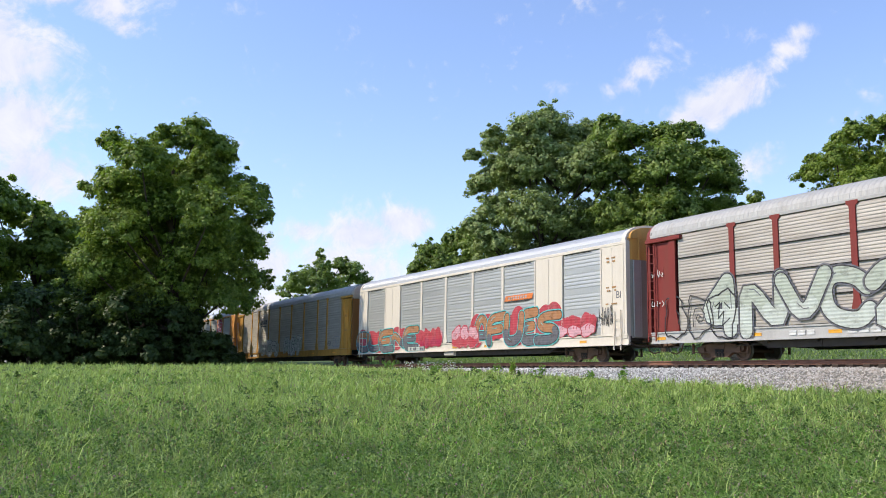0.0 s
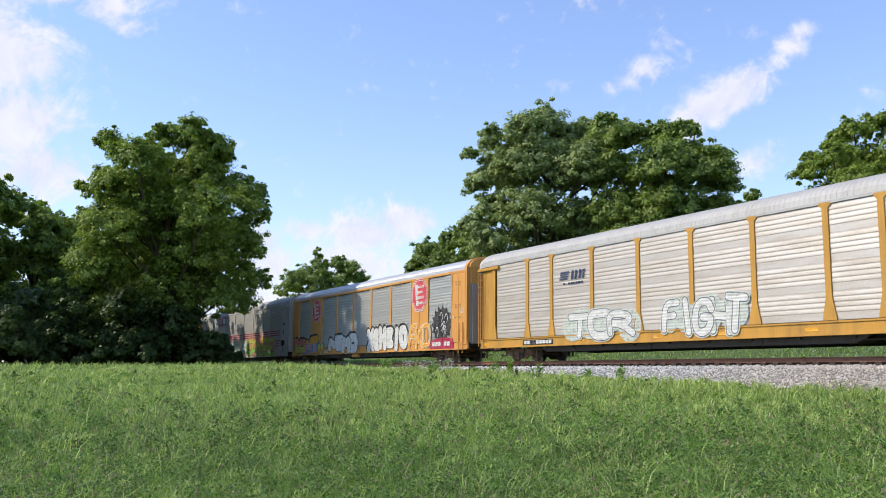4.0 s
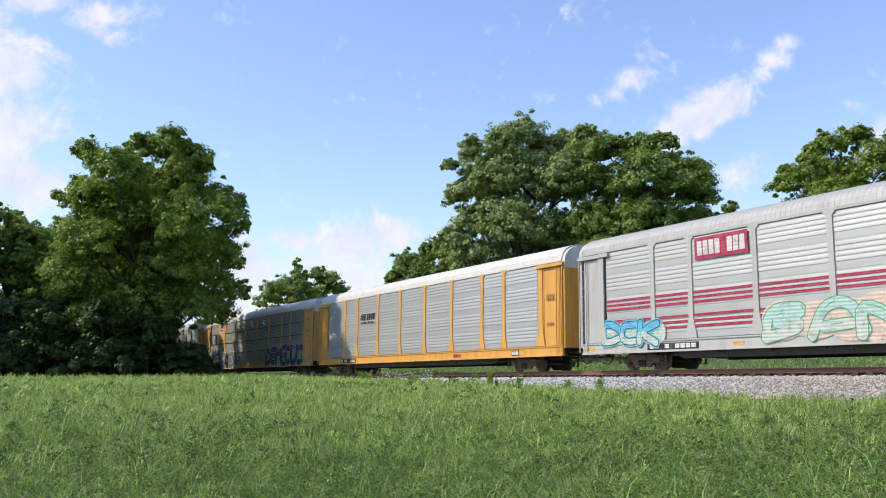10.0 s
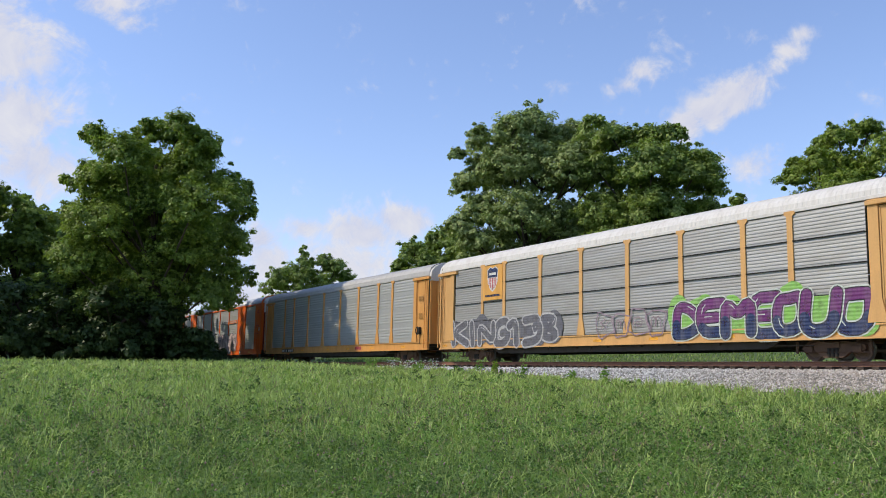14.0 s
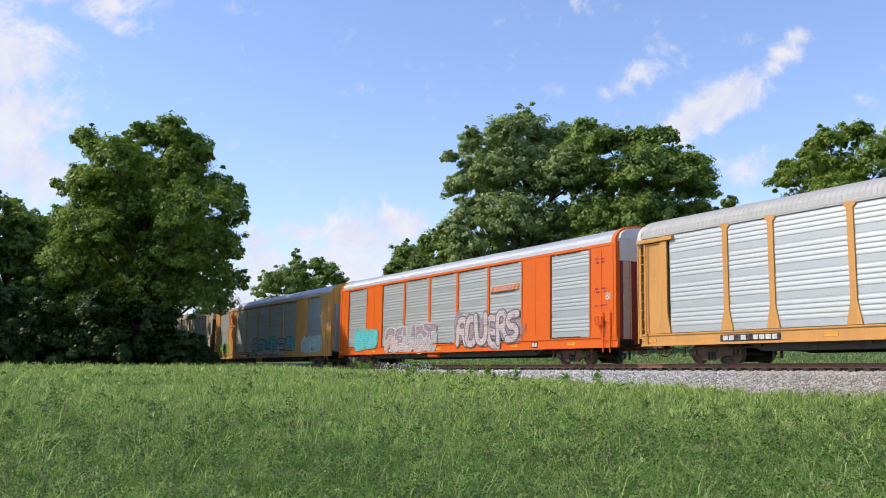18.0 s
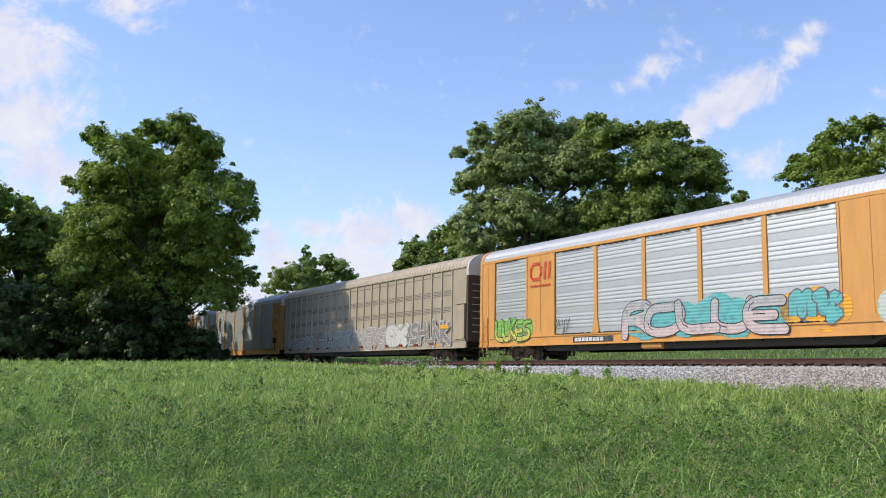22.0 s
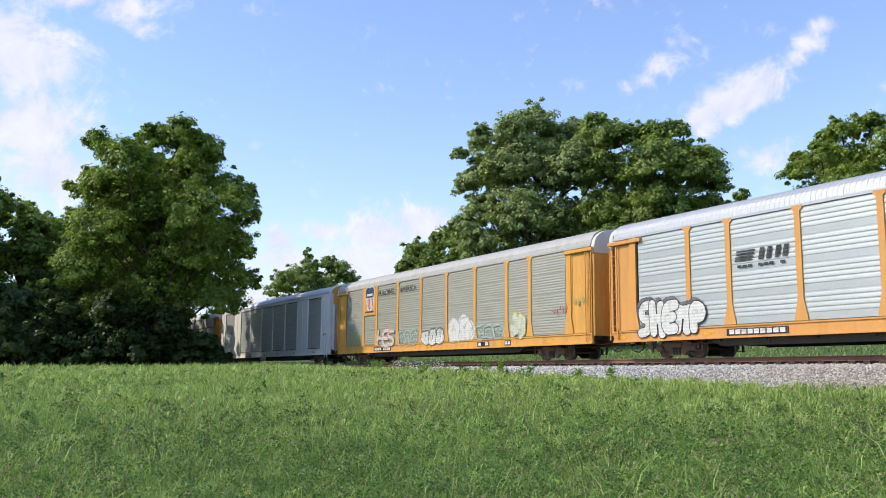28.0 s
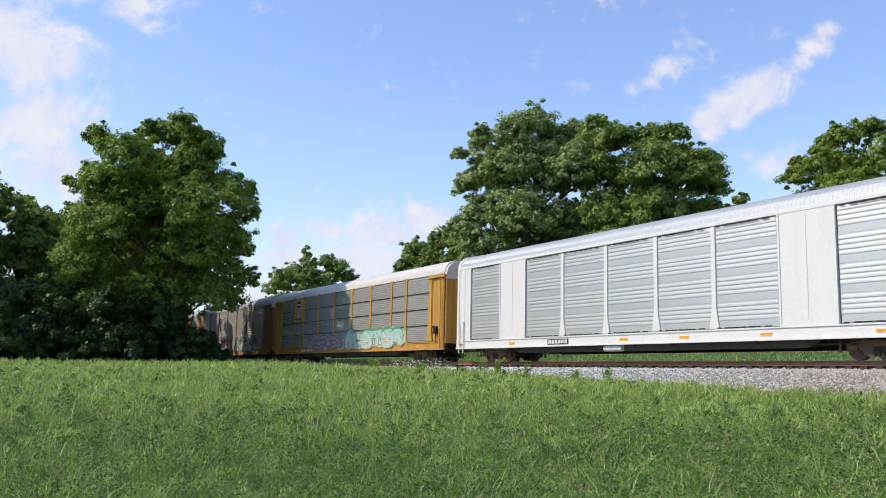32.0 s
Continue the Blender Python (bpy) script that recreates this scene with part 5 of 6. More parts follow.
# 12: yellow with greenish sheets
car = couple(12, car_a("car_carrier", dict(A, sheet=GALV_GREEN, roof=ROOF_DULL, deep=0.009, ribs=7, flat=0.06)), "yellow car carrier wagon with greenish weathered sheets and shield")
shield_panel(car, -8.28, YELLOW, 1.35)
lettering("BUILDING", 0.5, SPRAY["black"], car, -5.9, 4.2, -(HALF_W + 0.06))
lettering("AMERICA", 0.5, SPRAY["black"], car, -3.0, 4.2, -(HALF_W + 0.06))
graffiti(car, -11.6, -9.6, 1.0, 1.9, 3, "mist", "yellow", None, None, None, "outline", 45)
graffiti(car, -7.0, -4.8, 0.95, 2.05, "HES", "mist", "salmon", None, None, None, "outline", 46)
graffiti(car, -4.2, -1.9, 0.95, 1.9, 3, "mist", "pale_teal", None, None, None, "outline", 47)
graffiti(car, -1.2, 1.2, 0.95, 1.8, 3, "mist", "slate", None, "white", None, "bubble", 48)
graffiti(car, 1.8, 4.0, 1.0, 2.3, 2, "white", "silver", "white", None, None, "bubble", 49)
graffiti(car, 4.4, 7.0, 1.1, 1.8, 3, "pale_teal", "pale_teal", None, None, None, "outline", 50)
graffiti(car, 7.8, 8.9, 1.1, 2.2, 2, "mist", "yellow", None, None, None, "bubble", 51)
scribble(car, 11.6, 2.2, 1.2, 0.6, "crimson", 52)
scribble(car, 13.0, 2.5, 0.9, 0.4, "green", 53)
sill_plates(car, "amber", True, [(-6.4, 2.4, 9), (5.2, 1.1, 3), (7.4, 0.5, 2)])
# 13: clean white
car = couple(13, car_b("car_carrier", dict(paint=WHITE, sheet=GALV, roof=ROOF_BRIGHT, door=WHITE, hood=YELLOW)), "clean white car carrier wagon with galvanised louvred bays")
sill_plates(car, "amber", True, [(-4.7, 1.5, 6)])
part("reflector", kept("reflector|side", [SPRAY["amber"]], lambda s: s.box(-0.28, 0.28, -0.01, 0.004, 2.0, 2.16)), car, (12.8, -(HALF_W + 0.045), 0))
# 14: yellow, grey seamed sheets
car = couple(14, car_a("car_carrier", dict(UP, brake=12.9, paint=YELLOW_OLD, post=YELLOW_OLD)), "yellow car carrier wagon with grey seamed sheets and pale green graffiti")
shield_panel(car, -8.28, YELLOW)
graffiti(car, -6.2, 0.2, 0.9, 1.9, "RESKES", "dusk", "purple", "silver", None, None, "wild", 54)
graffiti(car, 0.8, 8.8, 0.85, 2.0, "BUSTER", "pale_teal", "green", "mist", "mist", None, "bubble", 55)
sill_plates(car, "amber", False, [(-6.4, 2.4, 9)])
# 15: browned
car = couple(15, car_a("car_carrier", dict(UP, paint=BROWNED, post=BROWNED, sheet=GALV_GREY, roof=ROOF_DULL, deep=0.016, seams=False, ribs=4, flat=0.26)), "browned car carrier wagon with dark grey sheets and black-white graffiti")
shield_panel(car, -8.28, YELLOW_OLD)
graffiti(car, -11.5, -7.8, 0.9, 2.0, 3, "mist", "black", None, None, None, "wild", 56)
graffiti(car, -1.2, 3.2, 0.9, 2.1, 4, "pink", "black", "crimson", "white", None, "wild", 57)
graffiti(car, 4.4, 10.6, 0.85, 2.5, 5, "slate", "black", None, "silver", "white", "wild", 58)
sill_plates(car, "amber", False, [])
# 16: last in view
car = couple(16, car_a("car_carrier", dict(A, roof=ROOF_WHITE)), "yellow car carrier wagon with corrugated sides and pale roof")
sill_plates(car, "amber", True, [(-8.3, 2.4, 9)])


# ---- trees ----
LEAF = leafy("green oak leaves", (0.048, 0.088, 0.022), (0.33, 0.41, 0.105), (0.27, 0.42, 0.05))
LEAF_DARK = leafy("dark oak leaves", (0.028, 0.060, 0.013), (0.335, 0.42, 0.076), (0.26, 0.40, 0.04))
SYCAMORE = leafy("pale sycamore leaves", (0.060, 0.100, 0.035), (0.44, 0.51, 0.20), (0.32, 0.44, 0.09))
# Undergrowth leaves darkened: the shade under the trees is in their colour.
SHADED_UNDERGROWTH = leafy("shade-dark undergrowth leaves", (0.024, 0.050, 0.014), (0.085, 0.125, 0.033), (0.065, 0.11, 0.016))
RIGHT = Vector((0.505, 0.863, 0.0))
AHEAD = Vector((-0.863, 0.505, 0.0))


def limb(parent, pts, r0, r1, name="limb"):
    """A bent, tapering branch through pts."""
    s = Shape()
    n = len(pts) - 1
    for i in range(n):
        s.tube(pts[i], pts[i + 1], r0 + (r1 - r0) * i / n, 7, 0, r0 + (r1 - r0) * (i + 1) / n)
    return part(name, s.mesh(name, [BARK]), parent)


def foliage(lobes, count, size, seed, loose=0.09):
    """Leaves in flat sprays round the lobes, a few sprays standing out; each leaf a small three-cornered blade."""
    g = np.random.default_rng(seed)
    lob = np.array(lobes, float)
    weight = lob[:, 3] ** 2
    per = 64
    sprays = int(count * 2.1 / per)
    pick = g.choice(len(lob), sprays, p=weight / weight.sum())
    way = g.normal(size=(sprays, 3))
    way /= np.linalg.norm(way, axis=1)[:, None]
    way[:, 2] = np.where(way[:, 2] < -0.4, -way[:, 2], way[:, 2])
    out = np.where(g.random(sprays) < loose, g.uniform(1.12, 1.34, sprays), 0.50 + 0.56 * g.random(sprays) ** 0.6)
    mid = lob[pick, :3] + way * (out * lob[pick, 3])[:, None] * np.array([1, 1, 0.95])
    full = np.sin(mid[:, 0] * 1.5 + seed) * np.sin(mid[:, 1] * 1.4 + 2) * np.sin(mid[:, 2] * 1.6 + 1) + 0.4 * np.sin(mid[:, 2] * 3.3 + mid[:, 0] * 2.7)
    ok = full > -0.5
    mid, way, out, pick = mid[ok], way[ok], out[ok], pick[ok]
    rad = np.clip(lob[pick, 3], 0.7, 3.2) ** 0.5 * g.uniform(0.22, 0.56, len(mid)) * np.where(out > 1.1, 0.55, 1.0)
    c = np.repeat(np.arange(len(mid)), per)
    n = len(c)
    u = g.normal(size=(n, 3))
    u /= np.linalg.norm(u, axis=1)[:, None]
    rho = g.random(n)[:, None] ** 0.45
    p = mid[c] + u * rho * rad[c][:, None] * np.array([1, 1, 0.66])
    p[:, 2] -= 0.22 * rad[c] * (rho[:, 0] ** 2) * (1 - u[:, 2] ** 2)
    nrm = u * rho * 0.6 + way[c] * 0.45 + g.normal(size=(n, 3)) * 0.33 + np.array([0, 0, 0.36])
    nrm /= np.linalg.norm(nrm, axis=1)[:, None]
    t = np.cross(nrm, g.normal(size=(n, 3)))
    t /= np.linalg.norm(t, axis=1)[:, None]
    b = np.cross(nrm, t)
    s = (size * g.uniform(0.6, 1.3, n))[:, None]
    return np.stack([p - t * s * 0.66 - b * s * 0.36, p + t * s * 0.66 - b * s * 0.30 + nrm * s * 0.1, p + b * s * 0.78], 1)


def tree(name, label, ahead, side, leaf, count, mat, lobes, seed, category="tree", deep=1.0):
    g = random.Random(seed)
    base = AHEAD * ahead + RIGHT * side
    z0 = float(ground_z(base.x, base.y))
    ob = tagged(new(name), label, category)
    ob.location = (base.x, base.y, z0 - 0.05)
    local = []
    top = max(z + r for _, z, r in lobes)
    for i, (d, z, r) in enumerate(lobes):
        for k in range(2):
            f = (g.uniform(-0.55, 0.55) * (2.0 + r) + (0.6 if k else -0.6) * r) * deep
            q = RIGHT * (d + g.uniform(-0.1, 0.1) * r) + AHEAD * f
            over = base.y + q.y + r * 1.05 - 23.0
            if base.y < TRACK_Y and z - r < 8.5 and over > 0:
                q -= AHEAD * (over / AHEAD.y)
            local.append((q.x, q.y, z - z0 + g.uniform(-0.15, 0.1) * r * k, r * (0.86 if k == 0 else 0.8)))
    h = top - z0
    fat = 0.018 * h + 0.06
    trunk = [(0, 0, 0)] + [(g.uniform(-0.25, 0.25) * i, g.uniform(-0.25, 0.25) * i, h * 0.13 * i) for i in range(1, 7)]
    limb(ob, trunk, fat, fat * 0.25, "trunk")
    for x, y, z, r in local[::2]:
        if r < 1.25:
            continue
        a = trunk[max(1, min(5, int((z - r) / (h * 0.16))))]
        m = ((a[0] + x) / 2 + g.uniform(-0.4, 0.4), (a[1] + y) / 2 + g.uniform(-0.4, 0.4), a[2] + (z - a[2]) * 0.42)
        limb(ob, [a, m, (x, y, z), (x + g.uniform(-1, 1) * r * 0.5, y + g.uniform(-1, 1) * r * 0.5, z + r * 0.6)], fat * 0.26, 0.02)
    inner = [(x, y, z, r * 0.74) for x, y, z, r in local]
    leaves = np.concatenate([foliage(local, count, leaf * 1.38, seed), foliage(inner, count // 3, leaf * 1.6, seed + 500, 0.0)])
    part("crown", soup("crown", leaves, [(0, 1, 2)], [mat]), ob)
    return ob


# species, label, distance ahead, sideways, leaf size, leaves, lobes of the crown (sideways, height, radius)
TREES = [
    ("oak_tree", "tall dark green oak with an uneven open crown", 63, -20.8, 0.11, 84000, LEAF_DARK,
     [(1.1, 18.6, 1.68), (-0.5, 18.6, 1.26), (2.4, 18.3, 1.26), (-2.0, 17.4, 1.68), (-3.7, 17.5, 1.09), (3.7, 16.9, 1.43), (2.3, 15.6, 2.44), (-1.0, 15.2, 2.44), (-4.5, 14.8, 1.68), (-6.5, 14.6, 0.67), (-3.1, 13.8, 2.27), (5.1, 14.6, 1.6), (6.1, 12.9, 1.43), (0.6, 12.8, 3.28), (4.3, 11.7, 2.44), (-5.1, 11.9, 1.85), (-2.4, 10.7, 2.86), (2.7, 9.5, 3.11), (6.1, 9.9, 1.26), (5.7, 7.8, 1.34), (-4.7, 8.2, 2.44), (-0.2, 7.0, 3.28), (4.3, 6.6, 1.85), (5.1, 5.6, 0.9), (-3.6, 5.4, 1.8)]),
    # hidden behind the first oak, added to throw shade on the train
    ("oak_tree", "dark green oak hidden behind another, added to shade the train", 72, -23.9, 0.16, 13000, LEAF_DARK,
     [(0.5, 15.6, 2.6), (-2.2, 14.2, 2.6), (2.8, 13.4, 2.4), (0.2, 10.8, 3.4), (3.4, 9.6, 2.6), (-3.6, 9.4, 2.8), (0.6, 6.2, 3.4), (-3.0, 5.2, 3.0)]),
    ("oak_tree", "dark green tree at the edge of the wood", 74, -36.8, 0.17, 26000, LEAF_DARK,
     [(-0.2, 14.7, 2.2), (1.9, 13.3, 1.9), (-2.9, 15.2, 2.9), (0.5, 10.4, 3.9), (3.4, 9.9, 2.4), (-3.9, 9.9, 4.3), (1.0, 5.6, 3.9), (4.3, 5.6, 2.9), (-3.4, 5.1, 4.3)]),
    ("oak_tree", "grey-green tree behind the wood's edge", 95, -41.4, 0.19, 14000, LEAF,
     [(0.2, 16.3, 2.0), (-0.9, 14.1, 2.8), (1.5, 13.5, 2.5), (0.3, 9.2, 3.7), (2.8, 6.7, 3.1)]),
    ("oak_tree", "dark green tree at the edge of the wood", 66, -40.1, 0.20, 15000, LEAF_DARK,
     [(0.9, 15.0, 3.4), (-2.1, 16.3, 4.3), (2.1, 10.3, 3.9), (-3.0, 9.9, 4.7), (0.9, 5.1, 3.9)]),
    ("sycamore_tree", "broad pale-leaved sycamore behind the railway", 72, 7.5, 0.125, 76000, SYCAMORE,
     [(0.2, 21.2, 2.0), (-1.9, 20.0, 2.1), (-4.5, 20.0, 1.3), (2.6, 20.2, 2.2), (-3.7, 17.4, 2.2), (-0.7, 17.2, 3.5), (3.0, 16.7, 2.8), (-4.0, 13.9, 2.1), (-0.7, 13.0, 3.5), (2.8, 12.5, 2.8), (-4.5, 11.1, 1.9), (-0.7, 9.2, 3.5), (-3.5, 7.8, 2.8), (3.0, 8.7, 2.8), (4.9, 19.7, 1.8), (5.2, 16.7, 2.1), (4.7, 13.0, 2.3), (-5.4, 16.2, 1.4), (-5.9, 12.5, 1.5), (0.7, 22.3, 1.0), (4.3, 20.9, 1.6), (6.6, 20.2, 1.6), (-6.2, 18.9, 0.8)]),
    ("oak_tree", "green oak with a rounded crown behind the railway", 66, 15.7, 0.118, 62000, LEAF,
     [(-2.1, 18.9, 1.5), (0.6, 18.7, 1.7), (2.8, 17.6, 1.5), (-3.2, 16.5, 1.9), (0.0, 15.9, 2.8), (3.4, 15.6, 2.1), (5.2, 15.0, 1.3), (-3.0, 13.1, 2.4), (0.4, 12.4, 3.0), (4.3, 12.6, 1.9), (-2.6, 9.9, 2.6), (1.3, 9.0, 3.0), (5.2, 10.7, 1.9), (-4.2, 18.9, 1.4), (2.2, 19.0, 1.2), (4.6, 16.6, 1.2)]),
    ("oak_tree", "mid-green tree behind the railway", 88, -0.8, 0.14, 32000, LEAF,
     [(0.9, 13.7, 1.9), (-1.7, 12.3, 1.9), (2.9, 12.6, 2.3), (-3.1, 10.9, 1.3), (0.0, 10.3, 2.9), (3.4, 9.8, 2.9), (-2.3, 8.1, 2.3), (1.1, 6.9, 2.9)]),
    ("oak_tree", "slender green tree far behind the railway", 120, -18.7, 0.15, 24000, LEAF,
     [(0.2, 17.0, 0.9), (0.3, 16.0, 1.0), (0.1, 15.2, 1.1), (0.2, 14.2, 1.6), (2.7, 15.1, 1.6), (-2.3, 12.8, 2.7), (1.2, 12.0, 3.1), (4.3, 13.6, 2.5), (6.2, 12.4, 1.6), (-4.3, 11.6, 2.0), (1.2, 8.1, 4.7), (5.9, 8.9, 3.1), (-3.9, 8.1, 3.5)]),
    ("oak_tree", "small green tree behind the railway", 80, 27.8, 0.17, 8000, LEAF,
     [(0.1, 16.7, 0.7), (-0.4, 15.5, 1.2), (0.9, 15.0, 1.1), (0.1, 13.2, 1.8), (0.4, 10.6, 2.1)]),
    ("oak_tree", "dark green oak behind the railway", 70, 32.2, 0.115, 46000, LEAF_DARK,
     [(0.5, 19.9, 1.6), (2.5, 20.1, 1.5), (-1.8, 17.6, 1.6), (-3.2, 16.5, 1.3), (0.5, 17.2, 2.3), (3.6, 17.6, 2.5), (-0.5, 14.5, 2.5), (3.2, 14.0, 2.7), (0.0, 10.8, 2.7), (4.6, 10.4, 3.2), (6.8, 15.8, 2.7)]),
    # out of view on the left, added to block more of the sky
    ("oak_tree", "tall dark tree out of view where the wood goes on, added for shade", 66, -52.0, 0.34, 5000, LEAF_DARK,
     [(0, 20, 4.5), (-4, 17, 5), (3.5, 14, 5), (0, 10, 6), (-3, 6, 5), (4, 6, 5)]),
    ("oak_tree", "tall dark tree out of view where the wood goes on, added for shade", 80, -50.0, 0.34, 5000, LEAF_DARK,
     [(0, 20, 4.5), (-4, 17, 5), (3.5, 14, 5), (0, 10, 6), (-3, 6, 5), (4, 6, 5)]),
    # hidden companion, added to block sky light from the shaded cars
    ("oak_tree", "dark young oak hidden behind another, added to deepen the train's shade", 68.5, -21.2, 0.17, 10000, LEAF_DARK,
     [(0.4, 13.6, 1.9), (-2.4, 12.6, 2.2), (2.0, 11.6, 1.6), (0.6, 10.4, 2.4), (-2.6, 9.0, 2.6), (2.0, 8.4, 1.6), (-0.6, 6.6, 2.2), (-3.2, 5.2, 2.4), (-1.0, 4.0, 2.0)]),
    # four hidden trees, added so that shaded cars reflect leaves instead of sky
    ("oak_tree", "dark hidden tree deeper in the wood beside the railway, added to darken passing cars", 78, -31.0, 0.25, 6000, LEAF_DARK,
     [(0, 13.5, 2.6), (-2.4, 11, 3), (2.2, 10.5, 2.8), (0, 7, 3.6), (-2.6, 4.6, 3), (2.6, 4.6, 3)]),
    ("oak_tree", "dark hidden tree deeper in the wood beside the railway, added to darken passing cars", 88, -33.0, 0.25, 6000, LEAF_DARK,
     [(0, 15, 2.6), (-2.4, 12, 3), (2.2, 11.5, 2.8), (0, 8, 3.6), (-2.6, 4.6, 3), (2.6, 4.6, 3)]),
    ("oak_tree", "dark hidden tree deeper in the wood beside the railway, added to darken passing cars", 101, -39.0, 0.28, 6000, LEAF_DARK,
     [(0, 16, 3), (-3, 12, 3.5), (2.6, 11.5, 3.2), (0, 8, 4), (-3, 4.6, 3.4), (3, 4.6, 3.4)]),
    ("oak_tree", "dark hidden tree deeper in the wood beside the railway, added to darken passing cars", 92, -43.0, 0.28, 6000, LEAF_DARK,
     [(0, 16, 3), (-3, 12, 3.5), (2.6, 11.5, 3.2), (0, 8, 4), (-3, 4.6, 3.4), (3, 4.6, 3.4)]),
    # out of view on the left, added to shade the wood's edge
    ("oak_tree", "tall dark tree out of view where the wood goes on, added for shade", 62, -44.5, 0.30, 7000, LEAF_DARK,
     [(0, 20, 4.5), (-4, 17, 5), (3.5, 14, 5), (0, 10, 6), (-3, 6, 5), (4, 6, 5)]),
    ("oak_tree", "tall dark tree out of view where the wood goes on, added for shade", 54, -60.0, 0.30, 5000, LEAF_DARK,
     [(0, 19, 4.5), (-4, 15, 5), (4, 14, 5), (0, 10, 6), (-3, 6, 5), (4, 6, 5)]),
]
for i, row in enumerate(TREES):
    tree(*row, seed=20 + i, deep=1.35 if i < 2 else 1.0)

# undergrowth along the wood's edge, shade in its colour: distance ahead, sideways, height, width
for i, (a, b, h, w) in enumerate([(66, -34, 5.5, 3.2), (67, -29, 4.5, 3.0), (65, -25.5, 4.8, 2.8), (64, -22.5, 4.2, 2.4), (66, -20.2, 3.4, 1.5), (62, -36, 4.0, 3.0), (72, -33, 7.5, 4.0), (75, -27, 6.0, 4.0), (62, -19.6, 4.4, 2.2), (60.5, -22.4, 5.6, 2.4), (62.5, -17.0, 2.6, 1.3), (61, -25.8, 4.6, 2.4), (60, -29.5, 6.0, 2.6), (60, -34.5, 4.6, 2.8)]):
    tree("shrub", "dense undergrowth at the foot of the trees, green darkened for shade", a, b, 0.14, 5000, SHADED_UNDERGROWTH,
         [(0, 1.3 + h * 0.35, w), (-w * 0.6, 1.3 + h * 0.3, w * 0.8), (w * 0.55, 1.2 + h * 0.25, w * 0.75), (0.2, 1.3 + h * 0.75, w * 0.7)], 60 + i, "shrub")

pole = tagged(new("utility_pole"), "weathered grey timber utility pole among far trees", "utility pole")
spot_p = AHEAD * 128 + RIGHT * -20.6
pole.location = (spot_p.x, spot_p.y, float(ground_z(spot_p.x, spot_p.y)) - 0.1)
ps = Shape()
ps.tube((0, 0, 0), (0, 0, 15.2), 0.16, 9, 0, 0.10)
part("pole", ps.mesh("pole", [BARK]), pole)


# ---- clouds: a far sheet with gaps, drifting slowly ----
# degrees right of the axis, degrees up, half-widths, thickness
PUFFS = [(-27.5, 14.6, 3.4, 2.2, 1.0), (-26.2, 11.8, 3.2, 2.2, 0.9), (-29.5, 19, 4.0, 3.0, 0.9), (-25.5, 22.4, 2.2, 1.1, 0.95), (-22.8, 21.8, 2.0, 0.9, 0.82), (-21.2, 20.8, 1.3, 0.7, 0.62),
         (-12.2, 6.6, 2.0, 1.6, 0.9), (-13.5, 3.6, 3.5, 2.0, 0.9), (-9.8, 8.8, 1.6, 0.9, 0.7), (-6.0, 8.6, 2.6, 1.3, 1.0), (-3.2, 9.4, 2.2, 1.2, 1.0), (-12.4, 8.0, 1.4, 1.2, 0.95), (-7, 6.4, 4.5, 2.0, 0.75), (-28, 18, 3.5, 2.4, 0.85),
         (15.6, 15.2, 1.3, 1.0, 1.05), (17.0, 15.9, 1.5, 1.1, 1.15), (18.6, 16.6, 1.5, 1.2, 1.15), (19.6, 17.2, 1.1, 1.0, 1.0), (21.0, 18.2, 0.9, 0.7, 0.62), (22.0, 19.0, 1.2, 0.7, 0.6), (23.0, 19.8, 1.0, 0.6, 0.62), (19.6, 20.2, 0.8, 0.7, 0.5),
         (11.6, 17.8, 1.2, 0.6, 0.66), (12.8, 18.6, 1.3, 0.6, 0.66), (19.8, 12.4, 2.2, 1.0, 0.6), (22.6, 24.0, 1.8, 0.8, 0.5), (7.2, 18.2, 1.2, 0.5, 0.4),
         (-40, 15, 8, 9, 1.0), (33, 14, 5, 4, 0.8)]
caz, cel = np.linspace(-44, 42, 260), np.linspace(-1, 34, 120)
CA, CE = np.meshgrid(caz, cel, indexing="ij")
cover = np.zeros_like(CA)
for a, e, wa, we, k in PUFFS:
    cover = np.maximum(cover, k * np.exp(-(((CA - a) / wa) ** 2 + ((CE - e) / we) ** 2) * 0.9))
yaw = np.radians(90 + 60.0 - CA)
er = np.radians(CE)
R_SKY = 3500.0
cv = np.stack([R_SKY * np.cos(er) * np.cos(yaw), R_SKY * np.cos(er) * np.sin(yaw), R_SKY * np.sin(er)], -1).reshape(-1, 3)
nc = len(cel)
cm = bpy.data.meshes.new("clouds")
cm.from_pydata(cv.tolist(), [], [(i * nc + j, (i + 1) * nc + j, (i + 1) * nc + j + 1, i * nc + j + 1) for i in range(len(caz) - 1) for j in range(nc - 1)])
cm.attributes.new("cover", "FLOAT", "POINT").data.foreach_set("value", cover.ravel().astype(np.float32))
# Painted haze: a faint tint over the whole sky, stronger near the horizon.
haze = 0.07 + 0.33 * np.exp(-(CE / 10.0) ** 2)
cm.attributes.new("haze", "FLOAT", "POINT").data.foreach_set("value", haze.ravel().astype(np.float32))
cmat, cnt, cb = shader("cloud")
att = cnt.nodes.new("ShaderNodeAttribute")
att.attribute_name = "cover"
tc = cnt.nodes.new("ShaderNodeTexCoord")
n1 = node(cnt, "ShaderNodeTexNoise", Scale=0.0050, Detail=10.0, Roughness=0.64, Distortion=0.6)
cnt.links.new(tc.outputs["Object"], n1.inputs["Vector"])
amount = cnt.nodes.new("ShaderNodeMath")
amount.operation = "MULTIPLY_ADD"
amount.inputs[1].default_value = 1.75
cnt.links.new(n1.outputs["Fac"], amount.inputs[0])
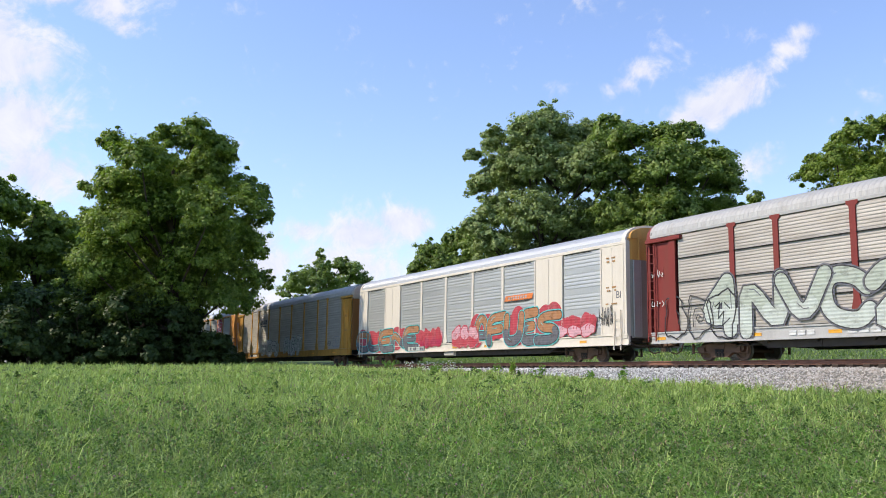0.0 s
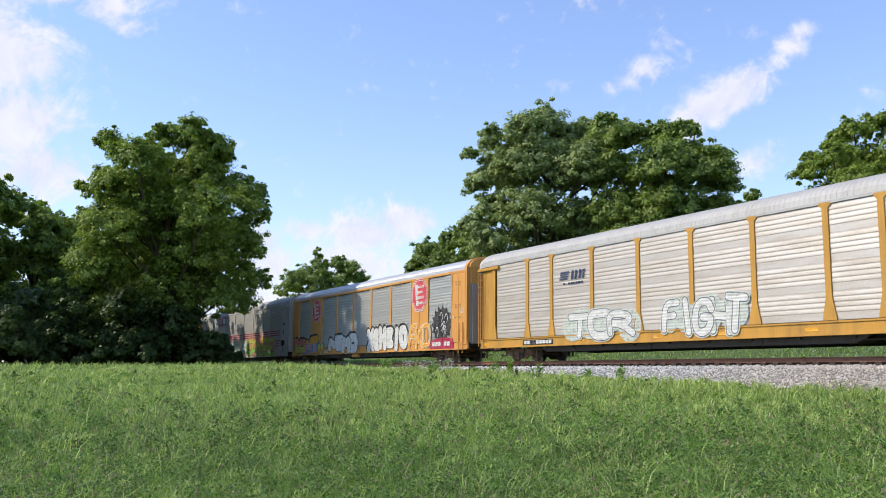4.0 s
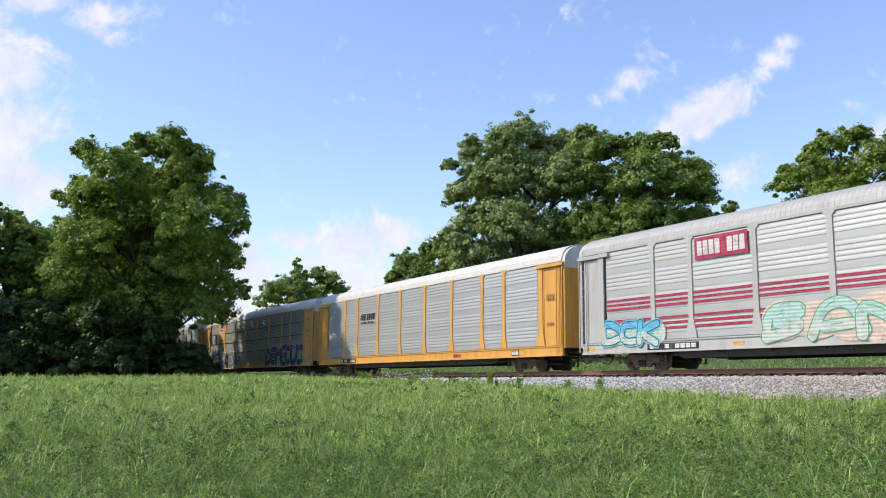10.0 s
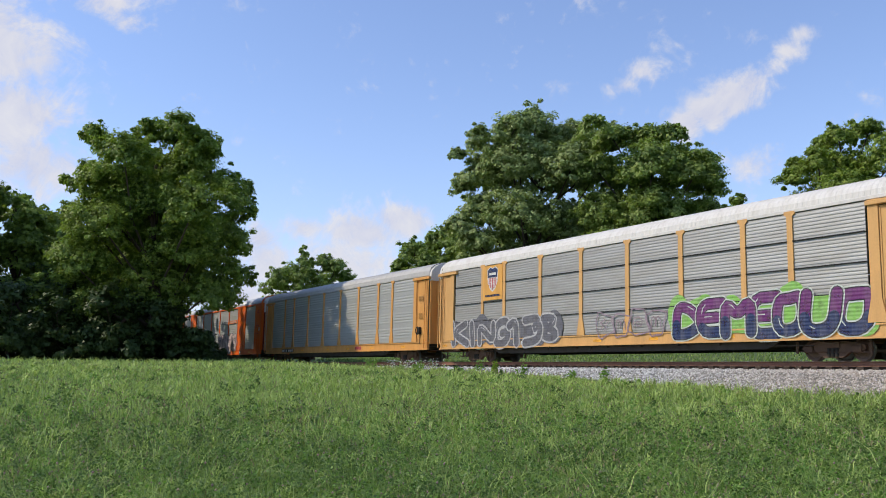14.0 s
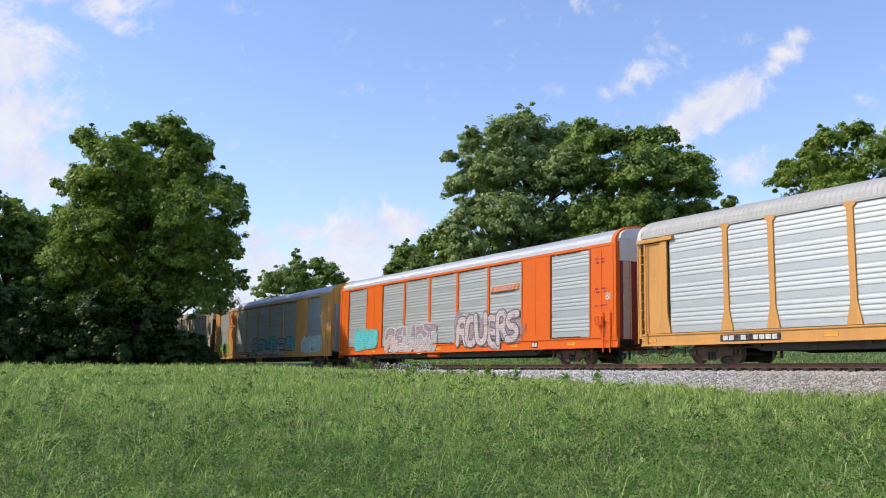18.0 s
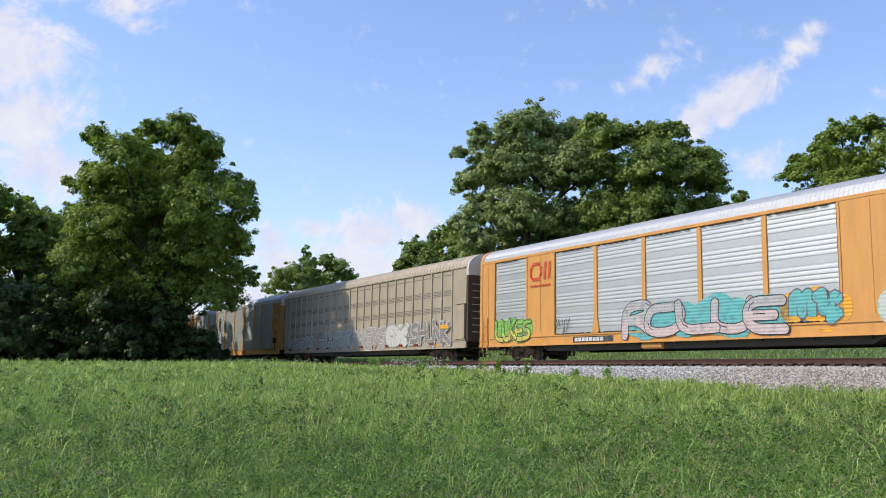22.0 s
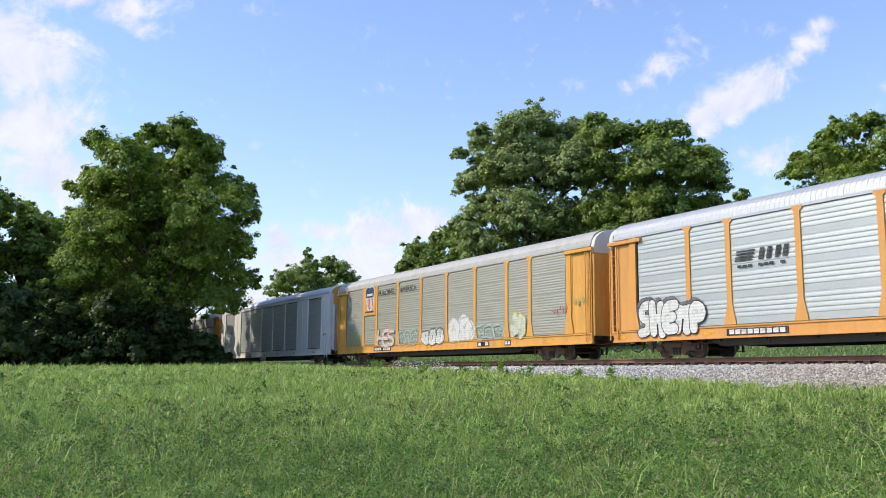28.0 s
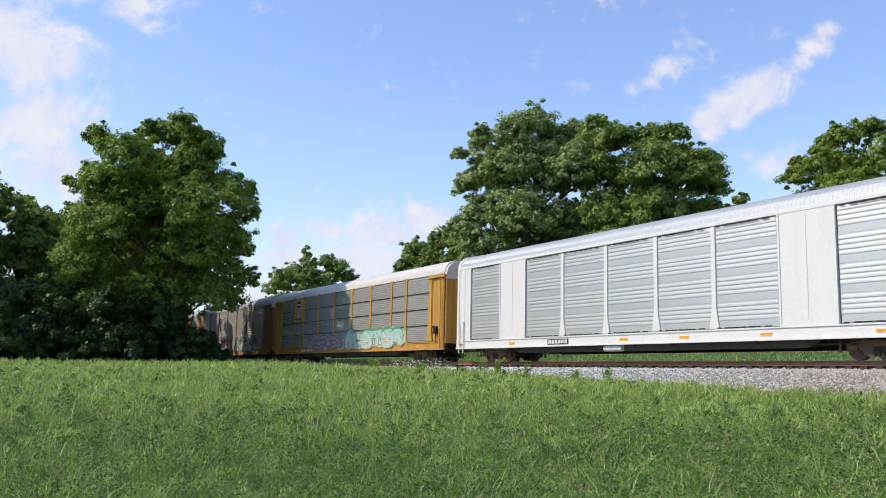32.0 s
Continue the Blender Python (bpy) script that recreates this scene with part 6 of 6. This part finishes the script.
shift = cnt.nodes.new("ShaderNodeMath")
shift.operation = "ADD"
shift.inputs[1].default_value = -1.27
n2 = node(cnt, "ShaderNodeTexNoise", Scale=0.019, Detail=6.0, Roughness=0.55)
cnt.links.new(tc.outputs["Object"], n2.inputs["Vector"])
billow = cnt.nodes.new("ShaderNodeMath")
billow.operation = "MULTIPLY_ADD"
billow.inputs[1].default_value = 0.8
cnt.links.new(n2.outputs["Fac"], billow.inputs[0])
cnt.links.new(att.outputs["Fac"], billow.inputs[2])
cnt.links.new(billow.outputs[0], shift.inputs[0])
cnt.links.new(shift.outputs[0], amount.inputs[2])
mask = cnt.nodes.new("ShaderNodeMapRange")
mask.interpolation_type = "SMOOTHSTEP"
for i, v in ((1, 0.16), (2, 0.86), (3, 0.0), (4, 0.9)):
    mask.inputs[i].default_value = v
cnt.links.new(amount.outputs[0], mask.inputs[0])
# The sheet glows by itself: cloud and veil brightness are emitted.
glow = node(cnt, "ShaderNodeEmission", Strength=1.0)
cnt.links.new(mixed(cnt, ramp(cnt, n1.outputs["Fac"], 0.35, 0.65), (0.475, 0.49, 0.60), (0.605, 0.595, 0.62)), glow.inputs["Color"])
clear = cnt.nodes.new("ShaderNodeBsdfTransparent")
hatt = cnt.nodes.new("ShaderNodeAttribute")
hatt.attribute_name = "haze"
veil = node(cnt, "ShaderNodeEmission", Color=(0.40, 0.44, 0.72, 1), Strength=1.0)
hmix = cnt.nodes.new("ShaderNodeMixShader")
cnt.links.new(hatt.outputs["Fac"], hmix.inputs[0])
cnt.links.new(clear.outputs[0], hmix.inputs[1])
cnt.links.new(veil.outputs[0], hmix.inputs[2])
cmix = cnt.nodes.new("ShaderNodeMixShader")
cnt.links.new(mask.outputs[0], cmix.inputs[0])
cnt.links.new(hmix.outputs[0], cmix.inputs[1])
cnt.links.new(glow.outputs[0], cmix.inputs[2])
cnt.links.new(cmix.outputs[0], cnt.nodes["Material Output"].inputs[0])
cm.materials.append(cmat)
clouds = tagged(new("backdrop_clouds", cm), "soft white fair-weather clouds in a blue sky", "cloud", kind="structure")
clouds.location = EYE
clouds.visible_shadow = False

# ---- meadow ----
gmat, gnt, gb = shader("grass blades")
gatt = gnt.nodes.new("ShaderNodeAttribute")
gatt.attribute_name = "tint"
ggeo = gnt.nodes.new("ShaderNodeNewGeometry")
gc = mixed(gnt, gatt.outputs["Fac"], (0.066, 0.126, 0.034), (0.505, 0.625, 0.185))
gc = mixed(gnt, ramp(gnt, ggeo.outputs["Random Per Island"], 0.90, 1.0), gc, (0.38, 0.46, 0.22))
gnt.links.new(gc, gb.inputs["Base Color"])
gb.inputs["Roughness"].default_value = 0.5
gb.inputs["Specular IOR Level"].default_value = 0.12
gtr = gnt.nodes.new("ShaderNodeBsdfTranslucent")
gnt.links.new(mixed(gnt, 0.5, gc, (0.20, 0.38, 0.05)), gtr.inputs[0])
gmx = gnt.nodes.new("ShaderNodeMixShader")
gmx.inputs[0].default_value = 0.35
gnt.links.new(gb.outputs[0], gmx.inputs[1])
gnt.links.new(gtr.outputs[0], gmx.inputs[2])
gnt.links.new(gmx.outputs[0], gnt.nodes["Material Output"].inputs[0])


def patchy(x, y, s, seed):
    """Smooth uneven field between 0 and 1."""
    g = np.random.default_rng(seed)
    out = np.zeros_like(x)
    for k in range(6):
        a, b, c, d = g.uniform(-1, 1, 4)
        out += np.sin((x * a + y * b) * s * (1 + k * 0.7) + c * 9 + 1.7 * np.sin((x * b - y * a) * s * 0.8 + d * 7)) / (1 + k * 0.5)
    return 1 / (1 + np.exp(-out * 1.1))


def meadow_spots(n, r0, r1, spread, seed, power=0.0):
    """Places in the field before the camera, thinning with distance."""
    g = np.random.default_rng(seed)
    u = g.random(n)
    r = r0 * (r1 / r0) ** u if power == 0 else (r0 ** power + u * (r1 ** power - r0 ** power)) ** (1 / power)
    a = np.radians(150.0 + g.uniform(-spread, spread, n))
    x, y = r * np.cos(a), r * np.sin(a)
    edge = TRACK_Y - 3.75 + 0.5 * np.sin(x * 0.8) + 0.35 * np.sin(x * 2.3 + 1) + np.clip((-x - 26) * 0.05, 0, 0.9)
    ok = (y < edge)
    return x[ok], y[ok], r[ok], g


def blades(n, r0, r1, spread, seed, h0, h1, w0, bend, power=0.0):
    x, y, r, g = meadow_spots(n, r0, r1, spread, seed, power)
    m = len(x)
    tall = patchy(x, y, 0.55, 3) * 0.6 + patchy(x, y, 2.2, 4) * 0.4
    h = (h0 + (h1 - h0) * g.random(m) ** 1.8) * (0.28 + 0.5 * tall + 1.25 * patchy(x, y, 6.5, 5) ** 2)
    w = w0 * g.uniform(0.6, 1.4, m) * np.clip(r / 16, 0.8, 4.0)
    a = g.uniform(0, 6.283, m)
    lean = g.uniform(0.3, 1.8, m) * bend * h
    la = a + g.normal(0, 0.5, m) + 1.57
    dx, dy = np.cos(a) * w, np.sin(a) * w
    lx, ly = np.cos(la) * lean, np.sin(la) * lean
    z = ground_z(x, y) - 0.015
    b = np.stack([x, y, z], -1)
    o = np.stack([dx, dy, 0 * dx], -1)
    m1 = b + np.stack([lx * 0.3, ly * 0.3, h * 0.6], -1)
    tp = b + np.stack([lx, ly, h], -1)
    v = np.stack([b - o, b + o, m1 + o * 0.85, m1 - o * 0.85, tp], 1)
    # Light put into the tint: far grass brighter as if lit, low tussocks darker.
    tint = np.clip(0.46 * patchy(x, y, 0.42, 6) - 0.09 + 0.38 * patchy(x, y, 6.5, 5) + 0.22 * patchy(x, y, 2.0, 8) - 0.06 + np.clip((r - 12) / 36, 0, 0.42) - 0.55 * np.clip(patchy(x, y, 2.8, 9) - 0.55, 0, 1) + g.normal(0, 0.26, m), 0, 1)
    return v, tint


def tufts(n, r0, r1, spread, seed, per, h0, h1, w0):
    """Bunches of blades that bow outward from one root."""
    x, y, r, g = meadow_spots(n, r0, r1, spread, seed)
    keep = patchy(x, y, 6.5, 5) > g.random(len(x)) * 0.8
    x, y, r = x[keep], y[keep], r[keep]
    m = len(x)
    big = g.uniform(0.6, 1.3, m)
    # tufts get the same painted brightening with distance
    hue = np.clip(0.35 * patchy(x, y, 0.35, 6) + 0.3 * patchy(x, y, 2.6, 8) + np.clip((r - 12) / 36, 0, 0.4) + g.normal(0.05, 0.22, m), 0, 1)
    c = np.repeat(np.arange(m), per)
    k = m * per
    a = g.uniform(0, 6.283, k)
    d = np.abs(g.normal(0, 0.05, k)) * big[c]
    h = g.uniform(h0, h1, k) * big[c]
    lean = g.uniform(0.3, 1.5, k) * h
    w = w0 * g.uniform(0.6, 1.3, k) * np.clip(r[c] / 15, 0.8, 3.0)
    px, py = x[c] + np.cos(a) * d, y[c] + np.sin(a) * d
    b = np.stack([px, py, ground_z(px, py) - 0.015], -1)
    o = np.stack([-np.sin(a) * w, np.cos(a) * w, 0 * w], -1)
    out = np.stack([np.cos(a) * lean, np.sin(a) * lean, 0 * w], -1)
    up = np.array([0, 0, 1.0]) * h[:, None]
    mid = b + out * 0.35 + up * 0.7
    tip = b + out * 1.1 + up * (1.0 - 0.3 * (lean / h)[:, None])
    return np.stack([b - o * 0.7, b + o * 0.7, mid + o, mid - o, tip], 1), np.clip(hue[c] + g.normal(0, 0.14, k), 0, 1)


def beyond(n, seed):
    """Coarse grass on the rise beyond the railway."""
    g = np.random.default_rng(seed)
    x, y = g.uniform(-75, 12, n), 30.5 + 34 * g.random(n) ** 1.4
    a, h, w = g.uniform(0, 6.283, n), g.uniform(0.08, 0.22, n), g.uniform(0.02, 0.05, n)
    b = np.stack([x, y, ground_z(x, y) - 0.02], -1)
    o = np.stack([np.cos(a) * w, np.sin(a) * w, 0 * w], -1)
    mid = b + np.stack([-np.sin(a) * h * 0.2, np.cos(a) * h * 0.2, h * 0.6], -1)
    tip = b + np.stack([-np.sin(a) * h * 0.6, np.cos(a) * h * 0.6, h], -1)
    return np.stack([b - o, b + o, mid + o * 0.8, mid - o * 0.8, tip], 1), g.uniform(0.1, 0.75, n)


def seed_heads(n, seed):
    """Slender brownish seed heads above the grass."""
    x, y, r, g = meadow_spots(n, 7.5, 45, 34, seed)
    keep = patchy(x, y, 0.45, 51) * patchy(x, y, 1.6, 52) > g.random(len(x)) * 0.6
    x, y, r = x[keep], y[keep], r[keep]
    m = len(x)
    h, a, w = g.uniform(0.2, 0.42, m), g.uniform(0, 6.283, m), g.uniform(0.004, 0.008, m) * np.clip(r / 12, 0.8, 2.5)
    c = np.stack([x + g.normal(0, 0.05, m), y + g.normal(0, 0.05, m), ground_z(x, y) + h], -1)
    o = np.stack([np.cos(a) * w, np.sin(a) * w, 0 * w], -1)
    up = np.stack([g.normal(0, 0.03, m), g.normal(0, 0.03, m), g.uniform(0.04, 0.09, m)], -1)
    return np.stack([c - up * 0.5, c + o, c + up * 0.5, c - o], 1)


SEED = paint("dry brownish seed heads", (0.30, 0.235, 0.13), rough=0.9, amount=0.4, streak=False)
tagged(new("seed_heads", soup("seed_heads", seed_heads(22000, 61), [(0, 1, 2, 3)], [SEED])), "slender dry seed heads above the grass", "grass", kind="stuff")
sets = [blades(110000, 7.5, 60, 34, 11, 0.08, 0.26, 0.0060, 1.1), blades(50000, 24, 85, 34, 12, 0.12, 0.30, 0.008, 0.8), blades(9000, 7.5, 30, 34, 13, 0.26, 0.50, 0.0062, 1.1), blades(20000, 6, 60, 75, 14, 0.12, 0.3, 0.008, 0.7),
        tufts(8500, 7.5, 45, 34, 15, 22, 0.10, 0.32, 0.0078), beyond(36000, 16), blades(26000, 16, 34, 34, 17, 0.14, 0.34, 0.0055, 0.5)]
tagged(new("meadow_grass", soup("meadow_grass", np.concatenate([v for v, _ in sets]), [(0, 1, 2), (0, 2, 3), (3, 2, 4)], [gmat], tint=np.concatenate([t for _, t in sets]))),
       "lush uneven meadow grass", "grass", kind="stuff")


def leaflets(n, per, seed, field=21, high=1.0):
    """Low domes of clover and broad-leaved weeds among the grass."""
    x, y, r, g = meadow_spots(n, 7.5, 42, 34, seed)
    keep = patchy(x, y, 0.5, field) * np.clip((24 - r) / 9, 0.12, 1) * np.clip((23 - y) / 6, 0.1, 1) > g.random(len(x)) * 0.75
    x, y, r = x[keep], y[keep], r[keep]
    m = len(x)
    c = np.repeat(np.arange(m), per)
    k = m * per
    wide, tall = g.uniform(0.10, 0.36, m)[c], high * (0.10 + 0.26 * g.random(m) ** 1.4)[c]
    q = g.normal(size=(k, 2)) * 0.55
    s = g.uniform(0.012, 0.030, k) * np.clip(r[c] / 14, 0.8, 2.5)
    px, py = x[c] + q[:, 0] * wide, y[c] + q[:, 1] * wide
    p = np.stack([px, py, ground_z(px, py) + tall * np.exp(-(q ** 2).sum(1)) * g.uniform(0.6, 1.05, k) + 0.02], -1)
    nrm = g.normal(size=(k, 3)) * 0.5 + np.array([0, 0, 0.8])
    nrm[:, :2] += q * 0.6
    nrm /= np.linalg.norm(nrm, axis=1)[:, None]
    t = np.cross(nrm, g.normal(size=(k, 3)))
    t /= np.linalg.norm(t, axis=1)[:, None]
    b = np.cross(nrm, t)
    s = s[:, None]
    return np.stack([p - t * s, p + b * s * 0.7, p + t * s * 1.1, p - b * s * 0.7], 1)


CLOVER = leafy("clover leaves", (0.055, 0.140, 0.024), (0.22, 0.38, 0.07), (0.20, 0.38, 0.05))
tagged(new("clover", soup("clover", leaflets(11000, 26, 31), [(0, 1, 2, 3)], [CLOVER])), "patches of low green clover", "clover", kind="stuff")
DOCK = leafy("dark meadow weeds", (0.030, 0.070, 0.016), (0.13, 0.20, 0.050), (0.10, 0.20, 0.03))
tagged(new("meadow_weeds", soup("meadow_weeds", leaflets(3400, 44, 33, 27, 1.35), [(0, 1, 2, 3)], [DOCK])), "low dark broad-leaved weeds among the grass", "weeds", kind="stuff")


def flower_heads(n, r0, r1, seed, size):
    x, y, r, g = meadow_spots(n, r0, r1, 34, seed)
    keep = patchy(x, y, 0.5, 21) > g.random(len(x)) * 0.8
    x, y = x[keep], y[keep]
    m = len(x)
    s = g.uniform(0.6, 1.2, m) * size
    base = np.array([(1, 0, 0), (-1, 0, 0), (0, 1, 0), (0, -1, 0), (0, 0, 1), (0, 0, -1)], float)
    c = np.stack([x, y, ground_z(x, y) + g.uniform(0.13, 0.26, m)], -1)
    return c[:, None] + base[None] * s[:, None, None]


BLOOM = paint("dusty pink clover blooms", (0.36, 0.23, 0.23), rough=0.9, amount=0.4, streak=False)
tagged(new("clover_blooms", soup("clover_blooms", flower_heads(3800, 7.5, 34, 41, 0.017), OCTA, [BLOOM])), "small dusty pink clover blooms", "flower", kind="stuff")

# ---- weeds on the ballast ----
def weed(name, label, x, y, h, n, mat, seed, wide=0.25):
    g = np.random.default_rng(seed)
    ob = tagged(new(name), label, "plant")
    z = float(RAIL_Z + bed_z(x, y - TRACK_Y)) if abs(y - TRACK_Y) < 4.0 else float(ground_z(x, y))
    ob.location = (x, y, z - 0.02)
    stem = Shape()
    tips = []
    for i in range(7):
        a, l = g.uniform(0, 6.28), g.uniform(0.1, 1.0) * wide
        tip = (math.cos(a) * l, math.sin(a) * l, h * g.uniform(0.6, 1.0))
        stem.tube((0, 0, 0), tip, 0.010, 5, 0, 0.004)
        tips.append(tip)
    part("stems", stem.mesh("stems", [LEAF]), ob)
    t = np.array(tips)[g.integers(0, 7, n)] * (g.random((n, 1)) ** 0.6) + g.normal(0, 0.05, (n, 3))
    t[:, 2] = np.abs(t[:, 2])
    nr = g.normal(size=(n, 3)) * 0.6 + np.array([0, 0, 0.8])
    nr /= np.linalg.norm(nr, axis=1)[:, None]
    u = np.cross(nr, g.normal(size=(n, 3)))
    u /= np.linalg.norm(u, axis=1)[:, None]
    b = np.cross(nr, u)
    s = g.uniform(0.04, 0.09, (n, 1))
    part("leaves", soup("leaves", np.stack([t - u * s, t + b * s * 0.45, t + u * s, t - b * s * 0.45], 1), [(0, 1, 2, 3)], [mat]), ob)
    return ob


WEED = leafy("yellow-green weed leaves", (0.16, 0.26, 0.03), (0.30, 0.40, 0.06), (0.25, 0.40, 0.04))
weed("weed", "leafy yellow-green weed growing on the ballast", -33.3, 22.4, 0.98, 320, WEED, 3)
PETAL = paint("white petals", (0.80, 0.80, 0.76), rough=0.8, amount=0.1, streak=False, bump=0)
for i in range(9):
    g = random.Random(70 + i)
    x = -44.5 + i * 0.75 + g.uniform(-0.3, 0.3)
    y = 22.6 + g.uniform(-0.3, 0.4)
    w = weed("wildflower", "clump of small white wildflowers beside the ballast", x, y, g.uniform(0.55, 0.85), 60, LEAF, 80 + i, 0.4)
    gg = np.random.default_rng(i)
    pts = np.stack([gg.normal(0, 0.28, 26), gg.normal(0, 0.28, 26), gg.uniform(0.5, 0.88, 26)], -1)
    base = np.array([(1, 0, 0), (-1, 0, 0), (0, 1, 0), (0, -1, 0), (0, 0, 0.4), (0, 0, -0.4)], float) * 0.04
    part("blossoms", soup("blossoms", pts[:, None] + base[None], OCTA, [PETAL]), w, label="white blossoms")
for i in range(14):
    g = random.Random(170 + i)
    x = -47 + i * 1.9 + g.uniform(-0.6, 0.6)
    weed("weed", "dark green weed in the grass at the foot of the ballast", x, 21.6 + g.uniform(-0.8, 0.6), g.uniform(0.4, 0.65), 110, CLOVER, 190 + i, 0.3)


# ---- what moves: the train rolls by, its wheels turn, the clouds drift ----
def run(t):
    return FIRST + SPEED * t + SPURT * t * t


def motions():
    for k, car, wheels in TRAIN:
        walk(car, [(t, pose(run(t) - 13.6 - PITCH * k, TRACK_Y, RAIL_Z, CANT)) for t in range(0, 33, 2)])
        for w in wheels:
            x, z = w.location.x, w.location.z
            walk(w, [(i / FPS, pose(x, 0, z, 0, math.degrees((run(i / FPS)) / WHEEL_R), 0)) for i in range(0, 32 * FPS + 1)])
    walk(clouds, [(0, pose(*EYE, 0, 0, 0)), (32, pose(*EYE, 0, 0, -2.3))])


motions()
